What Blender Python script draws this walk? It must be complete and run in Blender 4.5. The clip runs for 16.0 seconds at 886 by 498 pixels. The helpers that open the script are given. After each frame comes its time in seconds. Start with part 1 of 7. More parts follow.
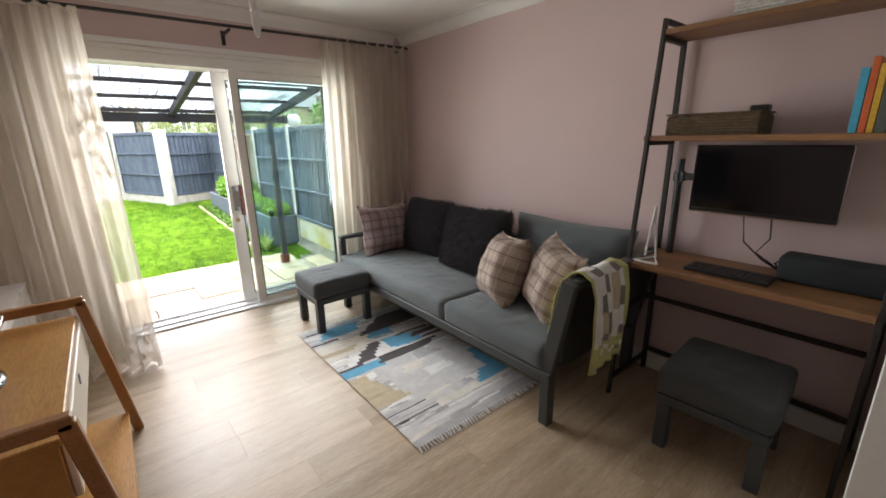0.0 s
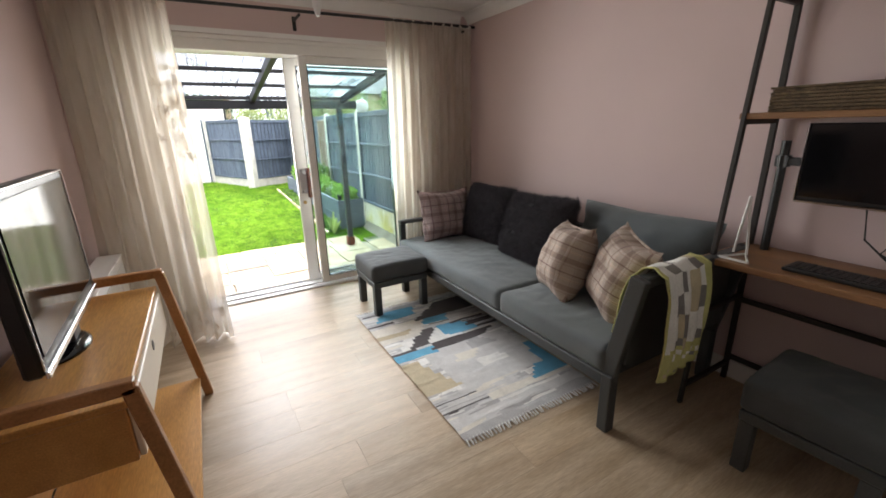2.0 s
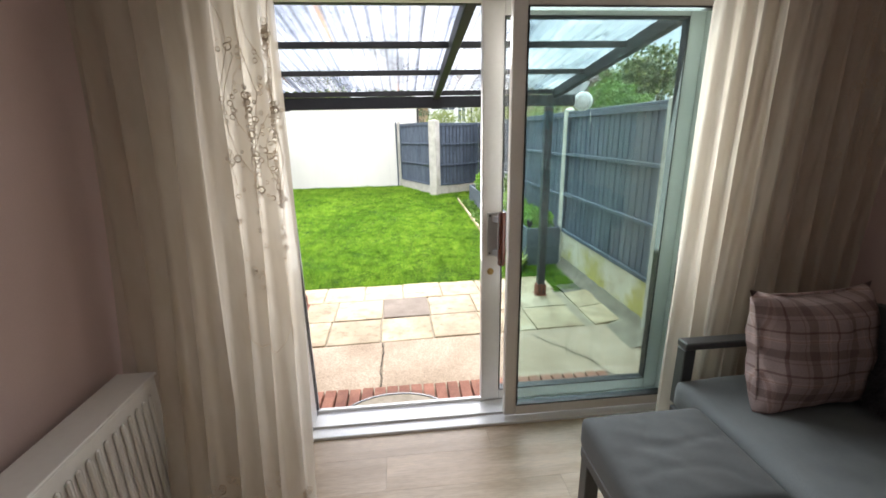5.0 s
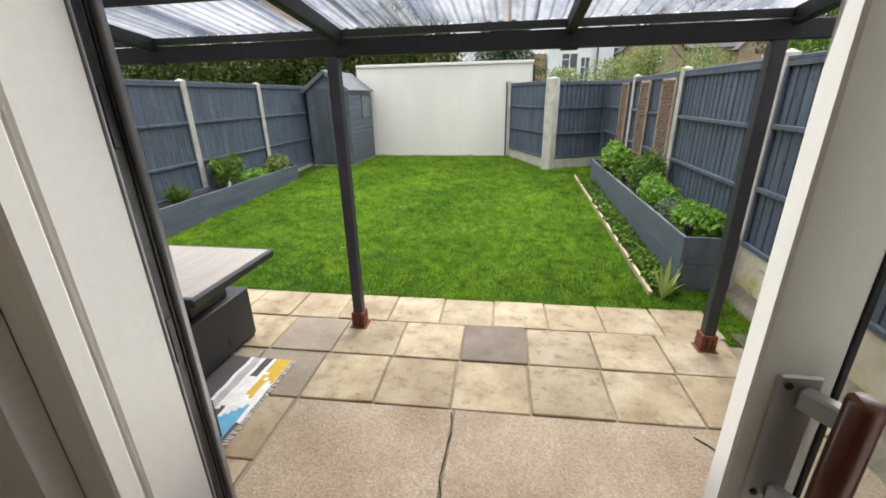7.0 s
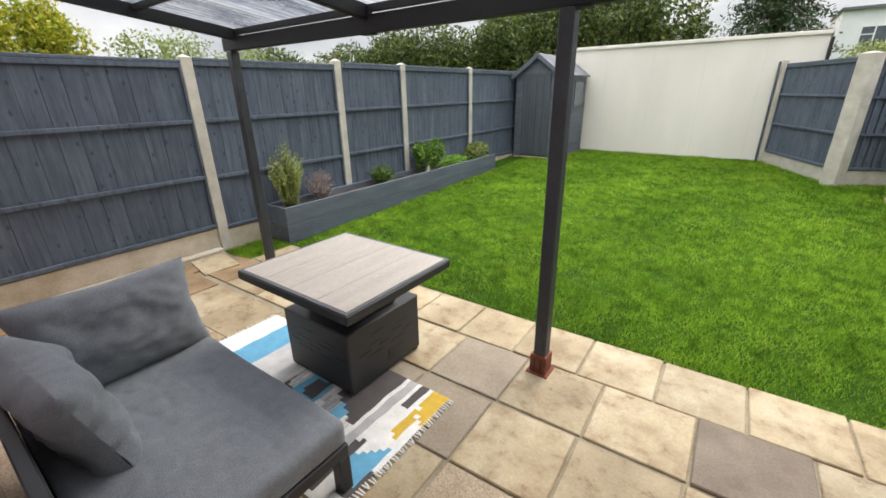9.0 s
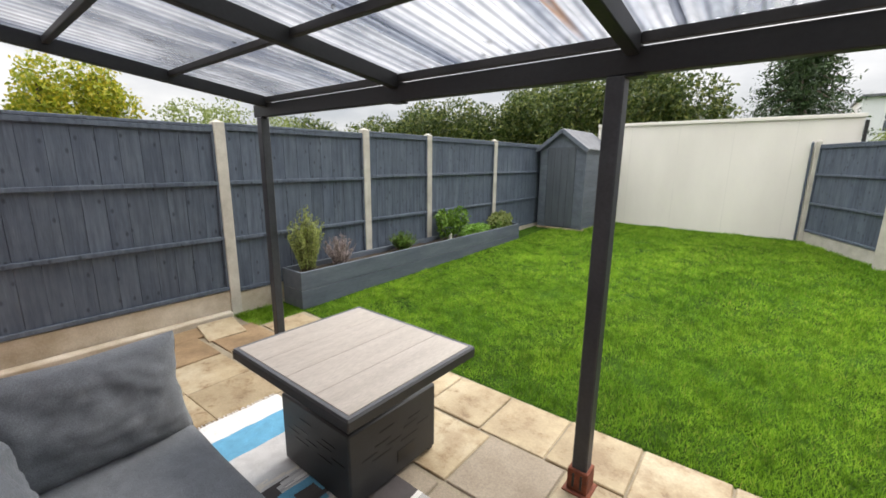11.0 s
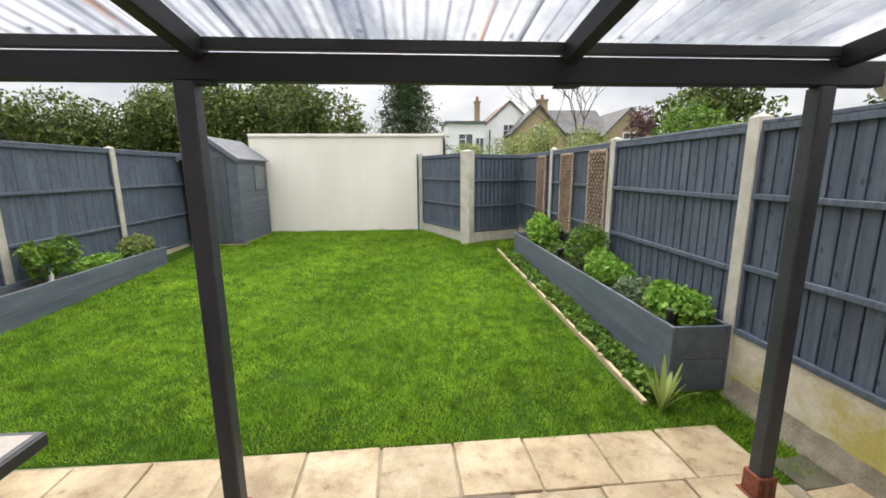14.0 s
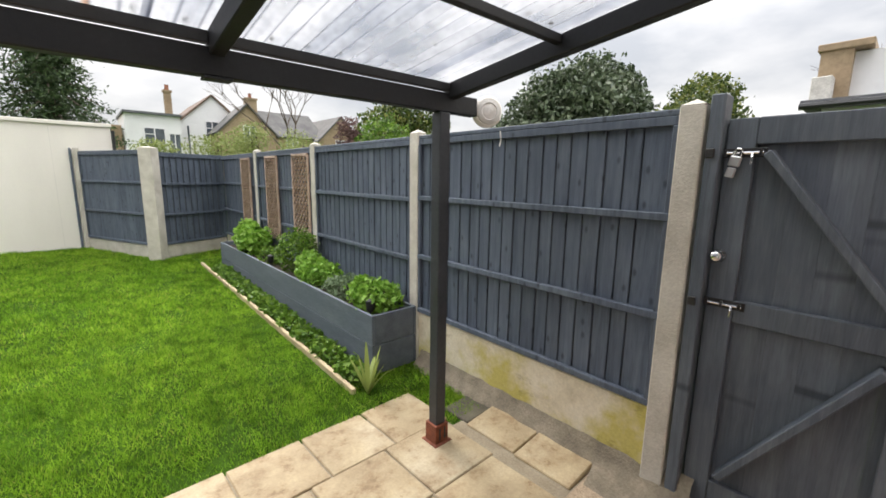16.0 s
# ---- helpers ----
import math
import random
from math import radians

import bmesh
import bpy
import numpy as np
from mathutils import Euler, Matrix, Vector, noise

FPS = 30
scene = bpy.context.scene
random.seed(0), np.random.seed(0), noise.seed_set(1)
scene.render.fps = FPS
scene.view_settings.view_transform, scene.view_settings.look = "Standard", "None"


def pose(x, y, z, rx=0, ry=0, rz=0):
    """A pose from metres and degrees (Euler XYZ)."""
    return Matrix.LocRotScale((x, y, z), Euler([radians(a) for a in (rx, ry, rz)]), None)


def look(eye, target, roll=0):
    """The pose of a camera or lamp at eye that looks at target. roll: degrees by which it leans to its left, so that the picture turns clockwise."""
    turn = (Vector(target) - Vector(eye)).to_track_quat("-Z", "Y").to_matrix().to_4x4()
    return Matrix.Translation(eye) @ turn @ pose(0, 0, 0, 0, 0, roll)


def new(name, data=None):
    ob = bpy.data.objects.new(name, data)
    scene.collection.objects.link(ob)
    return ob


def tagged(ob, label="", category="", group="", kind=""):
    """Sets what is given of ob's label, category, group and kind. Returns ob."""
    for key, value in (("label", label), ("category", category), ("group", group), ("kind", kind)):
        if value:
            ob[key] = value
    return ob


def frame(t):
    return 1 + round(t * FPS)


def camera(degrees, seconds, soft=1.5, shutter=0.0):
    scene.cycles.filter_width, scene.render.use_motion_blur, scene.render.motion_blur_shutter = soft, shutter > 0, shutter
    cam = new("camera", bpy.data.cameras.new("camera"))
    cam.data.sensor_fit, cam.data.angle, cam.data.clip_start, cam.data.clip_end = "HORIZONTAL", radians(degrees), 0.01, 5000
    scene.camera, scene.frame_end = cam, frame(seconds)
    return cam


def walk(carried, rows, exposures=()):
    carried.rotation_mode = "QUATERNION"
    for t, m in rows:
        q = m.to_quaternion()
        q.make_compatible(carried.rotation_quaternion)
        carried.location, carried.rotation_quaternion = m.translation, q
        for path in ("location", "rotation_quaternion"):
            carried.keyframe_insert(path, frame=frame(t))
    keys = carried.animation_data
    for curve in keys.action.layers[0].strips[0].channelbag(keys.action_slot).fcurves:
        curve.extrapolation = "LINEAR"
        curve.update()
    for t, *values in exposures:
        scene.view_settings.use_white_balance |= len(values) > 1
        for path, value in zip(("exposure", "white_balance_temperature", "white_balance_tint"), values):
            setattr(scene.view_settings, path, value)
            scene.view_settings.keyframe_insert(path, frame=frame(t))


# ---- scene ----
cam = camera(94.6, 16.0, soft=1.7)
PATH = [
    (0, (0.106, -0.166, 1.431), (1.324, 1.33, 0.903), -0.9),
    (0.5, (0.108, -0.164, 1.426), (1.3, 1.346, 0.877), -0.9),
    (1, (0.124, -0.162, 1.423), (1.253, 1.391, 0.863), -0.9),
    (1.5, (0.174, -0.174, 1.428), (1.208, 1.441, 0.859), -1.3),
    (2, (0.19, -0.123, 1.406), (1.14, 1.537, 0.823), -1.4),
    (2.5, (0.178, 0.098, 1.405), (1.064, 1.789, 0.812), -1.1),
    (3, (0.238, 0.327, 1.402), (1.006, 2.077, 0.815), -1.3),
    (3.5, (0.394, 0.678, 1.42), (1.024, 2.491, 0.856), -1.2),
    (4, (0.48, 1.026, 1.413), (0.974, 2.885, 0.867), -0.9),
    (4.5, (0.506, 1.406, 1.439), (0.833, 3.303, 0.897), -0.9),
    (6.8, (0.605, 3.016, 1.398), (0.346, 4.88, 0.723), -1.6),
    (7, (0.569, 3.156, 1.401), (0.255, 5.002, 0.7), -1.2),
    (7.5, (0.438, 3.43, 1.374), (-0.012, 5.225, 0.614), -0.8),
    (8, (0.267, 3.637, 1.342), (-0.323, 5.375, 0.548), -0.1),
    (8.5, (0.197, 3.776, 1.307), (-0.705, 5.375, 0.513), 0.0),
    (10.8, (-0.001, 4.067, 1.319), (-1.296, 5.525, 0.873), 0.7),
    (11, (-0.03, 4.083, 1.304), (-1.259, 5.604, 0.882), 0.6),
    (11.5, (-0.011, 4.103, 1.298), (-1.065, 5.758, 0.911), 0.5),
    (12, (0.032, 4.133, 1.286), (-0.837, 5.897, 0.923), 0.3),
    (12.5, (0.083, 4.141, 1.309), (-0.577, 5.994, 0.95), 0.0),
    (13, (0.112, 4.153, 1.344), (-0.323, 6.07, 0.975), -0.1),
    (13.5, (0.182, 4.207, 1.325), (0.015, 6.165, 0.954), -0.4),
    (14, (0.243, 4.231, 1.312), (0.385, 6.19, 0.936), -0.4),
    (14.5, (0.29, 4.234, 1.312), (0.77, 6.137, 0.928), -0.2),
    (15, (0.355, 4.218, 1.304), (1.162, 6.007, 0.919), 0.4),
    (15.5, (0.411, 4.195, 1.304), (1.498, 5.832, 0.932), 0.6),
    (16, (0.451, 4.172, 1.301), (1.756, 5.648, 0.953), 0.9),
]
EXPOSURES = [(0, 2.45, 6300, 14), (2.0, 2.45, 6300, 14), (3.0, 2.4, 6300, 14), (4.5, 2.0, 6300, 14), (5.6, 1.35, 6400, 14), (6.8, 0.84, 6500, 12), (7.5, 0.86, 6600, 11), (8.5, 0.82, 6700, 11), (12.5, 0.80, 6780, 12), (14.5, 0.90, 6800, 12), (16, 0.88, 6850, 12)]
walk(cam, [(t, look(eye, target, roll)) for t, eye, target, roll in PATH], EXPOSURES)

# ---- sky and sun: bright overcast ----
world = bpy.data.worlds.new("overcast_sky")
scene.world = world
world.use_nodes = True
wn, wl = world.node_tree.nodes, world.node_tree.links
bg = wn["Background"]
sky = wn.new("ShaderNodeTexSky")
sky.sky_type, sky.sun_disc = "NISHITA", False
sky.sun_elevation, sky.sun_rotation = radians(40), radians(2)
wtc = wn.new("ShaderNodeTexCoord")
wmap = wn.new("ShaderNodeMapping")
wmap.inputs["Scale"].default_value = (1.0, 1.0, 2.6)
clouds = wn.new("ShaderNodeTexNoise")
clouds.inputs["Scale"].default_value, clouds.inputs["Detail"].default_value = 2.6, 8
wramp = wn.new("ShaderNodeValToRGB")
wramp.color_ramp.elements[0].position, wramp.color_ramp.elements[0].color = 0.36, (4.5, 4.8, 5.25, 1)
wramp.color_ramp.elements[1].position, wramp.color_ramp.elements[1].color = 0.62, (8.3, 8.4, 8.5, 1)
wmix = wn.new("ShaderNodeMix")
wmix.data_type = "RGBA"
wmix.inputs["Factor"].default_value = 0.88
wl.new(wtc.outputs["Generated"], wmap.inputs["Vector"])
wl.new(wmap.outputs["Vector"], clouds.inputs["Vector"])
wl.new(clouds.outputs["Fac"], wramp.inputs["Fac"])
wl.new(sky.outputs["Color"], wmix.inputs["A"])
wl.new(wramp.outputs["Color"], wmix.inputs["B"])
# an overcast sky is about three times as bright overhead as at the horizon
wsep, wclamp, wgain, wmul = wn.new("ShaderNodeSeparateXYZ"), wn.new("ShaderNodeClamp"), wn.new("ShaderNodeMath"), wn.new("ShaderNodeVectorMath")
wgain.operation, wmul.operation = "MULTIPLY_ADD", "SCALE"
wgain.inputs[1].default_value, wgain.inputs[2].default_value = 3.9, 0.75
wpow = wn.new("ShaderNodeMath")
wpow.operation = "POWER"
wpow.inputs[1].default_value = 2.5
wl.new(wtc.outputs["Generated"], wsep.inputs[0])
wl.new(wsep.outputs["Z"], wclamp.inputs["Value"])
wl.new(wclamp.outputs["Result"], wpow.inputs[0])
wl.new(wpow.outputs[0], wgain.inputs[0])
wl.new(wmix.outputs["Result"], wmul.inputs[0])
wl.new(wgain.outputs[0], wmul.inputs["Scale"])
wl.new(wmul.outputs["Vector"], bg.inputs["Color"])
bg.inputs["Strength"].default_value = 0.1

sun = new("sun", bpy.data.lights.new("sun", "SUN"))
sun.data.energy, sun.data.angle, sun.data.color = 1.5, radians(25), (1.0, 0.97, 0.92)
sun.matrix_world = pose(0, 0, 20, 50, 0, 178)

# added fill lamp in the patio doorway, standing in for more daylight
patio_light = new("patio_daylight_fill", bpy.data.lights.new("patio_daylight_fill", "AREA"))
patio_light.data.shape, patio_light.data.size, patio_light.data.size_y = "RECTANGLE", 1.80, 1.10
patio_light.data.energy, patio_light.data.color, patio_light.data.spread = 8.6, (0.98, 0.98, 0.92), radians(130)
patio_light.matrix_world = pose(0.955, 3.70, 1.34, -83, 0, 0)
# ---- materials ----
def nodes_of(name):
    m = bpy.data.materials.new(name)
    m.use_nodes = True
    t = m.node_tree
    return m, t.nodes, t.links, t.nodes["Principled BSDF"]


def coords(n, l, stretch=(1, 1, 1), shift=True):
    tc, mp = n.new("ShaderNodeTexCoord"), n.new("ShaderNodeMapping")
    mp.inputs["Scale"].default_value = stretch
    l.new(tc.outputs["Object"], mp.inputs["Vector"])
    if shift:
        info, mul = n.new("ShaderNodeObjectInfo"), n.new("ShaderNodeVectorMath")
        mul.operation = "SCALE"
        mul.inputs[0].default_value = (31.0, 17.0, 23.0)
        l.new(info.outputs["Random"], mul.inputs["Scale"])
        l.new(mul.outputs["Vector"], mp.inputs["Location"])
    return mp.outputs["Vector"]


def noise_node(n, l, vec, scale, detail=4, rough=0.55):
    t = n.new("ShaderNodeTexNoise")
    t.inputs["Scale"].default_value, t.inputs["Detail"].default_value, t.inputs["Roughness"].default_value = scale, detail, rough
    l.new(vec, t.inputs["Vector"])
    return t.outputs["Fac"]


def ramp(n, l, fac, stops):
    r = n.new("ShaderNodeValToRGB")
    e = r.color_ramp.elements
    while len(e) < len(stops):
        e.new(0.5)
    for el, (p, c) in zip(e, stops):
        el.position, el.color = p, (*c, 1)
    l.new(fac, r.inputs["Fac"])
    return r.outputs["Color"]


def mix(n, l, fac, a, b, kind="MIX"):
    m = n.new("ShaderNodeMix")
    m.data_type, m.blend_type = "RGBA", kind
    for sock, v in (("Factor", fac), ("A", a), ("B", b)):
        if hasattr(v, "is_linked"):
            l.new(v, m.inputs[sock])
        else:
            m.inputs[sock].default_value = v if sock == "Factor" else (*v, 1)
    return m.outputs["Result"]


def bumped(n, l, bsdf, height, strength, dist=0.01):
    b = n.new("ShaderNodeBump")
    b.inputs["Strength"].default_value, b.inputs["Distance"].default_value = strength, dist
    l.new(height, b.inputs["Height"])
    l.new(b.outputs["Normal"], bsdf.inputs["Normal"])


def vary(n, l, col, amount):
    """Object by object brightness."""
    info, mr, hs = n.new("ShaderNodeObjectInfo"), n.new("ShaderNodeMapRange"), n.new("ShaderNodeHueSaturation")
    mr.inputs["To Min"].default_value, mr.inputs["To Max"].default_value = 1 - amount, 1 + amount
    l.new(info.outputs["Random"], mr.inputs["Value"])
    l.new(mr.outputs["Result"], hs.inputs["Value"])
    l.new(col, hs.inputs["Color"])
    return hs.outputs["Color"]


def mat(name, a, b, scale=3.0, fine=60.0, rough=0.6, bump=0.2, metal=0.0, stretch=(1, 1, 1), rand=0.0, spread=0.18, rough_var=0.1, dist=0.01, sheen=0.0, spec=0.5, grain_mix=0.15):
    """Two colours blended by a broad noise, grain by a fine one, with relief."""
    m, n, l, s = nodes_of(name)
    vec = coords(n, l, stretch)
    broad, grain = noise_node(n, l, vec, scale), noise_node(n, l, vec, fine, 3)
    col = ramp(n, l, broad, [(0.5 - spread, a), (0.5 + spread, b)])
    g = ramp(n, l, grain, [(0.3, (1 - grain_mix * 1.2,) * 3), (0.7, (1 + grain_mix * 0.8,) * 3)])
    col = mix(n, l, 1.0, col, g, "MULTIPLY")
    if rand:
        col = vary(n, l, col, rand)
    l.new(col, s.inputs["Base Color"])
    mr = n.new("ShaderNodeMapRange")
    mr.inputs["To Min"].default_value, mr.inputs["To Max"].default_value = max(0.02, rough - rough_var), min(1, rough + rough_var)
    l.new(broad, mr.inputs["Value"])
    l.new(mr.outputs["Result"], s.inputs["Roughness"])
    s.inputs["Metallic"].default_value = metal
    s.inputs["Specular IOR Level"].default_value = spec
    if sheen:
        s.inputs["Sheen Weight"].default_value = sheen
    if bump:
        bumped(n, l, s, grain, bump, dist)
    return m


def island(name, stops, rough=0.6, trans=0.25, spec=0.3, patches=False):
    """Leaves and blades: a colour for each island, some light let through."""
    m, n, l, s = nodes_of(name)
    geo = n.new("ShaderNodeNewGeometry")
    col = ramp(n, l, geo.outputs["Random Per Island"], stops)
    if patches:
        vec = coords(n, l, shift=False)
        col = mix(n, l, 1.0, col, ramp(n, l, noise_node(n, l, vec, 1.1, 4), [(0.36, (0.74, 0.80, 0.8)), (0.64, (1.22, 1.14, 1.2))]), "MULTIPLY")
        # small dark mottles put the shade among tufts into the blade colour
        col = mix(n, l, 1.0, col, ramp(n, l, noise_node(n, l, vec, 6.5, 5, 0.7), [(0.37, (0.46, 0.53, 0.46)), (0.48, (0.90, 0.92, 0.88)), (0.60, (1.20, 1.17, 1.15))]), "MULTIPLY")
    l.new(col, s.inputs["Base Color"])
    s.inputs["Roughness"].default_value, s.inputs["Specular IOR Level"].default_value = rough, spec
    tr, add = n.new("ShaderNodeBsdfTranslucent"), n.new("ShaderNodeMixShader")
    l.new(col, tr.inputs["Color"])
    add.inputs[0].default_value = trans
    l.new(s.outputs["BSDF"], add.inputs[1])
    l.new(tr.outputs["BSDF"], add.inputs[2])
    l.new(add.outputs["Shader"], n["Material Output"].inputs["Surface"])
    return m


M = {}
M["wall"] = mat("mauve_wall_paint", (0.60, 0.465, 0.45), (0.635, 0.495, 0.48), 1.2, 220, 0.75, 0.06, grain_mix=0.02)
M["joint"] = mat("grey_wall_joint", (0.66, 0.635, 0.575), (0.74, 0.71, 0.64), 3, 90, 0.85, 0.1, grain_mix=0.04)
M["ceiling"] = mat("white_ceiling_paint", (0.76, 0.75, 0.73), (0.82, 0.81, 0.79), 0.8, 150, 0.85, 0.08, grain_mix=0.02)
M["gloss"] = mat("white_gloss_paint", (0.74, 0.73, 0.70), (0.80, 0.79, 0.76), 2.0, 90, 0.3, 0.03, grain_mix=0.02)
M["upvc"] = mat("white_frame_paint", (0.72, 0.70, 0.66), (0.80, 0.78, 0.74), 2.0, 60, 0.35, 0.04, grain_mix=0.02)
M["alu"] = mat("dull_aluminium", (0.42, 0.42, 0.42), (0.55, 0.55, 0.54), 6, 80, 0.4, 0.05, metal=0.85, grain_mix=0.02)
M["bronze"] = mat("dark_grey_track", (0.05, 0.05, 0.052), (0.10, 0.10, 0.102), 6, 80, 0.4, 0.05, metal=0.7)
M["mill"] = mat("mill_finish_aluminium", (0.34, 0.34, 0.345), (0.46, 0.46, 0.465), 6, 80, 0.42, 0.05, metal=0.25, grain_mix=0.04)
M["chrome"] = mat("chrome", (0.6, 0.6, 0.6), (0.7, 0.7, 0.7), 5, 80, 0.18, 0.0, metal=1.0)
M["black"] = mat("black_plastic", (0.012, 0.012, 0.013), (0.02, 0.02, 0.02), 5, 120, 0.35, 0.04)
M["satin_black"] = mat("black_steel", (0.012, 0.012, 0.013), (0.022, 0.021, 0.02), 5, 90, 0.5, 0.06)
M["laminate"] = mat("oak_laminate", (0.34, 0.245, 0.15), (0.57, 0.45, 0.32), 1.6, 26, 0.42, 0.015, spec=0.45, stretch=(0.8, 7, 7), rand=0.10, spread=0.24, dist=0.003, grain_mix=0.15)
M["oak"] = mat("honey_oak_veneer", (0.54, 0.265, 0.065), (0.66, 0.35, 0.10), 2.5, 40, 0.38, 0.05, stretch=(5, 0.6, 5), rand=0.04)
# the same oak, its colour darkened for the backlit end frames
M["oak_backlit"] = mat("backlit_oak_frame", (0.36, 0.165, 0.058), (0.46, 0.225, 0.085), 2.5, 40, 0.42, 0.05, stretch=(3, 3, 3))
M["cream"] = mat("cream_drawer_front", (0.70, 0.63, 0.52), (0.75, 0.68, 0.57), 2, 60, 0.4, 0.03, grain_mix=0.02)
M["rustic"] = mat("rustic_brown_board", (0.16, 0.075, 0.032), (0.33, 0.17, 0.075), 2.2, 34, 0.45, 0.12, stretch=(6, 0.7, 6), spread=0.25)
M["sofa"] = mat("charcoal_outdoor_fabric", (0.098, 0.114, 0.120), (0.130, 0.149, 0.156), 3, 420, 0.9, 0.35, dist=0.002, sheen=0.2)
M["stool_fabric"] = mat("dark_charcoal_stool_fabric", (0.052, 0.058, 0.061), (0.074, 0.081, 0.084), 3, 420, 0.9, 0.35, dist=0.002, sheen=0.1)
M["sofa_frame"] = mat("graphite_powder_coat", (0.045, 0.05, 0.052), (0.06, 0.066, 0.068), 4, 160, 0.45, 0.05)
M["ofab"] = mat("blue_grey_outdoor_fabric", (0.165, 0.178, 0.194), (0.202, 0.216, 0.233), 18, 300, 0.92, 0.6, dist=0.003, sheen=0.2, grain_mix=0.34)
M["fur"] = island("dark_fur", [(0, (0.030, 0.028, 0.034)), (1, (0.095, 0.089, 0.103))], 0.7, 0.05)
M["fur_base"] = mat("dark_fur_cloth", (0.034, 0.032, 0.038), (0.055, 0.052, 0.060), 12, 120, 0.9, 0.4)
M["anth"] = mat("anthracite_wood_paint", (0.060, 0.072, 0.086), (0.094, 0.110, 0.128), 2.4, 30, 0.6, 0.3, stretch=(4, 4, 0.6), rand=0.14, spread=0.22, dist=0.004)


def fence_mat(name, dark, light):
    """Brushed-on paint over rough timber: vertical streaks, thin patches, dark knots, each board its own tone."""
    m, n, l, s = nodes_of(name)
    vec, streak = coords(n, l), coords(n, l, (7, 7, 0.45))
    a, b, c = noise_node(n, l, streak, 4.0, 6, 0.65), noise_node(n, l, vec, 2.2, 4), noise_node(n, l, streak, 26, 4)
    col = ramp(n, l, a, [(0.32, dark), (0.68, light)])
    col = mix(n, l, 1.0, col, ramp(n, l, b, [(0.35, (0.84, 0.85, 0.88)), (0.66, (1.16, 1.15, 1.12))]), "MULTIPLY")
    knots = n.new("ShaderNodeTexVoronoi")
    knots.voronoi_dimensions = "2D"
    knots.inputs["Scale"].default_value = 5.0
    sep, com = n.new("ShaderNodeSeparateXYZ"), n.new("ShaderNodeCombineXYZ")
    l.new(coords(n, l, (1.3, 1, 0.7)), sep.inputs[0])
    l.new(sep.outputs["X"], com.inputs["X"])
    l.new(sep.outputs["Z"], com.inputs["Y"])
    l.new(com.outputs[0], knots.inputs["Vector"])
    col = mix(n, l, 1.0, col, ramp(n, l, knots.outputs["Distance"], [(0.035, (0.45, 0.45, 0.47)), (0.07, (0.78, 0.78, 0.78)), (0.10, (1, 1, 1))]), "MULTIPLY")
    col = mix(n, l, 1.0, col, ramp(n, l, c, [(0.3, (0.86, 0.86, 0.86)), (0.7, (1.1, 1.1, 1.1))]), "MULTIPLY")
    l.new(vary(n, l, col, 0.08), s.inputs["Base Color"])
    s.inputs["Roughness"].default_value, s.inputs["Specular IOR Level"].default_value = 0.66, 0.4
    bumped(n, l, s, c, 0.45, 0.004)
    return m


M["gate_paint"] = fence_mat("dark_slate_gate_paint", (0.072, 0.086, 0.104), (0.112, 0.131, 0.155))
M["fence_paint"] = fence_mat("slate_fence_paint", (0.060, 0.076, 0.103), (0.110, 0.135, 0.174))


def moss_board():
    """Pale concrete with yellow-green algae in broad patches and brown splashes below."""
    m, n, l, s = nodes_of("mossy_gravel_board")
    vec = coords(n, l)
    a, b, c, d = noise_node(n, l, vec, 1.5, 5, 0.6), noise_node(n, l, vec, 5, 6, 0.7), noise_node(n, l, vec, 70, 3), noise_node(n, l, coords(n, l, (1, 1, 2.5)), 3.5, 5, 0.7)
    col = ramp(n, l, b, [(0.3, (0.52, 0.45, 0.32)), (0.5, (0.66, 0.59, 0.45)), (0.75, (0.72, 0.67, 0.56))])
    moss = ramp(n, l, a, [(0.46, (0, 0, 0)), (0.57, (0.8, 0.8, 0.8))])
    col = mix(n, l, moss, col, (0.46, 0.39, 0.05))
    col = mix(n, l, 1.0, col, ramp(n, l, d, [(0.30, (0.58, 0.54, 0.50)), (0.42, (1, 1, 1))]), "MULTIPLY")
    col = mix(n, l, 1.0, col, ramp(n, l, c, [(0.3, (0.9, 0.9, 0.9)), (0.7, (1.07, 1.07, 1.07))]), "MULTIPLY")
    l.new(col, s.inputs["Base Color"])
    s.inputs["Roughness"].default_value = 0.92
    bumped(n, l, s, b, 0.35, 0.01)
    return m


M["gravel_board"] = moss_board()
M["pale_board"] = mat("pale_stained_concrete", (0.40, 0.33, 0.23), (0.64, 0.58, 0.47), 3.5, 70, 0.9, 0.35, spread=0.2, grain_mix=0.08)
M["slab_brown"] = mat("damp_brown_slab", (0.19, 0.12, 0.06), (0.34, 0.235, 0.13), 4, 80, 0.8, 0.3, dist=0.006)
M["plank_paint"] = mat("slate_deck_board_paint", (0.078, 0.095, 0.120), (0.120, 0.140, 0.168), 2.5, 26, 0.6, 0.35, stretch=(4, 0.6, 4), rand=0.08, dist=0.004)
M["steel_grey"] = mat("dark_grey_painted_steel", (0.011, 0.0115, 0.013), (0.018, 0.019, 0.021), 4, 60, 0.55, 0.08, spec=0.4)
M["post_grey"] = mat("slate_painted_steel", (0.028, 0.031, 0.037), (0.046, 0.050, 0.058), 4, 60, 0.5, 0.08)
M["rust"] = mat("rusty_red_steel", (0.13, 0.035, 0.018), (0.26, 0.075, 0.035), 18, 90, 0.8, 0.4)
M["concrete_post"] = mat("weathered_concrete", (0.40, 0.37, 0.31), (0.60, 0.57, 0.50), 5, 80, 0.9, 0.35, rand=0.06, spread=0.22, grain_mix=0.07)
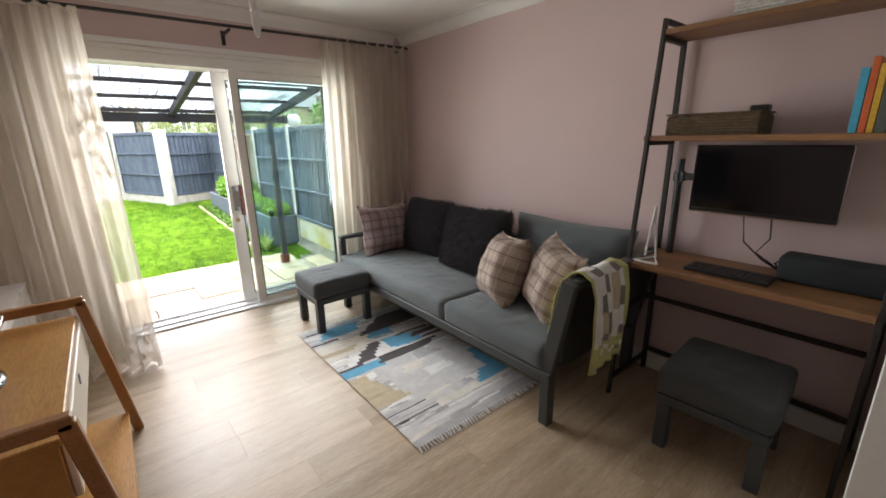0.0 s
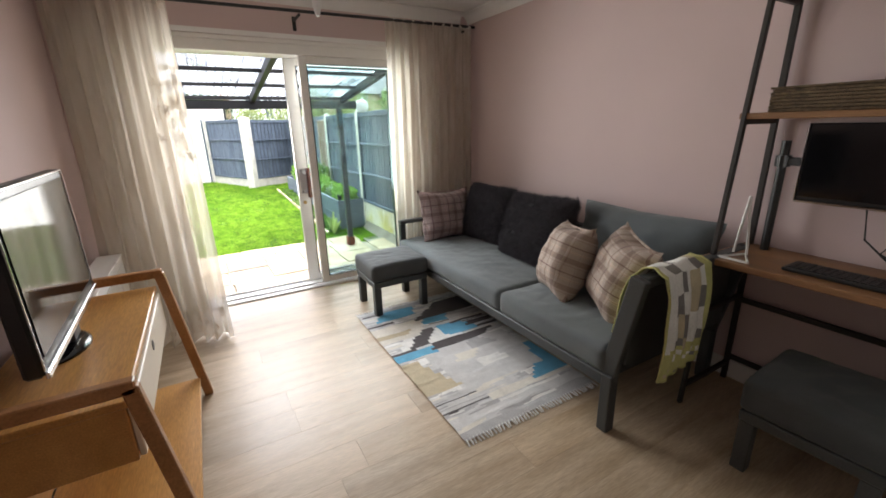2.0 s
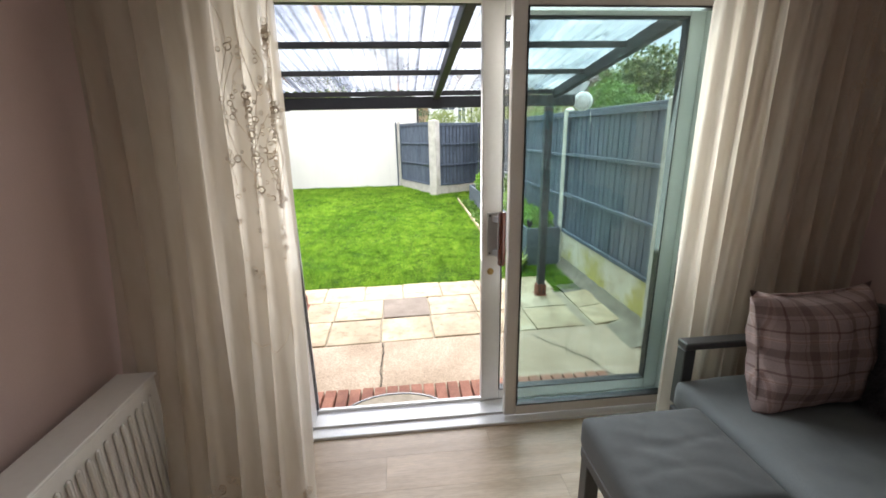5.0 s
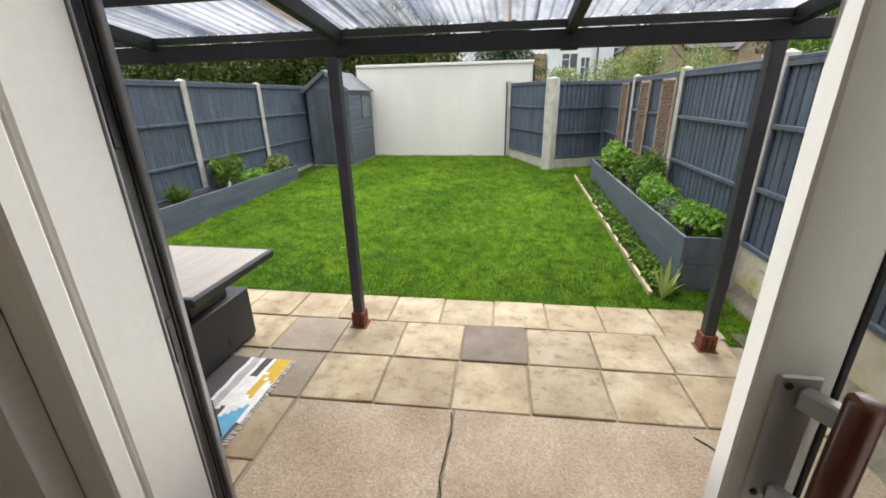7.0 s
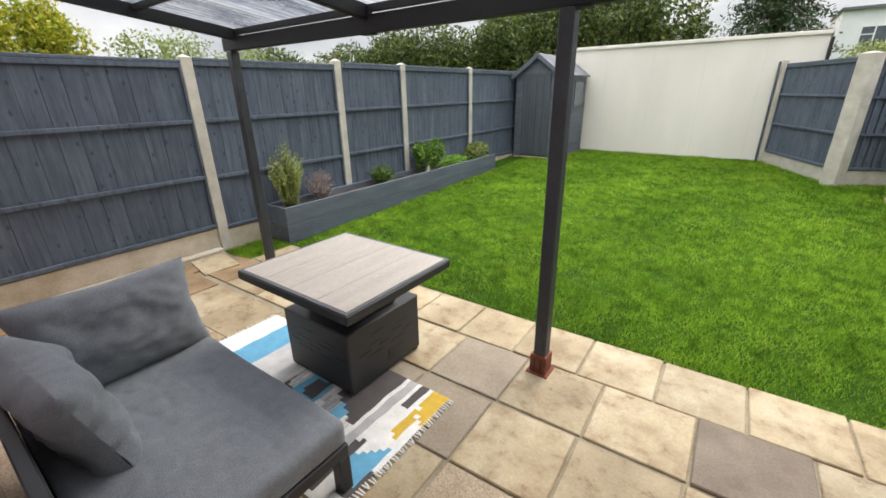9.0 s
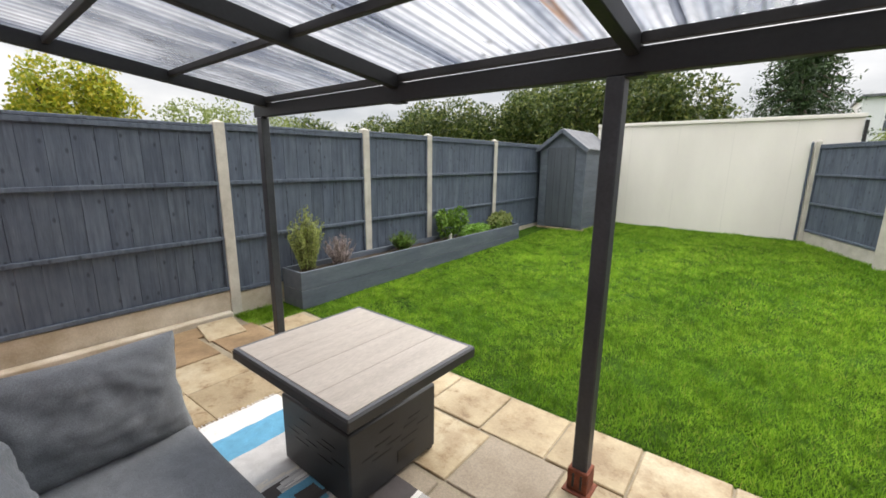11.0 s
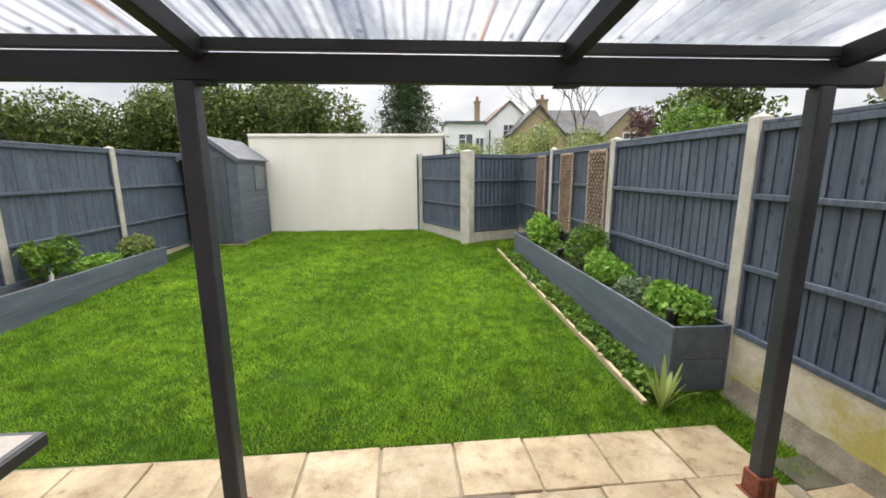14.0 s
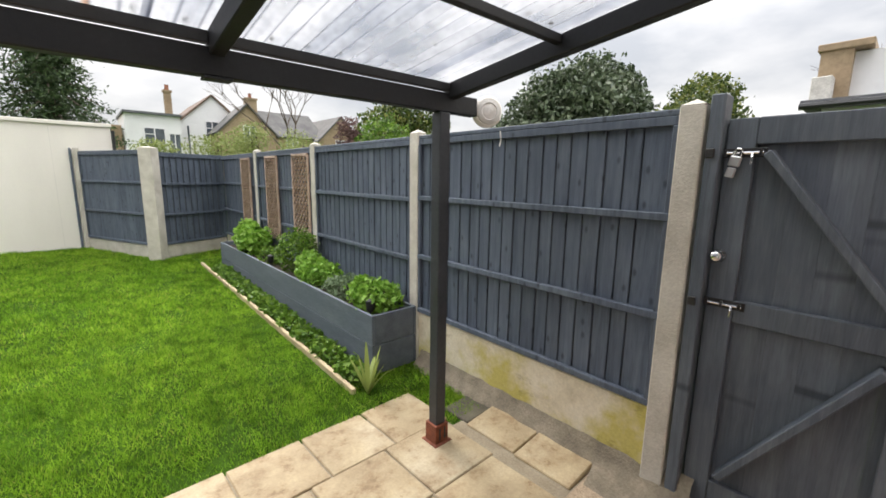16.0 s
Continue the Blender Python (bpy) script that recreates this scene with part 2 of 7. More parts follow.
M["render_white"] = mat("white_rendered_wall", (0.74, 0.705, 0.635), (0.81, 0.775, 0.70), 1.0, 60, 0.8, 0.12, stretch=(1.5, 1, 0.5), grain_mix=0.02)


def slab_mat():
    """Riven paving: warm sandy base, brown damp stains, pale scuffs, each slab its own tone."""
    m, n, l, s = nodes_of("sandy_paving_slab")
    vec = coords(n, l)
    a, b, c, d = noise_node(n, l, vec, 1.7, 5), noise_node(n, l, vec, 5.5, 6, 0.65), noise_node(n, l, vec, 70, 3), noise_node(n, l, vec, 11, 6, 0.7)
    col = ramp(n, l, a, [(0.3, (0.28, 0.215, 0.13)), (0.5, (0.385, 0.31, 0.195)), (0.7, (0.46, 0.395, 0.28))])
    col = mix(n, l, 1.0, col, ramp(n, l, b, [(0.36, (0.70, 0.62, 0.54)), (0.47, (0.88, 0.84, 0.79)), (0.52, (0.96, 0.94, 0.91)), (0.68, (1.06, 1.05, 1.03))]), "MULTIPLY")
    col = mix(n, l, 1.0, col, ramp(n, l, d, [(0.32, (0.72, 0.66, 0.60)), (0.39, (0.95, 0.93, 0.90)), (0.45, (1, 1, 1))]), "MULTIPLY")
    col = mix(n, l, 1.0, col, ramp(n, l, c, [(0.3, (0.88, 0.88, 0.88)), (0.7, (1.08, 1.08, 1.08))]), "MULTIPLY")
    l.new(vary(n, l, col, 0.14), s.inputs["Base Color"])
    mr = n.new("ShaderNodeMapRange")
    mr.inputs["To Min"].default_value, mr.inputs["To Max"].default_value = 0.55, 0.95
    l.new(b, mr.inputs["Value"])
    l.new(mr.outputs["Result"], s.inputs["Roughness"])
    bumped(n, l, s, d, 0.3, 0.006)
    return m


M["slab"] = slab_mat()
M["slab_wet"] = mat("wet_mossy_slab", (0.055, 0.052, 0.034), (0.12, 0.105, 0.07), 5, 90, 0.6, 0.25, dist=0.005)
M["slab_worn"] = mat("worn_grey_brown_slab", (0.24, 0.19, 0.135), (0.33, 0.275, 0.205), 4, 90, 0.85, 0.25, dist=0.005)
M["slab_dark"] = mat("dark_brown_slab", (0.15, 0.112, 0.08), (0.235, 0.19, 0.145), 5, 90, 0.85, 0.25, dist=0.005)
M["haunch"] = mat("rough_old_mortar", (0.12, 0.10, 0.07), (0.27, 0.23, 0.17), 5, 70, 0.95, 0.6, dist=0.01)
M["soil"] = mat("dark_soil", (0.030, 0.021, 0.013), (0.075, 0.055, 0.036), 9, 60, 0.95, 0.9, dist=0.03)
M["mortar"] = mat("mortar_bed", (0.22, 0.18, 0.12), (0.33, 0.28, 0.20), 6, 80, 0.95, 0.4)
M["brick"] = mat("red_brick", (0.26, 0.10, 0.06), (0.42, 0.19, 0.12), 7, 80, 0.85, 0.4, rand=0.15)
M["timber"] = mat("new_timber_edging", (0.38, 0.29, 0.17), (0.54, 0.43, 0.27), 3, 40, 0.8, 0.2, stretch=(3, 0.5, 3))
M["trellis"] = mat("brown_trellis", (0.33, 0.225, 0.165), (0.50, 0.37, 0.295), 6, 50, 0.8, 0.2)
M["felt"] = mat("grey_roof_felt", (0.10, 0.105, 0.115), (0.17, 0.175, 0.185), 4, 120, 0.9, 0.4)
M["bark"] = mat("bark", (0.06, 0.045, 0.03), (0.12, 0.09, 0.065), 6, 40, 0.95, 0.8, stretch=(3, 3, 0.7), dist=0.03)
M["tile_top"] = mat("pale_wood_effect_ceramic", (0.42, 0.37, 0.315), (0.52, 0.465, 0.405), 3.0, 40, 0.42, 0.05, stretch=(6, 0.7, 6), spread=0.2)
M["table_dark"] = mat("charcoal_aluminium", (0.024, 0.025, 0.027), (0.036, 0.038, 0.040), 5, 140, 0.5, 0.08)
M["radiator"] = mat("white_enamel", (0.76, 0.76, 0.75), (0.80, 0.80, 0.79), 2, 60, 0.3, 0.0, grain_mix=0.02)
M["wicker"] = mat("brown_wicker", (0.07, 0.045, 0.022), (0.17, 0.115, 0.06), 30, 120, 0.8, 0.7)
M["white_wicker"] = mat("white_wicker", (0.55, 0.53, 0.49), (0.72, 0.70, 0.66), 30, 120, 0.8, 0.6)
M["speaker"] = mat("speaker_cloth", (0.016, 0.020, 0.023), (0.026, 0.032, 0.036), 10, 300, 0.9, 0.4)
M["stone_brick"] = mat("yellow_stock_brick", (0.26, 0.185, 0.115), (0.37, 0.28, 0.18), 0.9, 14, 0.9, 0.3)
M["slate"] = mat("dark_grey_slate", (0.075, 0.072, 0.072), (0.13, 0.125, 0.12), 1.2, 12, 0.85, 0.4)
M["roof_tile"] = mat("brown_roof_tile", (0.11, 0.075, 0.055), (0.19, 0.13, 0.10), 1.2, 12, 0.9, 0.4)
M["far_white"] = mat("white_painted_render", (0.70, 0.70, 0.70), (0.78, 0.78, 0.78), 0.6, 10, 0.8, 0.1, grain_mix=0.02)
M["win_dark"] = mat("dark_window_glass", (0.05, 0.06, 0.075), (0.10, 0.12, 0.14), 0.5, 4, 0.12, 0.0)
M["brass"] = mat("brass", (0.5, 0.33, 0.12), (0.6, 0.42, 0.18), 5, 60, 0.3, 0.0, metal=1.0)
M["grip"] = mat("reddish_brown_handle", (0.06, 0.016, 0.010), (0.11, 0.03, 0.018), 5, 50, 0.25, 0.02)
M["terracotta_dark"] = mat("dark_pot", (0.02, 0.02, 0.022), (0.035, 0.035, 0.038), 6, 60, 0.6, 0.05)
M["pale_stone"] = mat("pale_stone_ornament", (0.5, 0.48, 0.44), (0.65, 0.63, 0.58), 10, 80, 0.85, 0.3)
M["doormat"] = mat("beige_coir_mat", (0.40, 0.34, 0.24), (0.55, 0.48, 0.36), 20, 200, 0.95, 0.6)
M["grass"] = island("grass_blades", [(0, (0.095, 0.192, 0.015)), (0.6, (0.208, 0.395, 0.030)), (0.92, (0.31, 0.49, 0.05)), (1, (0.37, 0.38, 0.09))], 0.7, 0.4, spec=0.12, patches=True)
M["leaf_green"] = island("green_leaves", [(0, (0.045, 0.10, 0.012)), (0.6, (0.10, 0.20, 0.022)), (1, (0.19, 0.30, 0.045))], 0.5, 0.3)
M["leaf_bright"] = island("bright_green_leaves", [(0, (0.11, 0.24, 0.025)), (0.6, (0.20, 0.38, 0.05)), (1, (0.32, 0.50, 0.11))], 0.5, 0.35)
M["leaf_dark"] = island("dark_evergreen_leaves", [(0, (0.020, 0.042, 0.014)), (0.6, (0.045, 0.080, 0.028)), (1, (0.10, 0.15, 0.06))], 0.5, 0.15)
M["leaf_holly"] = island("grey_green_holly_leaves", [(0, (0.028, 0.048, 0.022)), (0.6, (0.065, 0.095, 0.045)), (1, (0.19, 0.23, 0.15))], 0.4, 0.15)
M["leaf_iris"] = island("pale_yellow_green_strap_leaves", [(0, (0.20, 0.28, 0.06)), (1, (0.46, 0.48, 0.17))], 0.5, 0.3)
M["leaf_hedge"] = island("hedge_leaves", [(0, (0.026, 0.048, 0.011)), (0.6, (0.072, 0.110, 0.022)), (1, (0.21, 0.225, 0.055))], 0.5, 0.3)
M["leaf_sage"] = island("sage_leaves", [(0, (0.10, 0.15, 0.08)), (1, (0.20, 0.27, 0.15))], 0.7, 0.2)
M["leaf_straw"] = island("pale_grey_lavender", [(0, (0.32, 0.25, 0.225)), (1, (0.58, 0.48, 0.45))], 0.8, 0.2)
M["leaf_rosemary"] = island("rosemary_leaves", [(0, (0.22, 0.28, 0.065)), (1, (0.44, 0.48, 0.16))], 0.7, 0.2)
M["leaf_gold"] = island("golden_leaves", [(0, (0.16, 0.22, 0.02)), (0.6, (0.34, 0.36, 0.03)), (1, (0.55, 0.44, 0.04))], 0.5, 0.35)
M["leaf_pale"] = island("pale_spring_leaves", [(0, (0.14, 0.19, 0.05)), (1, (0.32, 0.36, 0.13))], 0.5, 0.35)
M["leaf_plum"] = island("plum_leaves", [(0, (0.09, 0.05, 0.05)), (1, (0.19, 0.11, 0.10))], 0.6, 0.25)
for key, c in (("k_cream", (0.70, 0.66, 0.58)), ("k_grey", (0.43, 0.42, 0.415)), ("k_lt", (0.59, 0.58, 0.565)), ("k_dark", (0.085, 0.075, 0.075)), ("k_blue", (0.13, 0.38, 0.56)), ("k_sand", (0.52, 0.44, 0.30)), ("k_yellow", (0.62, 0.40, 0.05)), ("k_white", (0.77, 0.755, 0.72)), ("k_lime", (0.50, 0.49, 0.20)), ("k_slate", (0.22, 0.205, 0.195))):
    M[key] = mat("woven_" + key[2:] + "_wool", tuple(v * 0.88 for v in c), tuple(min(1, v * 1.08) for v in c), 14, 260, 0.95, 0.45, dist=0.002)


def plaid(name, ground):
    m, n, l, s = nodes_of(name)
    vec = coords(n, l, shift=False)
    sep = n.new("ShaderNodeSeparateXYZ")
    l.new(vec, sep.inputs[0])
    col = ground
    for axis in ("X", "Z"):
        for period, width, off, tint in ((0.15, 0.20, 0.0, (0.52, 0.44, 0.42)), (0.15, 0.05, 0.4, (0.34, 0.20, 0.21)), (0.15, 0.09, 0.62, (1.35, 1.32, 1.28)), (0.075, 0.06, 0.2, (0.72, 0.62, 0.6))):
            a, b, c = n.new("ShaderNodeMath"), n.new("ShaderNodeMath"), n.new("ShaderNodeMath")
            a.operation, b.operation, c.operation = "MULTIPLY_ADD", "FRACT", "LESS_THAN"
            a.inputs[1].default_value, a.inputs[2].default_value = 1 / period, off + 20
            c.inputs[1].default_value = width
            l.new(sep.outputs[axis], a.inputs[0])
            l.new(a.outputs[0], b.inputs[0])
            l.new(b.outputs[0], c.inputs[0])
            half = n.new("ShaderNodeMath")
            half.operation = "MULTIPLY"
            half.inputs[1].default_value = 0.62
            l.new(c.outputs[0], half.inputs[0])
            col = mix(n, l, half.outputs[0], col, tint, "MULTIPLY")
    weave = noise_node(n, l, vec, 400, 2)
    col = mix(n, l, 1.0, col, ramp(n, l, weave, [(0.3, (0.8, 0.8, 0.8)), (0.7, (1.1, 1.1, 1.1))]), "MULTIPLY")
    l.new(col, s.inputs["Base Color"])
    s.inputs["Roughness"].default_value = 0.95
    bumped(n, l, s, weave, 0.4, 0.002)
    return m


def sheer():
    """Thin cloth: light passes, folds show."""
    m, n, l, s = nodes_of("ivory_sheer_cloth")
    vec = coords(n, l, (1, 1, 0.35))
    col = ramp(n, l, noise_node(n, l, vec, 9), [(0.35, (0.66, 0.595, 0.50)), (0.65, (0.75, 0.70, 0.62))])
    l.new(col, s.inputs["Base Color"])
    s.inputs["Roughness"].default_value = 0.9
    tl, tp = n.new("ShaderNodeBsdfTranslucent"), n.new("ShaderNodeBsdfTransparent")
    l.new(col, tl.inputs["Color"])
    m1, m2 = n.new("ShaderNodeMixShader"), n.new("ShaderNodeMixShader")
    m1.inputs[0].default_value, m2.inputs[0].default_value = 0.55, 0.26
    l.new(s.outputs["BSDF"], m1.inputs[1])
    l.new(tl.outputs["BSDF"], m1.inputs[2])
    l.new(m1.outputs["Shader"], m2.inputs[1])
    l.new(tp.outputs["BSDF"], m2.inputs[2])
    l.new(m2.outputs["Shader"], n["Material Output"].inputs["Surface"])
    return m


def grazing(n, l, top):
    """Gloss of a smooth pane: a little face on, rising steeply at a slant."""
    lw, pw, sc = n.new("ShaderNodeLayerWeight"), n.new("ShaderNodeMath"), n.new("ShaderNodeMath")
    lw.inputs["Blend"].default_value = 0.5
    pw.operation, sc.operation = "POWER", "MULTIPLY_ADD"
    pw.inputs[1].default_value = 5.0
    sc.inputs[1].default_value, sc.inputs[2].default_value = 0.95 * top, 0.045 * top
    l.new(lw.outputs["Facing"], pw.inputs[0])
    l.new(pw.outputs[0], sc.inputs[0])
    return sc.outputs[0]


def clear(name, tint, gloss_max, rough=0.02):
    """A thin pane: see-through with a mirror gloss that grows at grazing angles."""
    m, n, l, s = nodes_of(name)
    tp, gl, mx = n.new("ShaderNodeBsdfTransparent"), n.new("ShaderNodeBsdfGlossy"), n.new("ShaderNodeMixShader")
    tp.inputs["Color"].default_value = (*tint, 1)
    gl.inputs["Roughness"].default_value = rough
    l.new(grazing(n, l, gloss_max), mx.inputs[0])
    l.new(tp.outputs["BSDF"], mx.inputs[1])
    l.new(gl.outputs["BSDF"], mx.inputs[2])
    l.new(mx.outputs["Shader"], n["Material Output"].inputs["Surface"])
    return m


def concrete():
    m, n, l, s = nodes_of("exposed_aggregate_concrete")
    vec = coords(n, l, shift=False)
    a, b = noise_node(n, l, vec, 2.2, 6), noise_node(n, l, vec, 130, 2)
    vo = n.new("ShaderNodeTexVoronoi")
    vo.inputs["Scale"].default_value = 95
    l.new(vec, vo.inputs["Vector"])
    col = ramp(n, l, a, [(0.32, (0.31, 0.235, 0.16)), (0.68, (0.44, 0.355, 0.26))])
    col = mix(n, l, 1.0, col, ramp(n, l, vo.outputs["Color"], [(0.1, (0.80, 0.77, 0.74)), (0.9, (1.15, 1.14, 1.12))]), "MULTIPLY")
    col = mix(n, l, 1.0, col, ramp(n, l, b, [(0.3, (0.8, 0.8, 0.8)), (0.7, (1.15, 1.15, 1.15))]), "MULTIPLY")
    l.new(col, s.inputs["Base Color"])
    s.inputs["Roughness"].default_value = 0.9
    bumped(n, l, s, vo.outputs["Distance"], 0.35, 0.006)
    return m


def lawn_mat():
    m, n, l, s = nodes_of("lawn_turf")
    vec = coords(n, l, shift=False)
    a, b, c = noise_node(n, l, vec, 0.9, 5), noise_node(n, l, vec, 9, 5, 0.7), noise_node(n, l, vec, 70, 3)
    # turf colour kept dark for the shaded gaps between blades
    col = ramp(n, l, a, [(0.35, (0.025, 0.056, 0.007)), (0.65, (0.050, 0.112, 0.010))])
    col = mix(n, l, 1.0, col, ramp(n, l, b, [(0.3, (0.62, 0.66, 0.55)), (0.7, (1.25, 1.2, 1.2))]), "MULTIPLY")
    col = mix(n, l, 1.0, col, ramp(n, l, c, [(0.3, (0.6, 0.6, 0.6)), (0.7, (1.3, 1.3, 1.3))]), "MULTIPLY")
    l.new(col, s.inputs["Base Color"])
    s.inputs["Roughness"].default_value, s.inputs["Specular IOR Level"].default_value = 0.95, 0.05
    bumped(n, l, s, c, 0.8, 0.02)
    return m


M["thread"] = mat("beige_embroidery_thread", (0.50, 0.42, 0.32), (0.60, 0.52, 0.42), 14, 260, 0.9, 0.3, dist=0.002)
# the second plaid has a darker ground, for the backlit cushion
M["plaid"], M["plaid_backlit"], M["sheer"], M["concrete"], M["lawn"] = plaid("beige_plaid_cloth", (0.43, 0.355, 0.305)), plaid("backlit_mauve_plaid_cloth", (0.33, 0.255, 0.25)), sheer(), concrete(), lawn_mat()
M["glass"] = clear("clear_window_glass", (0.95, 0.97, 0.96), 0.9)
M["glass2"] = clear("green_tinted_window_glass", (0.80, 0.92, 0.91), 0.9)


def roof_sheet():
    """Weathered corrugated plastic: part see-through, milky film, dirt lying in the grooves, a few rusty runs, bluish
    smears painted for tree reflections.
    """
    m, n, l, s = nodes_of("weathered_corrugated_plastic")
    flow = coords(n, l, (3.2, 0.30, 1), False)
    f = noise_node(n, l, flow, 1.6, 5, 0.6)
    broad = noise_node(n, l, coords(n, l, (1, 0.6, 1), False), 1.5, 5, 0.6)
    wave = n.new("ShaderNodeTexWave")
    wave.bands_direction, wave.wave_profile = "X", "SIN"
    wave.inputs["Scale"].default_value, wave.inputs["Distortion"].default_value, wave.inputs["Detail Scale"].default_value = 4.134, 0.35, 3.0
    l.new(coords(n, l, (1, 0.2, 1), False), wave.inputs["Vector"])
    groove = ramp(n, l, wave.outputs["Fac"], [(0.0, (0.58, 0.59, 0.62)), (0.10, (0.88, 0.88, 0.90)), (0.24, (1, 1, 1))])
    run = ramp(n, l, noise_node(n, l, coords(n, l, (7, 0.05, 1), False), 1.3, 2), [(0.66, (1, 1, 1)), (0.70, (0.85, 0.52, 0.34)), (0.73, (1, 1, 1))])
    dirt = mix(n, l, 1.0, groove, run, "MULTIPLY")
    tp, film, gl = n.new("ShaderNodeBsdfTransparent"), n.new("ShaderNodeBsdfTranslucent"), n.new("ShaderNodeBsdfGlossy")
    # dark bluish end of both ramps paints in reflections of the trees
    l.new(mix(n, l, 1.0, ramp(n, l, f, [(0.36, (0.26, 0.29, 0.36)), (0.58, (0.47, 0.49, 0.52))]), dirt, "MULTIPLY"), tp.inputs["Color"])
    l.new(mix(n, l, 1.0, ramp(n, l, f, [(0.36, (0.28, 0.30, 0.34)), (0.58, (0.49, 0.495, 0.51))]), dirt, "MULTIPLY"), film.inputs["Color"])
    gl.inputs["Roughness"].default_value = 0.10
    mr = n.new("ShaderNodeMapRange")
    mr.inputs["From Min"].default_value, mr.inputs["From Max"].default_value = 0.36, 0.64
    mr.inputs["To Min"].default_value, mr.inputs["To Max"].default_value = 0.15, 0.85
    l.new(broad, mr.inputs["Value"])
    m1, m2 = n.new("ShaderNodeMixShader"), n.new("ShaderNodeMixShader")
    l.new(mr.outputs["Result"], m1.inputs[0])
    l.new(tp.outputs["BSDF"], m1.inputs[1])
    l.new(film.outputs["BSDF"], m1.inputs[2])
    l.new(grazing(n, l, 0.6), m2.inputs[0])
    l.new(m1.outputs["Shader"], m2.inputs[1])
    l.new(gl.outputs["BSDF"], m2.inputs[2])
    l.new(m2.outputs["Shader"], n["Material Output"].inputs["Surface"])
    return m


M["roof_sheet"] = roof_sheet()
M["screen"] = mat("glossy_black_screen", (0.006, 0.006, 0.007), (0.008, 0.008, 0.009), 3, 60, 0.08, 0.0, rough_var=0.02)
# ---- building helpers ----
def thing(name, label, category, at=(0, 0, 0), rz=0.0, group="", kind=""):
    e = new(name)
    e.empty_display_size = 0.1
    e.matrix_basis = pose(*at, 0, 0, rz)
    return tagged(e, label, category, group, kind)


def mesh_of(name, bm, material, smooth=False):
    me = bpy.data.meshes.new(name)
    bm.to_mesh(me)
    bm.free()
    for mt in material if isinstance(material, (list, tuple)) else (material,):
        me.materials.append(mt)
    if smooth:
        me.polygons.foreach_set("use_smooth", [True] * len(me.polygons))
    return me


def part(name, bm, material, parent=None, label="", smooth=False):
    """Links a bmesh as one mesh object under a thing or part."""
    ob = new(name, mesh_of(name, bm, material, smooth))
    ob.parent = parent
    return tagged(ob, label)


def piece(name, me, parent, at=(0, 0, 0), rot=(0, 0, 0), scale=(1, 1, 1)):
    ob = new(name, me)
    ob.parent = parent
    ob.matrix_basis = Matrix.LocRotScale(at, Euler([radians(a) for a in rot]), scale)
    return ob


def solid(name, bm, material, label, category, kind="", group="", smooth=False):
    return tagged(part(name, bm, material, None, "", smooth), label, category, group, kind)


def box(x0, x1, y0, y1, z0, z1, bevel=0.0, bm=None, seg=1):
    bm = bm or bmesh.new()
    vs = [bm.verts.new((x, y, z)) for z in (z0, z1) for y in (y0, y1) for x in (x0, x1)]
    fs = [bm.faces.new([vs[i] for i in f]) for f in ((0, 2, 3, 1), (4, 5, 7, 6), (0, 1, 5, 4), (2, 6, 7, 3), (0, 4, 6, 2), (1, 3, 7, 5))]
    if bevel:
        bmesh.ops.bevel(bm, geom=list({e for f in fs for e in f.edges}), offset=bevel, segments=seg, affect="EDGES", profile=0.5)
    return bm


def bar(p0, p1, w, h, bevel=0.0, bm=None, up=(0, 0, 1)):
    """A bar of w by h along p0 to p1."""
    bm = bm or bmesh.new()
    p0, p1, up = Vector(p0), Vector(p1), Vector(up)
    d = (p1 - p0).normalized()
    if abs(d.dot(up)) > 0.99:
        up = Vector((0, 1, 0))
    s = d.cross(up).normalized()
    u = s.cross(d)
    vs = [bm.verts.new(p + s * (a * w / 2) + u * (b * h / 2)) for p in (p0, p1) for a, b in ((-1, -1), (1, -1), (1, 1), (-1, 1))]
    fs = [bm.faces.new([vs[i] for i in f]) for f in ((3, 2, 1, 0), (4, 5, 6, 7), (0, 1, 5, 4), (1, 2, 6, 5), (2, 3, 7, 6), (3, 0, 4, 7))]
    if bevel:
        bmesh.ops.bevel(bm, geom=list({e for f in fs for e in f.edges}), offset=bevel, segments=1, affect="EDGES")
    return bm


def tube(points, radii, seg=8, bm=None, closed=True):
    """A round tube through points; radii: one, or one a point."""
    bm = bm or bmesh.new()
    pts = [Vector(p) for p in points]
    radii = [radii] * len(pts) if isinstance(radii, (int, float)) else radii
    rings = []
    for i, p in enumerate(pts):
        d = (pts[min(i + 1, len(pts) - 1)] - pts[max(i - 1, 0)]).normalized()
        a = d.orthogonal().normalized() if abs(d.z) < 0.95 else d.cross(Vector((0, 1, 0))).normalized()
        if abs(d.z) < 0.95:
            a = d.cross(Vector((0, 0, 1))).normalized()
        b = d.cross(a)
        rings.append([bm.verts.new(p + (a * math.cos(k * 6.28319 / seg) + b * math.sin(k * 6.28319 / seg)) * radii[i]) for k in range(seg)])
    for r0, r1 in zip(rings, rings[1:]):
        for k in range(seg):
            bm.faces.new((r0[k], r0[(k + 1) % seg], r1[(k + 1) % seg], r1[k]))
    if closed:
        bm.faces.new(rings[0][::-1])
        bm.faces.new(rings[-1])
    return bm


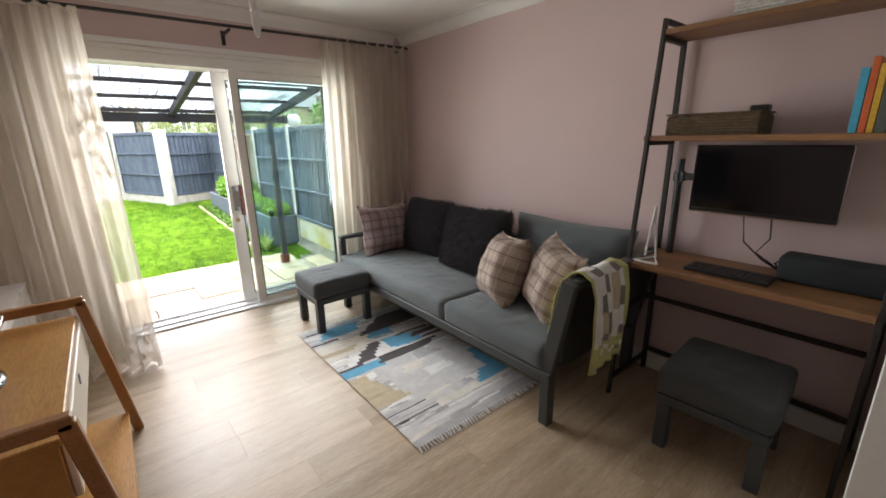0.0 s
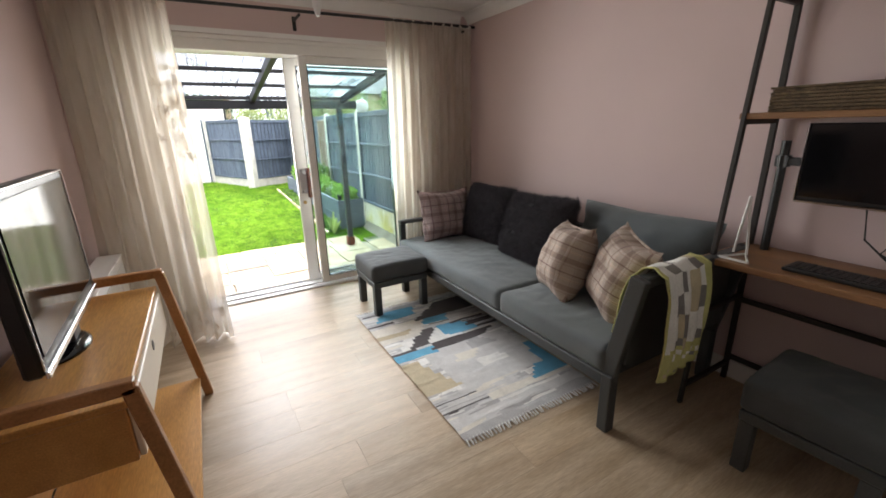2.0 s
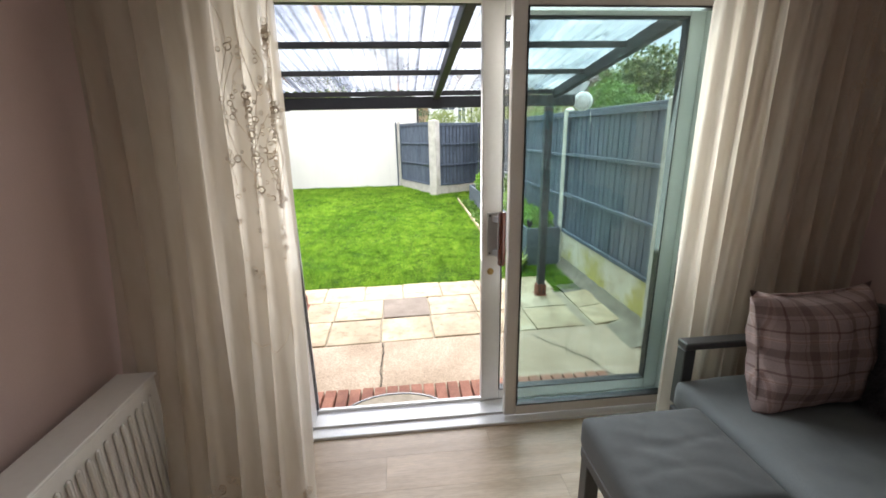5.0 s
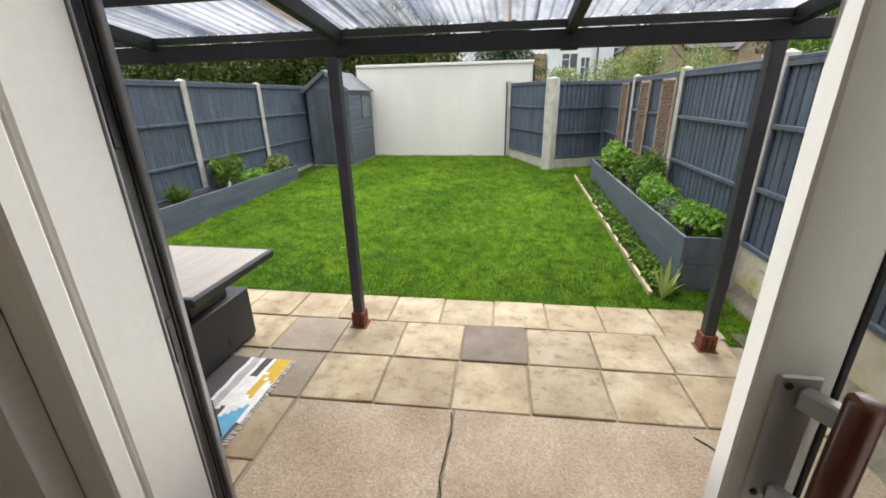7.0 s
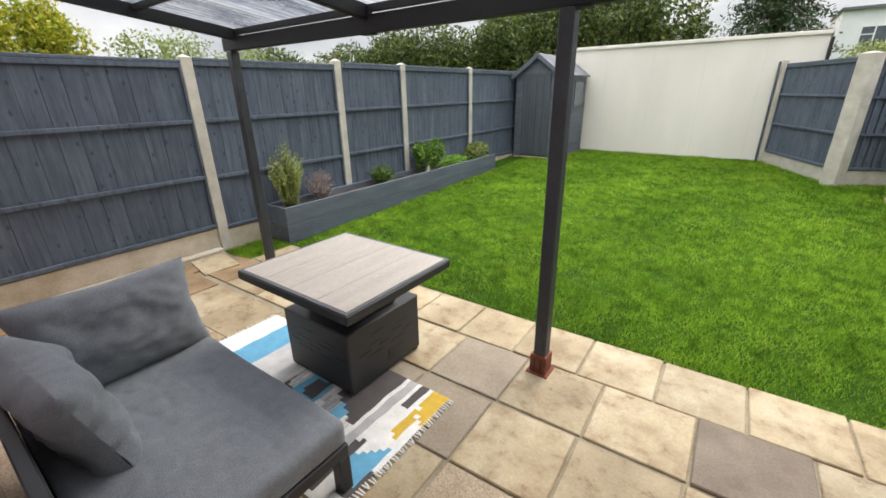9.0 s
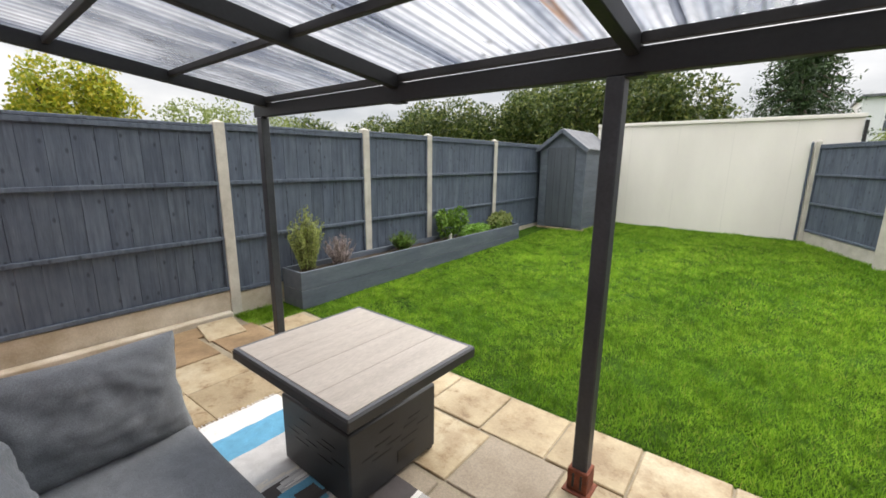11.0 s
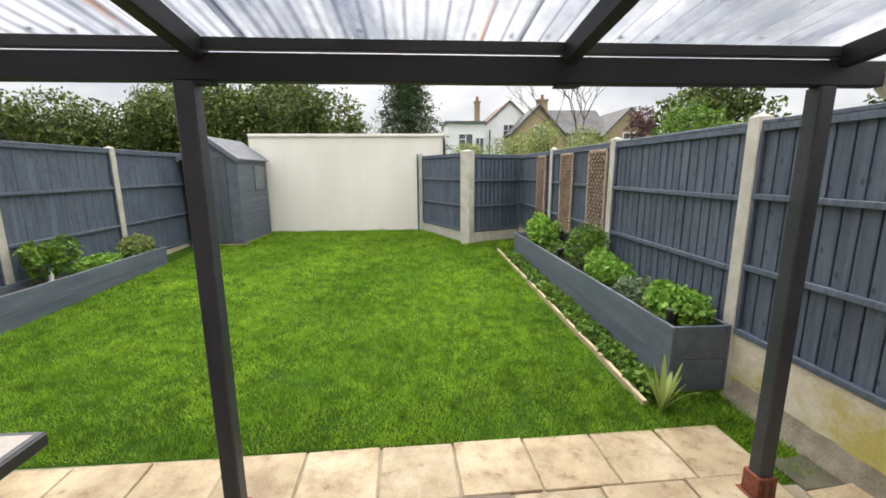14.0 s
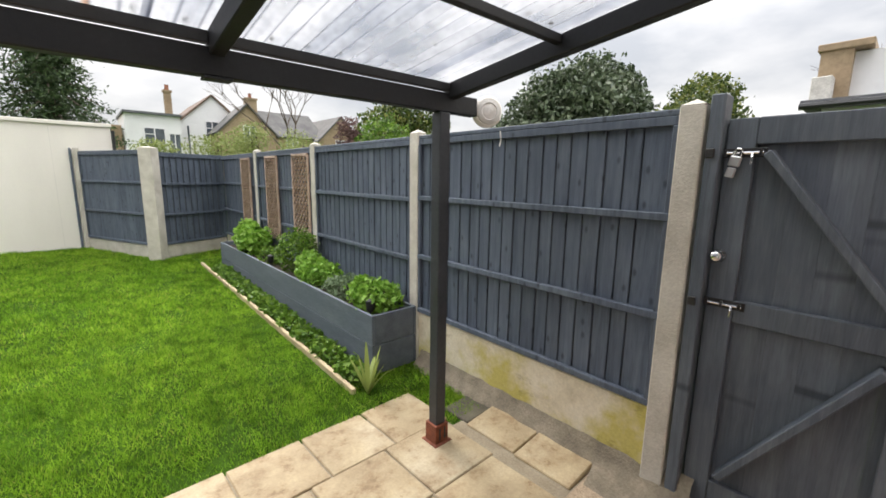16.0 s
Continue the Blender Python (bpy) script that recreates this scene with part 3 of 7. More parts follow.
def lathe(profile, seg=20, bm=None, at=(0, 0, 0)):
    """Turned round z: profile of (radius, z)."""
    bm = bm or bmesh.new()
    rings = [[bm.verts.new((at[0] + r * math.cos(k * 6.28319 / seg), at[1] + r * math.sin(k * 6.28319 / seg), at[2] + z)) for k in range(seg)] for r, z in profile]
    for r0, r1 in zip(rings, rings[1:]):
        for k in range(seg):
            bm.faces.new((r0[k], r0[(k + 1) % seg], r1[(k + 1) % seg], r1[k]))
    bm.faces.new(rings[0][::-1])
    bm.faces.new(rings[-1])
    return bm


def cushion(w, h, t, seed=0, n=22, corner=0.5, wrinkle=0.006, ears=0.0):
    """A stuffed cushion: w along x, h along z, thickness t along y, centred."""
    bm = bmesh.new()
    sides = []
    for sgn in (-1, 1):
        g = []
        for j in range(n + 1):
            row = []
            for i in range(n + 1):
                u, v = 2 * i / n - 1, 2 * j / n - 1
                edge = max(0.0, (1 - abs(u) ** 3.2)) ** corner * max(0.0, (1 - abs(v) ** 3.2)) ** corner
                pinch = 1 - 0.07 * (1 - abs(u)) * abs(v) ** 4 - 0.07 * (1 - abs(v)) * abs(u) ** 4
                ear = 1 + ears * (abs(u) * abs(v)) ** 3
                q = noise.noise(Vector((u * 2.2 + seed * 3.7, v * 2.2, seed + sgn))) + 0.5 * noise.noise(Vector((u * 6 + seed, v * 6, seed * 2 + sgn)))
                y = sgn * (t / 2 * edge + wrinkle * q * (0.25 + edge))
                row.append(bm.verts.new((u * w / 2 * pinch * ear + wrinkle * 0.6 * noise.noise(Vector((u, v * 3, seed))), y, v * h / 2 * pinch * ear)))
            g.append(row)
        for j in range(n):
            for i in range(n):
                q = (g[j][i], g[j][i + 1], g[j + 1][i + 1], g[j + 1][i])
                bm.faces.new(q if sgn < 0 else q[::-1])
        sides.append(g)
    bmesh.ops.remove_doubles(bm, verts=bm.verts, dist=0.0015)
    return bm


def slab_cushion(w, d, h, seed=0, soft=0.035, n=20):
    """A flat seat cushion, w along x, d along y, h along z, resting on z = 0, with soft rounded edges and creases."""
    bm = box(-w / 2, w / 2, -d / 2, d / 2, 0, h, soft, seg=3)
    bmesh.ops.subdivide_edges(bm, edges=[e for e in bm.edges if e.calc_length() > 0.25], cuts=n, use_grid_fill=True)
    twist = 0.6 + 0.9 * (seed % 3)
    for v in bm.verts:
        u, k = v.co.x / w * 2, v.co.y / d * 2
        crown = (1 - min(1, abs(u)) ** 3) * (1 - min(1, abs(k)) ** 3)
        q = noise.noise(Vector((v.co.x * 4 + seed * 5, v.co.y * 4, seed))) + 0.6 * noise.noise(Vector((v.co.x * 13 + seed, v.co.y * 9, seed)))
        if v.co.z > h * 0.6:
            v.co.z += 0.016 * crown + 0.006 * q + 0.010 * max(0, noise.noise(Vector((v.co.x * 5 + seed, v.co.y * 16 + v.co.x * 9, seed * 3)))) * crown
            fold = 1 - abs(noise.noise(Vector((v.co.x * 3.2 + twist * v.co.y * 3 + seed, v.co.y * 7.5 - twist * v.co.x * 2, seed * 1.7))))
            v.co.z -= 0.006 * fold ** 14 * crown ** 0.5
        elif v.co.z > h * 0.2:
            v.co.x += 0.004 * q
            v.co.y += 0.004 * q
    return bm


def from_arrays(name, verts, faces, material, parent=None, smooth=False):
    me = bpy.data.meshes.new(name)
    me.from_pydata(verts, [], faces)
    for mt in material if isinstance(material, (list, tuple)) else (material,):
        me.materials.append(mt)
    if smooth:
        me.polygons.foreach_set("use_smooth", [True] * len(me.polygons))
    ob = new(name, me)
    ob.parent = parent
    return ob


def fast_mesh(name, verts, k, material, parent=None):
    """Many separate polygons of k corners each, from an array (n*k, 3)."""
    verts = np.asarray(verts, dtype=np.float32).reshape(-1, 3)
    n = len(verts) // k
    me = bpy.data.meshes.new(name)
    me.vertices.add(n * k)
    me.vertices.foreach_set("co", verts.ravel())
    me.loops.add(n * k)
    me.loops.foreach_set("vertex_index", np.arange(n * k, dtype=np.int32))
    me.polygons.add(n)
    me.polygons.foreach_set("loop_start", np.arange(0, n * k, k, dtype=np.int32))
    me.update(calc_edges=True)
    me.materials.append(material)
    ob = new(name, me)
    ob.parent = parent
    return ob


def leaf_quads(centres, size, rng, flat=0.0, aspect=0.5, lift=0.0):
    """Pointed leaves (diamonds) at centres, turned at random."""
    n = len(centres)
    d = rng.normal(size=(n, 3))
    d[:, 2] = d[:, 2] * (1 - flat) + lift
    d /= np.linalg.norm(d, axis=1, keepdims=True)
    r = rng.normal(size=(n, 3))
    s = np.cross(d, r)
    s /= np.linalg.norm(s, axis=1, keepdims=True)
    L = (size * rng.uniform(0.6, 1.4, n))[:, None]
    c = np.asarray(centres)
    return np.stack([c - d * L / 2, c + s * L * aspect / 2, c + d * L / 2, c - s * L * aspect / 2], axis=1)


def crown_points(blobs, n, rng, shell=0.55):
    """Points in the outer shell of blobs (x, y, z, rx, ry, rz), broken up by noise."""
    w = np.array([b[3] * b[4] + b[4] * b[5] for b in blobs])
    pick = rng.choice(len(blobs), n, p=w / w.sum())
    B = np.array(blobs)[pick]
    d = rng.normal(size=(n, 3))
    d /= np.linalg.norm(d, axis=1, keepdims=True)
    lump = 1 + 0.16 * np.sin(d[:, 0] * 7 + pick) * np.cos(d[:, 1] * 6 + pick * 2) + 0.10 * np.sin(d[:, 2] * 13 + pick)
    rad = (shell + (1 - shell) * rng.uniform(0, 1, n) ** 0.6) * lump + rng.exponential(0.035, n)
    return B[:, :3] + d * B[:, 3:] * rad[:, None]


def wispy(name, label, at, n, height, spread, size, material, seed, aspect=0.25, per=34, bend=0.5):
    """A shrub of thin upright shoots clothed in small narrow leaves."""
    rng = np.random.default_rng(seed)
    t = thing(name, label, "shrub", at)
    bm, pts = bmesh.new(), []
    for k in range(n):
        a, r = rng.uniform(0, 6.283), spread * rng.uniform(0.1, 1.0)
        h = height * rng.uniform(0.55, 1.0) * (1.0 - 0.25 * r / spread)
        p0 = np.array([0.25 * r * math.cos(a), 0.4 * r * math.sin(a), 0])
        p2 = np.array([r * math.cos(a), 1.3 * r * math.sin(a), h])
        p1 = (p0 + p2) / 2 + np.array([(p0 - p2)[0], (p0 - p2)[1], 0]) * 0.3 * bend
        tube([Vector(p0), Vector(p1), Vector(p2)], [0.004, 0.003, 0.0012], 4, bm)
        q = rng.uniform(0.12, 1.0, per)[:, None]
        c = p0 * (1 - q) ** 2 + p1 * 2 * q * (1 - q) + p2 * q ** 2
        pts.append(c + rng.normal(size=(per, 3)) * 0.009)
    part("stem", bm, M["bark"], t)
    fast_mesh("crown", leaf_quads(np.concatenate(pts), size, rng, aspect=aspect), 4, material, t)
    return t


def bush(name, label, category, at, blobs, n, size, material, seed, trunk=0.0, group="", aspect=0.5, stems=0):
    """A plant: stems or a trunk with limbs, and a crown of many small leaves."""
    rng = np.random.default_rng(seed)
    t = thing(name, label, category, at, group=group)
    bm = bmesh.new()
    top = max(b[2] for b in blobs)
    if trunk:
        tube([(0, 0, -0.3), (0.02, 0.01, top * 0.35), (0.05, -0.03, top * 0.7), (0.02, 0.02, top)], [trunk, trunk * 0.8, trunk * 0.55, trunk * 0.2], 8, bm)
        for b in blobs:
            tube([(0.02, 0, top * 0.3), (b[0] * 0.5, b[1] * 0.5, (top * 0.3 + b[2]) * 0.5), (b[0], b[1], b[2])], [trunk * 0.45, trunk * 0.3, trunk * 0.1], 6, bm)
        part("trunk", bm, M["bark"], t)
    else:
        for k in range(stems or 6):
            b = blobs[k % len(blobs)]
            p = rng.uniform(-0.6, 0.6, 3)
            tube([(b[0] * 0.2, b[1] * 0.6, 0), (b[0] + p[0] * b[3] * 0.5, b[1] + p[1] * b[4] * 0.5, b[2] * 0.5), (b[0] + p[0] * b[3], b[1] + p[1] * b[4], b[2] + 0.6 * b[5])], [0.006, 0.004, 0.002], 5, bm)
        part("stem", bm, M["bark"], t)
    fast_mesh("crown", leaf_quads(crown_points(blobs, n, rng), size, rng, aspect=aspect), 4, material, t)
    return t
# ---- the room: plan ----
XL, XR, YB, YI, YO, CEIL = -0.52, 2.58, -3.6, 3.475, 3.74, 2.38
DX0, DX1, DZ = -0.035, 1.95, 2.06     # the patio doorway
PZ = -0.365                         # patio level


def lawn_z(y):
    return -0.375 + 0.026 * (min(max(y, 6.4), 13.4) - 6.4)


bm = box(XL - 0.1, XR + 0.1, YB - 0.1, YI + 0.02, -0.06, -0.012)
floor = solid("floor", bm, M["laminate"], "wood-effect laminate plank floor of the living room", "floor", "structure")
bm = box(XL - 0.12, XR + 0.12, YB - 0.12, YO, CEIL, CEIL + 0.15)
solid("ceiling", bm, M["ceiling"], "white painted ceiling with a coving round it", "ceiling", "structure")

solid("wall_east", box(XR, XR + 0.14, YB - 0.14, YO, -0.4, CEIL), M["wall"], "plain mauve painted wall behind the sofa and desk", "wall", "structure")
solid("wall_west", box(XL - 0.14, XL, YB - 0.14, YI, -0.4, CEIL), M["wall"], "plain mauve painted wall behind the television", "wall", "structure")
solid("wall_south", box(XL, XR, YB - 0.14, YB, -0.4, CEIL), M["wall"], "plain mauve painted wall at the far end", "wall", "structure")
solid("wall_nib", box(1.68, XR, -0.30, -0.155, 0.0, CEIL, 0.004), M["gloss"], "white painted end of a dividing wall", "wall", "structure")
solid("door_architrave", box(XL + 0.02, DX0, YI - 0.012, YI - 0.002, 0.0, DZ, 0.003), M["gloss"], "white painted panel beside the patio door", "trim", "structure")
bm = box(-4.9, DX0, YI, YO, -0.45, 5.2)
box(DX1, 4.4, YI, YO, -0.45, 5.2, 0, bm)
box(DX0, DX1, YI, YO, DZ, 5.2, 0, bm)
box(DX0, DX1, YI, YO, -0.45, -0.02, 0, bm)
solid("wall_north", bm, M["wall"], "mauve garden wall of the room with a wide patio doorway", "wall", "structure")
solid("outer_wall", box(-4.9, 4.4, YO + 0.003, YO + 0.02, 2.12, 5.2), M["render_white"], "plain rendered outer wall of the house above the canopy", "wall", "structure")
# plaster lining of the doorway
solid("door_lining", box(DX0 - 0.003, DX0 + 0.004, YI - 0.014, 3.4985, 0.0, DZ - 0.002), M["gloss"], "white painted reveal of the patio doorway", "trim", "structure")
bm = box(DX0 - 0.004, DX1 + 0.004, YI - 0.012, YI - 0.002, DZ, DZ + 0.035)
solid("door_head_trim", bm, M["gloss"], "white painted trim over the patio door", "trim", "structure")


def coving(axis, fixed, sign, a, b, name):
    """Quarter-round plaster moulding along an axis between a and b."""
    bm = bmesh.new()
    prof = [(0, -0.085), (0.008, -0.085), (0.012, -0.075)] + [(0.085 - 0.07 * math.cos(k * 1.5708 / 6), -0.075 + 0.063 * math.sin(k * 1.5708 / 6)) for k in range(1, 7)] + [(0.095, -0.008), (0.095, 0), (0, 0)]
    ends = []
    for s in (a, b):
        ring = []
        for o, z in prof:
            p = (fixed + sign * o, s, CEIL + z - 0.001) if axis == "y" else (s, fixed + sign * o, CEIL + z - 0.001)
            ring.append(bm.verts.new(p))
        ends.append(ring)
    n = len(prof)
    for k in range(n):
        bm.faces.new((ends[0][k], ends[0][(k + 1) % n], ends[1][(k + 1) % n], ends[1][k]))
    bm.faces.new(ends[0][::-1])
    bm.faces.new(ends[1])
    bmesh.ops.recalc_face_normals(bm, faces=bm.faces)
    solid(name, bm, M["ceiling"], "white plaster coving", "coving", "structure")


coving("y", XR, -1, YB, YI, "coving_east")
coving("y", XL, 1, YB, YI, "coving_west")
coving("x", YI, -1, XL + 0.095, XR - 0.095, "coving_north")
for nm, args in (("baseboard_east", (XR - 0.016, XR, YB, YI, 0, 0.105)), ("baseboard_west", (XL, XL + 0.016, YB, YI, 0, 0.105)), ("baseboard_north", (DX1 + 0.01, XR - 0.017, YI - 0.016, YI, 0, 0.105))):
    solid(nm, box(*args, 0.004), M["gloss"], "white painted skirting board", "skirting", "structure")

# ---- sliding patio door ----
door = thing("door_1", "white framed sliding patio door, slid half open", "patio door", kind="structure")
FY0, FY1 = 3.50, 3.715
bm = box(DX0, DX0 + 0.062, FY0, FY0 + 0.036, 0.0, DZ, 0.004)
box(DX0, DX0 + 0.05, FY0 + 0.036, FY0 + 0.046, 0.0, DZ, 0, bm)
box(DX0, DX0 + 0.058, FY0 + 0.046, FY0 + 0.150, 0.0, DZ, 0.003, bm)
part("jamb", bm, M["upvc"], door)
part("jamb", box(DX1 - 0.06, DX1, FY0, FY1, 0.0, DZ, 0.004), M["upvc"], door)
bm = box(DX0 + 0.055, DX1 - 0.06, FY0, FY1, DZ - 0.105, DZ, 0.004)
box(DX0 + 0.055, DX1 - 0.06, FY0 - 0.02, FY0, DZ - 0.03, DZ, 0.003, bm)
part("head", bm, M["upvc"], door)
bm = box(DX0 + 0.055, DX1 - 0.06, FY0 - 0.02, FY1, -0.015, 0.014, 0.004)
box(DX0 + 0.055, DX1 - 0.06, FY0 + 0.172, FY0 + 0.178, 0.014, 0.03, 0, bm)
box(DX0 + 0.055, DX1 - 0.06, FY0 + 0.05, FY0 + 0.056, 0.014, 0.026, 0, bm)
part("threshold", bm, M["gloss"], door, "white threshold with metal running tracks")
channel = part("closing_channel", box(DX0 + 0.02, DX0 + 0.050, FY0 + 0.1515, FY0 + 0.186, 0.0, DZ - 0.1, 0.002), M["mill"], door, "grey metal closing channel")
# no real recess: a dark strip gives the shade of the groove
part("groove", box(DX0 + 0.0502, DX0 + 0.0512, FY0 + 0.160, FY0 + 0.175, 0.0, DZ - 0.1), M["bronze"], channel, "flat dark strip in place of a shaded groove")
part("channel_lip", box(DX0 + 0.02, DX0 + 0.062, FY0 + 0.1865, FY0 + 0.199, 0.0, DZ - 0.1, 0.002), M["mill"], channel, "bright aluminium outer lip")
part("channel_lip", box(DX0 + 0.0505, DX0 + 0.060, FY0 + 0.1505, FY0 + 0.1545, 0.0, DZ - 0.1, 0.001), M["mill"], channel, "bright aluminium inner lip")
part("weather_strip", box(DX0 + 0.0505, DX0 + 0.054, FY0 + 0.178, FY0 + 0.184, 0.0, DZ - 0.1), M["black"], channel)
for z in (0.62, 0.98, 1.34):
    bm = box(DX0 + 0.0514, DX0 + 0.055, FY0 + 0.160, FY0 + 0.174, z, z + 0.085, 0.002)
    part("lock_keep", bm, M["black"], channel)


def sash(x0, x1, y0, y1, mt, pane_mt, name, stile=0.075):
    s = part(name, box(x0, x0 + stile, y0, y1, 0.03, DZ - 0.107, 0.004), mt, door)
    bm = box(x1 - stile * 0.8, x1, y0, y1, 0.03, DZ - 0.107, 0.004)
    box(x0 + stile, x1 - stile * 0.8, y0, y1, 0.03, 0.085, 0.003, bm)
    box(x0 + stile, x1 - stile * 0.8, y0, y1, DZ - 0.165, DZ - 0.107, 0.003, bm)
    part("sash_rail", bm, mt, s)
    bm = box(x0 + stile, x1 - stile * 0.8, (y0 + y1) / 2 - 0.003, (y0 + y1) / 2 + 0.003, 0.085, DZ - 0.165)
    p = part("pane", bm, pane_mt, s)
    p.visible_shadow = False
    bm = bmesh.new()
    for a in (x0 + stile, x1 - stile * 0.8 - 0.006):
        box(a, a + 0.006, y0 - 0.002, y1 + 0.002, 0.085, DZ - 0.165, 0, bm)
    for z in (0.085, DZ - 0.171):
        box(x0 + stile, x1 - stile * 0.8, y0 - 0.0025, y1 + 0.0025, z, z + 0.006, 0, bm)
    part("gasket", bm, M["black"], s)
    return s


sash(0.985, 1.89, FY0 + 0.01, FY0 + 0.05, M["upvc"], M["glass2"], "fixed_sash", 0.06)
slider = sash(0.893, 1.889, FY0 + 0.155, FY0 + 0.195, M["upvc"], M["glass"], "sliding_sash", 0.095)
# pull handle on the room side
hx, hy = 0.948, FY0 + 0.155
plate = part("handle_plate", box(hx - 0.030, hx + 0.022, hy - 0.006, hy, 0.845, 1.06, 0.003), M["alu"], slider, "aluminium handle plate")
bm = bar((hx, hy - 0.006, 1.03), (hx + 0.03, hy - 0.055, 1.03), 0.02, 0.03, 0.003)
bar((hx, hy - 0.006, 0.865), (hx + 0.03, hy - 0.055, 0.865), 0.02, 0.03, 0.003, bm)
part("handle_bracket", bm, M["alu"], slider)
part("handle_grip", tube([(hx + 0.03, hy - 0.055, z) for z in (0.812, 0.817, 0.94, 1.065, 1.07)], [0.014, 0.019, 0.020, 0.019, 0.014], 12), M["grip"], slider, "reddish-brown wooden grip", True)
part("key_lock", lathe([(0.016, 0), (0.016, 0.008), (0.008, 0.012)], 14), M["brass"], slider, "brass lock cylinder").matrix_basis = pose(hx - 0.012, hy, 0.765, 90, 0, 0)
bm = bmesh.new()
for dy in (0.0, -0.185):
    lathe([(0.005, 0), (0.005, 0.003), (0.002, 0.004)], 8, bm, (-0.018, dy, 0))
part("screw", bm, M["black"], slider).matrix_basis = pose(hx, hy - 0.006, 1.045, 90, 0, 0)

# ---- laminate planks ----
random.seed(5)
for r in range(38):
    y0 = YB + r * 0.1875
    x = XL - random.uniform(0.1, 1.1)
    while x < XR:
        a, b = max(x, XL), min(x + 1.22, XR)
        if b - a > 0.02 and y0 < YI + 0.04:
            bm = box(-(b - a) / 2 - 0.0008, (b - a) / 2 + 0.0008, -0.09365, 0.09365, -0.012, 0.0, 0.0004)
            piece("plank", mesh_of("plank", bm, M["laminate"]), floor, ((a + b) / 2, y0 + 0.09375, 0))
        x += 1.222
# ---- ground, lawn, patio ----
bm = bmesh.new()
rings = [0, 60, 160, 500, 1600]
prev = None
for r in rings[1:]:
    ring = [bm.verts.new((r * math.cos(k * 6.28319 / 32), 8 + r * math.sin(k * 6.28319 / 32), -0.5)) for k in range(32)]
    if prev is None:
        bm.faces.new(ring)
    else:
        for k in range(32):
            bm.faces.new((prev[k], prev[(k + 1) % 32], ring[(k + 1) % 32], ring[k]))
    prev = ring
solid("ground", bm, M["lawn"], "grassy ground beyond the garden", "ground", "structure")

LX0, LX1, LY0, LY1 = -4.62, 2.74, 6.46, 15.0
nx, ny = 60, 80
vs, fs = [], []
for j in range(ny + 1):
    for i in range(nx + 1):
        x, y = LX0 + (LX1 - LX0) * i / nx, LY0 + (LY1 - LY0) * j / ny
        vs.append((x, y, lawn_z(y) - 0.012 + 0.012 * noise.noise(Vector((x * 1.3, y * 1.3, 0)))))
for j in range(ny):
    for i in range(nx):
        k = j * (nx + 1) + i
        fs.append((k, k + 1, k + nx + 2, k + nx + 1))
lawn = from_arrays("lawn", vs, fs, M["lawn"], None, True)
tagged(lawn, "mown green lawn between two planters", "lawn", kind="structure")

bm = box(-4.62, 2.74, YO - 0.2, 6.03, -0.5, PZ - 0.014)
box(-0.40 - 0.45 * 8, 2.21, 6.03, 6.50, -0.5, PZ - 0.014, 0, bm)
patio = solid("patio", bm, M["mortar"], "patio of sandy square paving slabs and old concrete", "patio", "structure")
random.seed(11)


def slab_mesh(w, d, mt, name="slab"):
    bm = box(-w / 2, w / 2, -d / 2, d / 2, -0.045, 0, 0.006)
    return mesh_of(name, bm, mt)


sq, edge_slab, dark = slab_mesh(0.472, 0.468, M["slab"]), slab_mesh(0.430, 0.44, M["slab"]), slab_mesh(0.472, 0.468, M["slab_dark"])
brown = slab_mesh(0.472, 0.468, M["slab_brown"])
worn = slab_mesh(0.472, 0.468, M["slab_worn"])


def lay(me, x, y, skew=0.0):
    piece("slab", me, patio, (x, y + skew * x, PZ + random.uniform(-0.005, 0.004)), (random.uniform(-0.5, 0.5), random.uniform(-0.5, 0.5), 57.3 * skew + random.uniform(-0.5, 0.5)))


for r, (y, skew) in enumerate(((5.825, 0.024), (5.335, 0.034), (4.85, 0.03), (4.36, 0.02), (3.98, 0.0))):
    for k in range(-9, 4):
        x = 0.495 + 0.484 * k
        if (r >= 2 and x > -0.72) or x < -4.1 or (r == 4):
            continue
        lay(dark if (r, k) in ((0, 0),) else brown if (r, k) in ((0, -9), (1, -9)) else worn if (r, k) in ((0, -3), (1, -3), (1, -4)) else sq, x, y, skew)
for k in range(-9, 5):
    x = 0.243 + 0.442 * k
    if -4.0 < x < 2.2:
        lay(edge_slab, x, 6.29, 0.02)
for x, y, w, d, mt in ((2.435, 5.775, 0.30, 0.40, "slab"), (2.435, 5.375, 0.30, 0.38, "slab"), (2.43, 6.10, 0.27, 0.24, "slab_wet")):
    piece("slab", slab_mesh(w, d, M[mt]), patio, (x, y, PZ + (0.014 if mt == "slab" else 0.004)), (0, -5.5 if mt == "slab" else -2, 1.5))
# old concrete pads with a crack between
bm = box(-0.70, 0.283, 3.9, 5.078, PZ - 0.06, PZ - 0.002, 0.006)
for v in bm.verts:
    if v.co.y > 5:
        v.co.y += 0.012 + 0.034 * v.co.x
part("concrete_pad", bm, M["concrete"], patio)
bm = box(0.292, 2.74, 3.9, 5.078, PZ - 0.06, PZ - 0.004, 0.006)
for v in bm.verts:
    if v.co.y > 5:
        v.co.y += 0.012 + 0.034 * v.co.x
part("concrete_pad", bm, M["concrete"], patio)
part("concrete_pad", box(-4.6, -0.63, 3.76, 4.12, PZ - 0.06, PZ - 0.008, 0.006), M["concrete"], patio)
crack = bmesh.new()
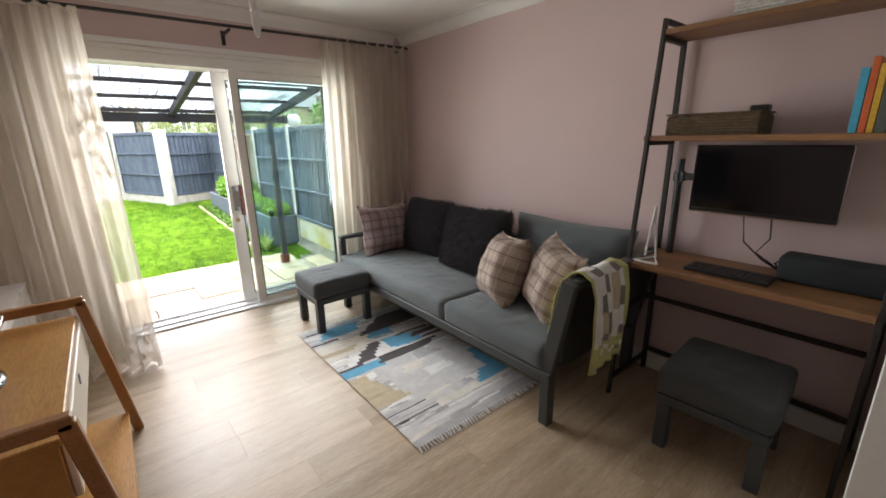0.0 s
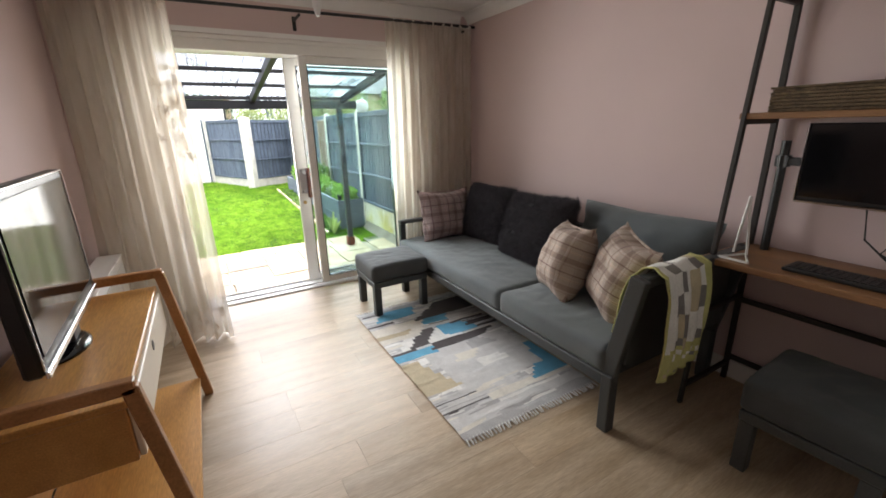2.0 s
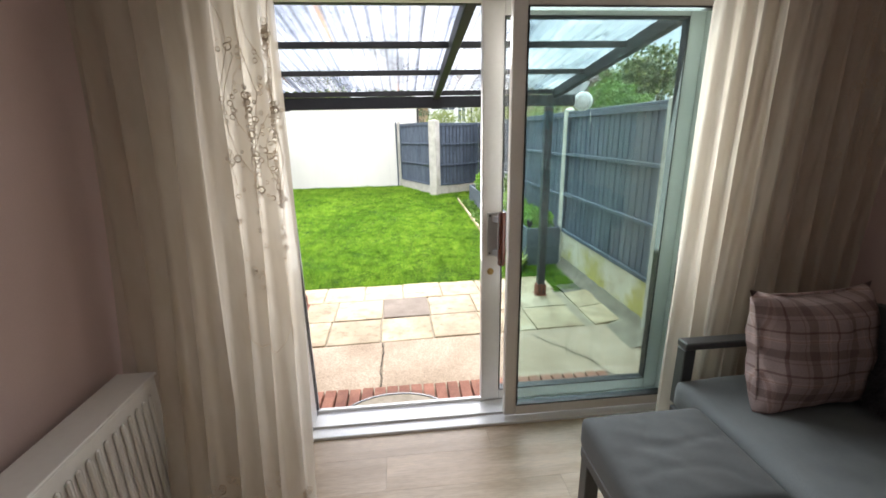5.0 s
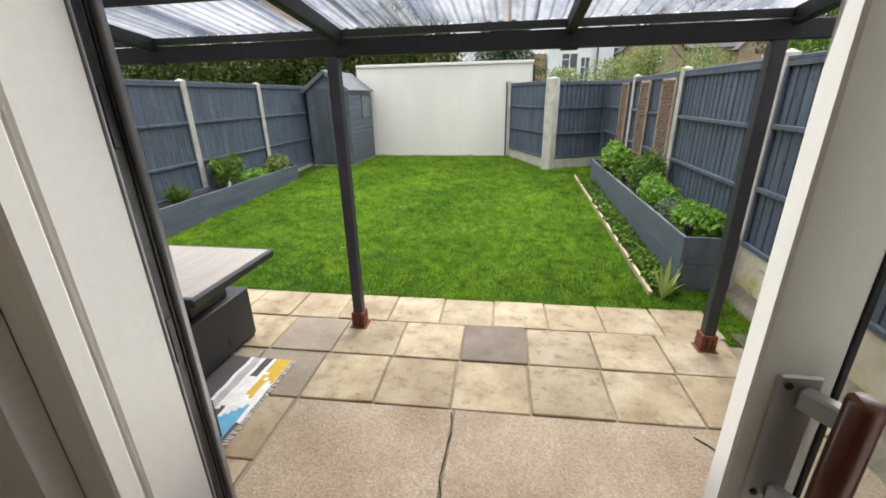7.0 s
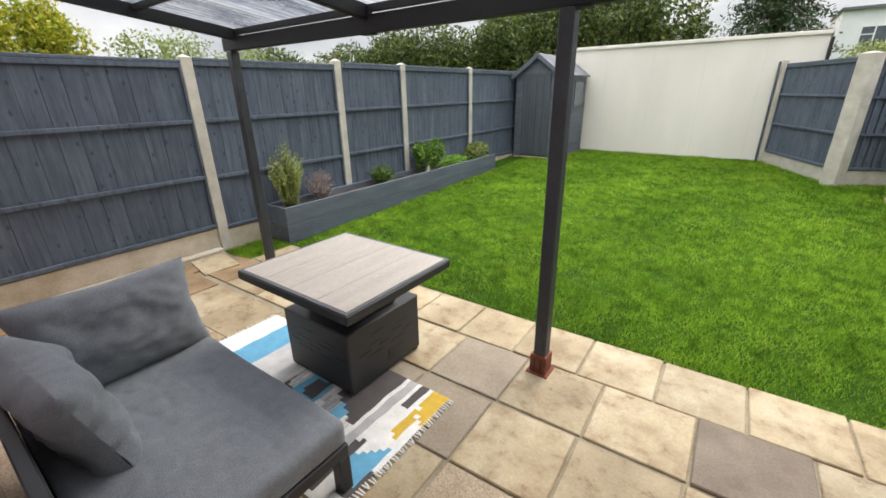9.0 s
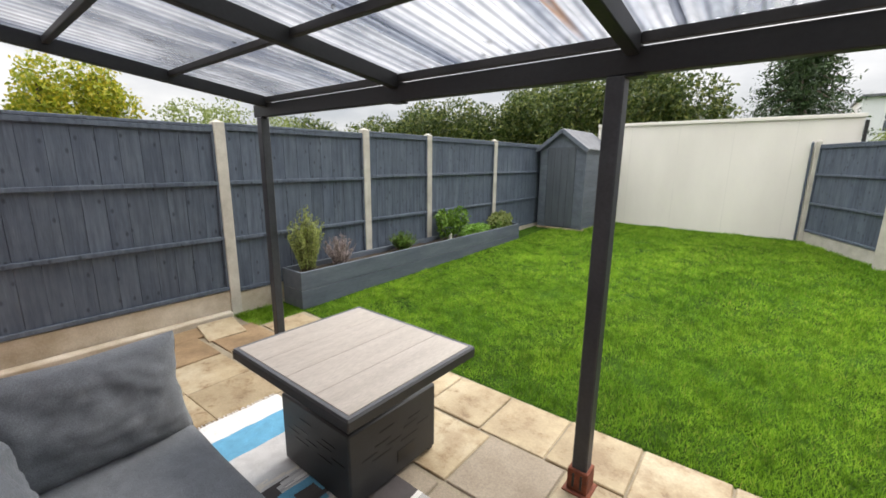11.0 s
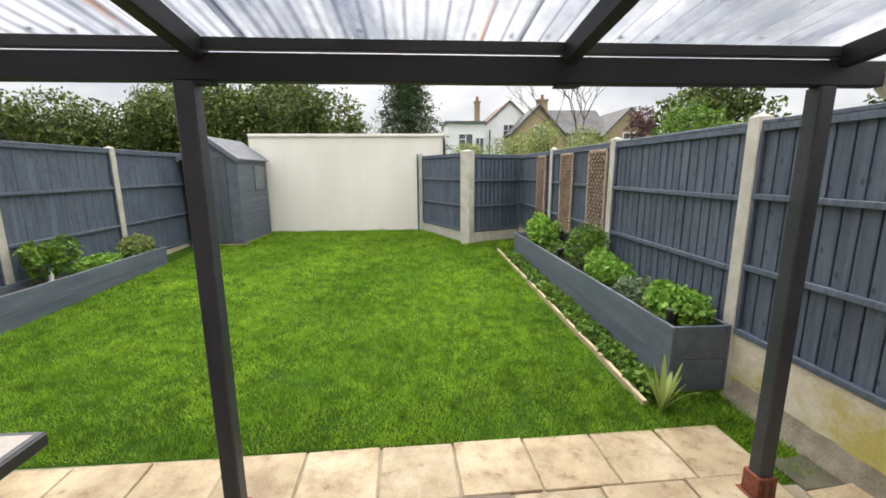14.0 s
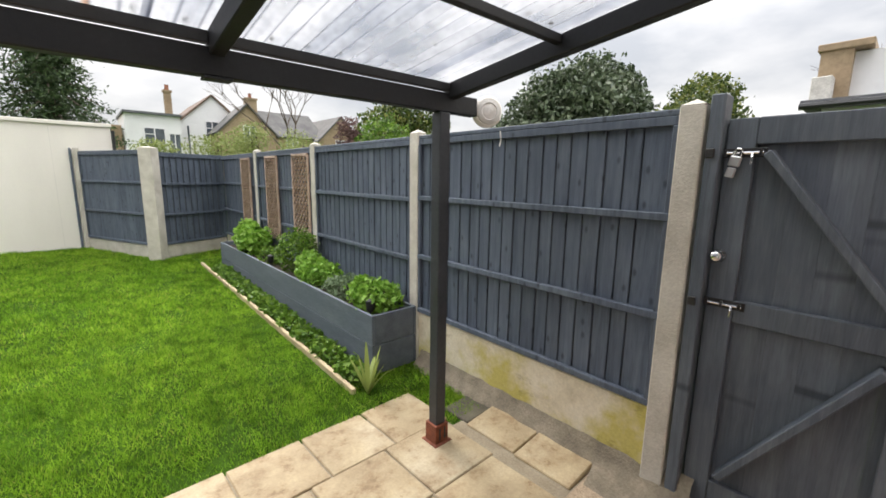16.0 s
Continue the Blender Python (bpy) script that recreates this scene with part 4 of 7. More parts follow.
for x0, y0, x1, y1, n in ((0.287, 4.0, 0.287, 5.07, 14), (1.62, 5.07, 1.95, 4.6, 8), (1.95, 4.6, 2.1, 4.2, 6)):
    p = None
    for k in range(n + 1):
        q = Vector((x0 + (x1 - x0) * k / n + random.uniform(-0.014, 0.014), y0 + (y1 - y0) * k / n, PZ + 0.0005))
        if p is not None:
            bar(p, q, random.uniform(0.004, 0.011), 0.002, 0, crack)
        p = q
part("crack", crack, M["soil"], patio)
# rough mortar bank along the right fence
vs, fs = [], []
for j in range(61):
    y = 4.70 + 2.21 * j / 60
    w, q = 0.03 * noise.noise(Vector((y * 4, 0, 7))), 0.014 * noise.noise(Vector((y * 9, 1, 0)))
    near = 0.16 if y < 5.16 else 0.0
    vs += [(2.50 + w - near, y, PZ - 0.03 + 0.1 * near), (2.565 + w * 0.6, y, PZ + 0.045 + q), (2.605, y, PZ + 0.07 + q), (2.622, y, PZ + 0.125 + 1.4 * q), (2.66, y, PZ + 0.16)]
for j in range(60):
    k = j * 5
    fs += [(k + a, k + a + 1, k + a + 6, k + a + 5) for a in range(4)]
h = from_arrays("haunch", vs, fs, M["haunch"], patio, True)
solid("grass_corner_bed", box(2.212, 2.74, 6.032, 6.53, -0.5, -0.384, 0.004), M["lawn"], "grassy soil beside the patio corner", "grass patch", "structure")
solid("kerb", box(-4.475, -4.38, 4.06, 5.90, -0.5, -0.305, 0.012), M["pale_board"], "worn pale concrete kerb at the foot of the fence", "kerb", "structure")
for x, y, w, d, mt, rot in ((-4.23, 4.72, 0.24, 0.56, "slab_brown", (0, 0, 1)), (-4.23, 5.27, 0.24, 0.52, "slab_brown", (1, 2, -2)), (-4.13, 5.66, 0.42, 0.34, "slab", (2.5, 3.0, -7)), (-4.24, 4.20, 0.24, 0.46, "slab_brown", (0, 1, 0))):
    piece("slab", slab_mesh(w, d, M[mt]), patio, (x, y, PZ + (0.022 if mt == "slab" else 0.004)), rot)
solid("soil_patch", box(-4.47, -3.98, 5.91, 6.53, -0.5, -0.384, 0.004), M["lawn"], "rough grassy patch beside the patio corner", "grass patch", "structure")

# brick step outside the door
step = solid("step", box(-0.1, 1.9, YO + 0.002, 4.07, PZ - 0.1, -0.165), M["mortar"], "red brick doorstep outside the patio door", "step", "structure")
brick_me = mesh_of("brick", box(-0.033, 0.033, -0.106, 0.106, -0.065, 0, 0.004), M["brick"])
for k in range(25):
    piece("brick", brick_me, step, (-0.06 + k * 0.0765, 3.955, -0.118 + random.uniform(-0.003, 0.003)), (0, 0, random.uniform(-1, 1)))
bm = bmesh.new()
ring = [bm.verts.new((0.30 * math.cos(a * 3.14159 / 16), 0.19 * math.sin(a * 3.14159 / 16), 0)) for a in range(17)]
f = bm.faces.new(ring)
ext = bmesh.ops.extrude_face_region(bm, geom=[f])
bmesh.ops.translate(bm, vec=(0, 0, 0.014), verts=[g for g in ext["geom"] if isinstance(g, bmesh.types.BMVert)])
bmesh.ops.recalc_face_normals(bm, faces=bm.faces)
dm = solid("doormat", bm, M["doormat"], "beige half-round doormat with a dark rim on the brick step", "doormat")
dm.matrix_basis = pose(0.42, 3.76, -0.117)
part("rim", tube([(0.305 * math.cos(a * 3.14159 / 20), 0.195 * math.sin(a * 3.14159 / 20), 0.008) for a in range(21)], 0.012, 6), M["black"], dm, "dark rubber rim")

# ---- grass blades ----
rng = np.random.default_rng(3)


def blades(n, x0, x1, y0, y1, h, w, name):
    x, y = rng.uniform(x0, x1, n), rng.uniform(y0, y1, n)
    tuft = np.sin(x * 5.1 + 1.3 * np.sin(y * 3.3)) * np.cos(y * 4.7 + np.sin(x * 2.9)) * 0.5 + 0.5 * np.sin(x * 13 + y * 7) * np.sin(y * 11 - x * 5)
    bare = np.sin(x * 3.7 + 2.0 * np.sin(y * 1.9 + x)) * np.sin(y * 4.3 + 1.7 * np.sin(x * 2.3)) + 0.6 * np.sin(x * 9.1 + y * 3.0) * np.sin(y * 8.3 - x * 2.0)
    keep = rng.uniform(0, 1, n) < np.clip(0.66 + 0.30 * tuft - 0.28 * np.clip(bare, 0, 2), 0.16, 1)
    x, y, tuft = x[keep], y[keep], tuft[keep]
    n = len(x)
    z = -0.375 + 0.026 * (np.clip(y, 6.4, 13.4) - 6.4) - 0.012
    L = h * rng.uniform(0.5, 1.3, n) * (1 + 0.32 * tuft)
    a, lean = rng.uniform(0, 6.283, n), rng.uniform(0.15, 0.95, n)
    b = rng.uniform(0, 6.283, n)
    c, s = np.cos(b) * w / 2, np.sin(b) * w / 2
    v = np.empty((n, 3, 3), dtype=np.float32)
    v[:, 0] = np.stack([x - c, y - s, z], 1)
    v[:, 1] = np.stack([x + c, y + s, z], 1)
    v[:, 2] = np.stack([x + np.cos(a) * L * lean, y + np.sin(a) * L * lean, z + L * np.sqrt(1 - 0.6 * lean ** 2)], 1)
    tagged(fast_mesh(name, v, 3, M["grass"]), "short green grass of the lawn", "grass", kind="stuff")


blades(215000, -4.0, 1.86, 6.52, 9.3, 0.042, 0.006, "grass")
blades(190000, -4.0, 1.86, 9.3, 14.85, 0.05, 0.011, "grass_far")
blades(5000, 1.86, 2.62, 6.52, 6.98, 0.045, 0.007, "grass_corner")
blades(4500, 2.22, 2.62, 6.05, 6.52, 0.04, 0.007, "grass_tuft")
blades(9000, 1.3, 2.6, 11.7, 13.3, 0.05, 0.011, "grass_behind")
blades(8000, -4.45, -3.98, 5.93, 6.5, 0.045, 0.007, "grass_edge")

# ---- fences ----
def post(x, y, z0, z1, name="concrete_post", w=0.10, d=0.11, rz=0.0, mt="concrete_post"):
    bm = box(-w / 2, w / 2, -d / 2, d / 2, z0, z1 - 0.03, 0.006)
    vs = [bm.verts.new(p) for p in ((-w / 2, -d / 2, z1 - 0.03), (w / 2, -d / 2, z1 - 0.03), (w / 2, d / 2, z1 - 0.03), (-w / 2, d / 2, z1 - 0.03), (0, 0, z1))]
    for k in range(4):
        bm.faces.new((vs[k], vs[(k + 1) % 4], vs[4]))
    ob = solid(name, bm, M[mt], "weathered pale concrete fence post", "fence post", group="fence posts")
    ob.matrix_basis = pose(x, y, 0, 0, 0, rz)
    return ob


def fence_panel(p0, p1, ztop, zbot, zg, seed, side=1, board=0.112, tilt=9.5, seams=None, footing="gravel_board"):
    """Close-board panel between two plan points, with cap, rails and a concrete gravel board; side: which way the rails face."""
    p0, p1 = Vector((*p0, 0)), Vector((*p1, 0))
    L = (p1 - p0).length
    ang = math.degrees(math.atan2((p1 - p0).y, (p1 - p0).x))
    t = thing("fence_panel", "slate-grey painted close-board timber fence panel on a concrete gravel board", "fence panel", (p0.x, p0.y, 0), ang, "fence panels")
    rnd = random.Random(seed)
    n = max(4, round(L / board))
    w = L / n
    gap = 0.0065 if tilt > 2 else 0.0004
    bm = box(-w / 2 + gap, w / 2 - gap, -0.007, 0.007, zbot, ztop - 0.03, 0.003)
    me = mesh_of("board", bm, M["fence_paint"])
    if seams:
        for a, b in zip(seams, seams[1:]):
            bm = box(-(b - a) / 2 + 0.003, (b - a) / 2 - 0.0035, -0.007, 0.007, zbot, ztop - 0.03, 0.003)
            piece("board", mesh_of("board", bm, M["fence_paint"]), t, ((a + b) / 2, rnd.uniform(-0.002, 0.002), 0), (0, 0, -3.2 + rnd.uniform(-0.5, 0.5)))
    for k in range(0 if seams else n):
        piece("board", me, t, ((k + 0.5) * w, rnd.uniform(-0.002, 0.002), 0), (0, 0, tilt + (rnd.uniform(-1, 1) if tilt > 2 else 0)), (rnd.uniform(0.97, 1.0) if tilt > 2 else 1, 1, 1))
    s = side
    # added sheet, blocks light through the board gaps so they read dark
    part("backing", box(0, L, -0.018 * side - 0.003, -0.018 * side + 0.003, zbot, ztop - 0.03), M["anth"], t)
    H = ztop - zbot
    part("cap", box(0, L, -0.035, 0.035, ztop - 0.03, ztop, 0.004), M["fence_paint"], t)
    for z in (zbot + 0.03, zbot + H * 0.335, zbot + H * 0.665):
        bm = box(0, L, min(0.012 * s, 0.045 * s), max(0.012 * s, 0.045 * s), z - 0.02, z + 0.02, 0.004)
        part("rail", bm, M["fence_paint"], t)
    bm = box(0, L, min(0.012 * s, 0.035 * s), max(0.012 * s, 0.035 * s), ztop - 0.075, ztop - 0.031, 0.003)
    part("rail", bm, M["fence_paint"], t)
    for x in (0.015, L - 0.015):
        part("edge_batten", box(x - 0.014, x + 0.014, min(0.012 * s, 0.04 * s), max(0.012 * s, 0.04 * s), zbot + 0.051, ztop - 0.076, 0.003), M["fence_paint"], t)
    part("gravel_board", box(0, L, -0.025, 0.025, zg, zbot - 0.002, 0.004), M[footing], t, "stained pale concrete gravel board")
    return t


RX, LXF = 2.65, -4.50
RT = 1.645
def uneven(length, seed):
    """Board edges of uneven width along a panel."""
    rnd, out = random.Random(seed), [0.0]
    while out[-1] < length - 0.15:
        out.append(out[-1] + rnd.uniform(0.092, 0.122))
    return out + [length]


NEAR_SEAMS = [0.0, 0.175, 0.265, 0.373, 0.484, 0.588, 0.687, 0.782, 0.895, 0.995, 1.094, 1.207, 1.31, 1.412, 1.522, 1.653, 1.77, 1.89, 2.01]
right = [4.89, 7.0, 9.03, 11.2, 13.35]
for k, y in enumerate(right[:-1]):
    post(RX, y, -0.5, RT + 0.045 if k else RT + 0.03)
for k, (a, b) in enumerate(zip(right, right[1:])):
    fence_panel((RX, a + 0.05), (RX, b - 0.05), RT - 0.01, 0.10 if k == 0 else 0.02 + 0.02 * k, -0.48, 20 + k, 1, seams=NEAR_SEAMS if k == 0 else uneven(b - a - 0.1, 60 + k))
post(RX - 0.04, 13.37, -0.4, RT + 0.02, w=0.05, d=0.05, mt="fence_paint")
post(1.38, 12.78, -0.4, RT + 0.09, w=0.22, d=0.20, rz=-40)
post(0.47, 14.80, -0.4, RT + 0.12, w=0.09, d=0.09)
post(0.38, 14.86, -0.4, RT + 0.10, w=0.04, d=0.05, mt="fence_paint")
fence_panel((0.52, 14.72), (1.30, 12.93), RT + 0.03, 0.02, -0.42, 31, -1, footing="concrete_post")
fence_panel((1.49, 12.83), (RX - 0.05, 13.33), RT, 0.02, -0.42, 32, -1, footing="concrete_post")
left = [(-4.52, 4.0), (-4.52, 5.98), (-4.50, 7.88), (-4.50, 9.20), (-4.50, 11.20), (-4.50, 13.4), (-4.50, 14.9)]
LT = 1.70
for k, (x, y) in enumerate(left):
    post(x, y, -0.5, LT + (-0.01 if k < 2 else 0.03))
for k, (a, b) in enumerate(zip(left, left[1:])):
    fence_panel((a[0], a[1] + 0.05), (b[0], b[1] - 0.05), LT + (-0.065, -0.04, -0.01, -0.01, -0.01, -0.01)[k], -0.10 if k == 0 else -0.14, -0.5, 40 + k, -1, 0.16, 0.5, footing="pale_board")

# ---- white building wall at the end ----
ww = solid("garden_wall", box(-3.75, 1.03, 14.9, 15.15, -0.5, 2.16), M["render_white"], "tall white painted panel wall at the end of the garden", "wall", "structure")
part("coping", box(-3.75, 1.05, 14.86, 15.19, 2.16, 2.23, 0.006), M["render_white"], ww)
bm = bmesh.new()
for k in range(3, 7):
    box(-6.0 + k * 1.02, -5.992 + k * 1.02, 14.896, 14.9, -0.3, 2.16, 0, bm)
part("joint_strip", bm, M["joint"], ww)
part("downpipe", tube([(1.06, 14.84, -0.3), (1.06, 14.84, 2.1)], 0.03, 8), M["black"], ww, "dark downpipe")
# ---- canopy over the patio ----
canopy = thing("canopy", "dark grey steel lean-to canopy with clear corrugated plastic roof", "canopy")
BY = 5.97


def roof_z(y):
    return 1.822 + (5.9 - y) * 0.13


for k, x in enumerate((-3.575, -0.617, 2.012)):
    p = part("post", box(x - 0.038, x + 0.038, BY - 0.038, BY + 0.038, PZ + 0.10 if k else PZ, 1.655, 0.006), M["post_grey"], canopy)
    if k:
        bm = box(x - 0.052, x + 0.052, BY - 0.052, BY + 0.052, PZ + 0.01, PZ + 0.13, 0.004)
        box(x - 0.07, x + 0.07, BY - 0.07, BY + 0.07, PZ - 0.004, PZ + 0.008, 0.003, bm)
        sh = part("post_shoe", bm, M["rust"], p, "rusty red steel post shoe")
        bm = bmesh.new()
        for dx in (-0.02, 0.02):
            box(x + dx - 0.006, x + dx + 0.006, BY - 0.054, BY - 0.0522, PZ + 0.03, PZ + 0.11, 0, bm)
        part("shoe_slot", bm, M["black"], p)
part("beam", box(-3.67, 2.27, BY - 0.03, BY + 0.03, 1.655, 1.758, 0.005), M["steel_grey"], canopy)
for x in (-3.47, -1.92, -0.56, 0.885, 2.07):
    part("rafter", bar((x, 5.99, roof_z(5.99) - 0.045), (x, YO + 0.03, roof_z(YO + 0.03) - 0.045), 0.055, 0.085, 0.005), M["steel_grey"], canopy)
    if x != -3.47 and x != 2.07:
        part("bracket", box(x - 0.05, x + 0.05, BY - 0.034, BY + 0.034, 1.645, 1.655, 0.002), M["steel_grey"], canopy)
xs = [-3.44, -1.95, -1.89, -0.59, -0.53, 0.857, 0.913, 2.04]
for y in (4.0, 4.62, 5.25, 5.945):
    for a, b in zip(xs[::2], xs[1::2]):
        part("purlin", box(a, b, y - 0.018, y + 0.018, roof_z(y) - (0.051 if y > 5.9 else 0.045), roof_z(y) - 0.008, 0.003), M["satin_black"], canopy)
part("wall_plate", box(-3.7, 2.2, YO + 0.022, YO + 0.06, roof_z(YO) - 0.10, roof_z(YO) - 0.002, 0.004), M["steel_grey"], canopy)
bm = bmesh.new()
for y in (4.0, 4.62, 5.25, 5.945):
    for k in range(38):
        x = -3.5 + k * 0.148
        lathe([(0.012, 0), (0.012, 0.004), (0.006, 0.010)], 6, bm, (x, y, roof_z(y) + 0.02))
part("roof_screw", bm, M["black"], canopy)
for a, b in ((-3.52, -2.52), (-2.55, -1.45), (-1.48, -0.38), (-0.41, 0.69), (0.66, 1.76), (1.73, 2.13)):
    vs, fs = [], []
    n = int((b - a) / 0.076 * 8)
    for j in range(4):
        y = YO + 0.03 + (5.985 - YO - 0.03) * j / 3
        for i in range(n + 1):
            x = a + (b - a) * i / n
            vs.append((x, y, roof_z(y) + 0.006 + 0.009 * math.sin(x * 6.28319 / 0.076)))
    for j in range(3):
        for i in range(n):
            k = j * (n + 1) + i
            fs.append((k, k + 1, k + n + 2, k + n + 1))
    from_arrays("roof_sheet", vs, fs, M["roof_sheet"], canopy, True)
# leaf litter and a wet stain on top of the sheets
bm = bmesh.new()
rnd = random.Random(8)
for k in range(26):
    x, y = rnd.uniform(-3.4, 2.0), rnd.uniform(4.2, 5.9)
    r = rnd.uniform(0.008, 0.026)
    vs = [bm.verts.new((x + r * rnd.uniform(0.6, 1.3) * math.cos(a), y + r * rnd.uniform(0.6, 1.3) * math.sin(a), roof_z(y) + 0.02)) for a in (0, 1.05, 2.1, 3.14, 4.2, 5.2)]
    bm.faces.new(vs)
part("leaf_litter", bm, M["soil"], canopy)

# floodlight on the end of the beam
fl = thing("floodlight", "round white plastic outdoor floodlight on the canopy beam", "floodlight", (2.37, 5.93, 1.69))
bm = lathe([(0.05, 0), (0.082, 0.01), (0.092, 0.03), (0.092, 0.06), (0.082, 0.072)], 24)
part("housing", bm, M["gloss"], fl).matrix_basis = pose(0, 0.05, 0, 90, 0, -25)
part("lens", lathe([(0.076, 0.0725), (0.074, 0.080), (0.05, 0.088), (0.045, 0.084), (0.01, 0.092)], 24), M["k_lt"], fl, "frosted round lens").matrix_basis = pose(0, 0.05, 0, 90, 0, -25)
part("mount", box(-0.10, 0.0, 0.02, 0.06, -0.05, 0.06, 0.01), M["gloss"], fl)
part("cord", tube([(0.04, -0.05, -0.11), (0.045, -0.055, -0.16), (0.04, -0.05, -0.2)], 0.004, 6), M["gloss"], fl)

# ---- gate ----
gate = thing("gate", "slate-grey painted timber garden gate with Z bracing, bolted and padlocked", "gate", (RX + 0.03, 4.80, 0), 0)
gz0, gz1 = PZ + 0.04, 1.575
part("jamb_post", box(-0.075, 0.035, -0.038, 0.02, PZ, 1.68, 0.005), M["gate_paint"], gate)
bd = mesh_of("board", box(-0.010, 0.010, -0.0608, 0.0608, gz0, gz1 - 0.01, 0.0006), M["gate_paint"])
for k in range(6):
    piece("board", bd, gate, (0.03, -0.105 - 0.1222 * k, 0))
part("stile", box(-0.015, 0.019, -0.155, -0.045, gz0, gz1, 0.004), M["gate_paint"], gate)
part("stile", box(-0.015, 0.019, -0.79, -0.69, gz0, gz1, 0.004), M["gate_paint"], gate)
for z0, z1 in ((gz1 - 0.115, gz1), (0.655, 0.76), (gz0 + 0.04, gz0 + 0.15)):
    part("ledge", box(-0.014, 0.019, -0.689, -0.156, z0, z1, 0.004), M["gate_paint"], gate)
part("brace", bar((0.003, -0.205, gz1 - 0.15), (0.003, -0.66, 0.82), 0.034, 0.125, 0.004, up=(1, 0, 0)), M["gate_paint"], gate)
part("brace", bar((0.003, -0.19, gz0 + 0.20), (0.003, -0.66, 0.60), 0.034, 0.125, 0.004, up=(1, 0, 0)), M["gate_paint"], gate)
part("knob", lathe([(0.030, 0), (0.030, 0.006), (0.012, 0.012), (0.011, 0.03), (0.024, 0.038), (0.027, 0.052), (0.018, 0.064), (0.004, 0.067)], 18), M["chrome"], gate, "satin chrome door knob", True).matrix_basis = pose(-0.016, -0.075, 0.96, 0, -90, 0)
for z in (1.425, 0.735):
    b = part("bolt", tube([(-0.028, 0.02, z), (-0.028, -0.19, z)], 0.007, 8), M["chrome"], gate, "chrome sliding bolt")
    bm = box(-0.02, -0.0155, -0.20, -0.03, z - 0.02, z + 0.02, 0.002)
    for y in (-0.05, -0.11, -0.18):
        box(-0.038, -0.02, y - 0.006, y + 0.006, z - 0.014, z + 0.014, 0.002, bm)
    part("bolt_plate", bm, M["satin_black"], b)
    part("bolt_handle", tube([(-0.028, -0.15, z), (-0.045, -0.152, z - 0.02), (-0.045, -0.152, z - 0.05)], 0.005, 6), M["chrome"], b)
    part("bolt_keeper", box(-0.09, -0.0755, -0.02, 0.015, z - 0.02, z + 0.02, 0.003), M["satin_black"], b)
pl = solid("padlock", box(-0.012, 0.012, -0.022, 0.022, -0.06, -0.015, 0.005), M["alu"], "grey steel padlock hanging on the gate bolt", "padlock")
pl.matrix_basis = pose(RX - 0.012, 4.70, 1.425, 12, 0, 0)
part("shackle", tube([(0, -0.014, -0.015), (0, -0.015, 0.005), (0, -0.007, 0.018), (0, 0.007, 0.018), (0, 0.015, 0.005), (0, 0.014, -0.015)], 0.004, 6), M["chrome"], pl)
part("lower_lock", box(-0.010, 0.010, -0.016, 0.018, -0.11, -0.066, 0.004), M["alu"], pl)
solid("wall_side", box(RX - 0.02, RX + 0.3, YO + 0.03, 4.0, -0.5, 1.9), M["render_white"], "plain wall end beside the gate", "wall", "structure")

# ---- fire-pit table ----
tb = thing("fire_pit_table", "rising patio table, pale wood-effect top on a charcoal slotted box", "patio table", (-1.69, 5.41, PZ))
bx, by = 0.29, 0.31
bm = box(-bx, bx, -by, by, 0.02, 0.42, 0.008)
base = part("body", bm, M["table_dark"], tb, "charcoal metal gas box with slots and a hatch")
bm = bmesh.new()
for s0 in (-0.17, 0.03):
    for z in (0.20, 0.27):
        box(bx + 0.0005, bx + 0.003, s0 + (0.02 if z > 0.25 else 0), s0 + 0.13, z, z + 0.008, 0, bm)
        box(s0, s0 + 0.12, -by - 0.003, -by - 0.0005, z, z + 0.008, 0, bm)
box(bx + 0.0005, bx + 0.004, 0.0, 0.13, 0.09, 0.16, 0.001, bm)
for s0, z in ((-0.24, 0.235), (-0.07, 0.235), (0.08, 0.305), (-0.12, 0.335), (0.15, 0.235)):
    box(bx + 0.0005, bx + 0.003, s0, s0 + 0.1, z, z + 0.007, 0, bm)
    box(s0, s0 + 0.1, -by - 0.003, -by - 0.0005, z, z + 0.007, 0, bm)
tagged(part("vent_slot", bm, M["black"], base), kind="stuff")
for sx in (-1, 1):
    for sy in (-1, 1):
        part("foot", box(sx * (bx - 0.03) - 0.02, sx * (bx - 0.03) + 0.02, sy * (by - 0.03) - 0.02, sy * (by - 0.03) + 0.02, 0, 0.03, 0.004), M["table_dark"], tb)
part("lift_mechanism", box(-0.17, 0.24, -0.22, 0.15, 0.42, 0.708, 0.01), M["black"], tb)
tx0, tx1, ty0, ty1 = -0.29, 0.60, -0.54, 0.25
part("top_rim", box(tx0, tx1, ty0, ty1, 0.71, 0.762, 0.006), M["table_dark"], tb)
pw = (tx1 - tx0 - 0.05) / 4
tile = mesh_of("top_plank", box(-pw / 2 + 0.0012, pw / 2 - 0.0012, ty0 + 0.025, ty1 - 0.025, 0.7625, 0.768, 0.001), M["tile_top"])
for k in range(4):
    piece("top_plank", tile, tb, (tx0 + 0.025 + pw * (k + 0.5), 0, 0))
bm = box(tx0 + 0.006, tx1 - 0.006, ty0 + 0.006, ty0 + 0.024, 0.7625, 0.766)
box(tx0 + 0.006, tx1 - 0.006, ty1 - 0.024, ty1 - 0.006, 0.7625, 0.766, 0, bm)
box(tx0 + 0.006, tx0 + 0.024, ty0 + 0.025, ty1 - 0.025, 0.7625, 0.766, 0, bm)
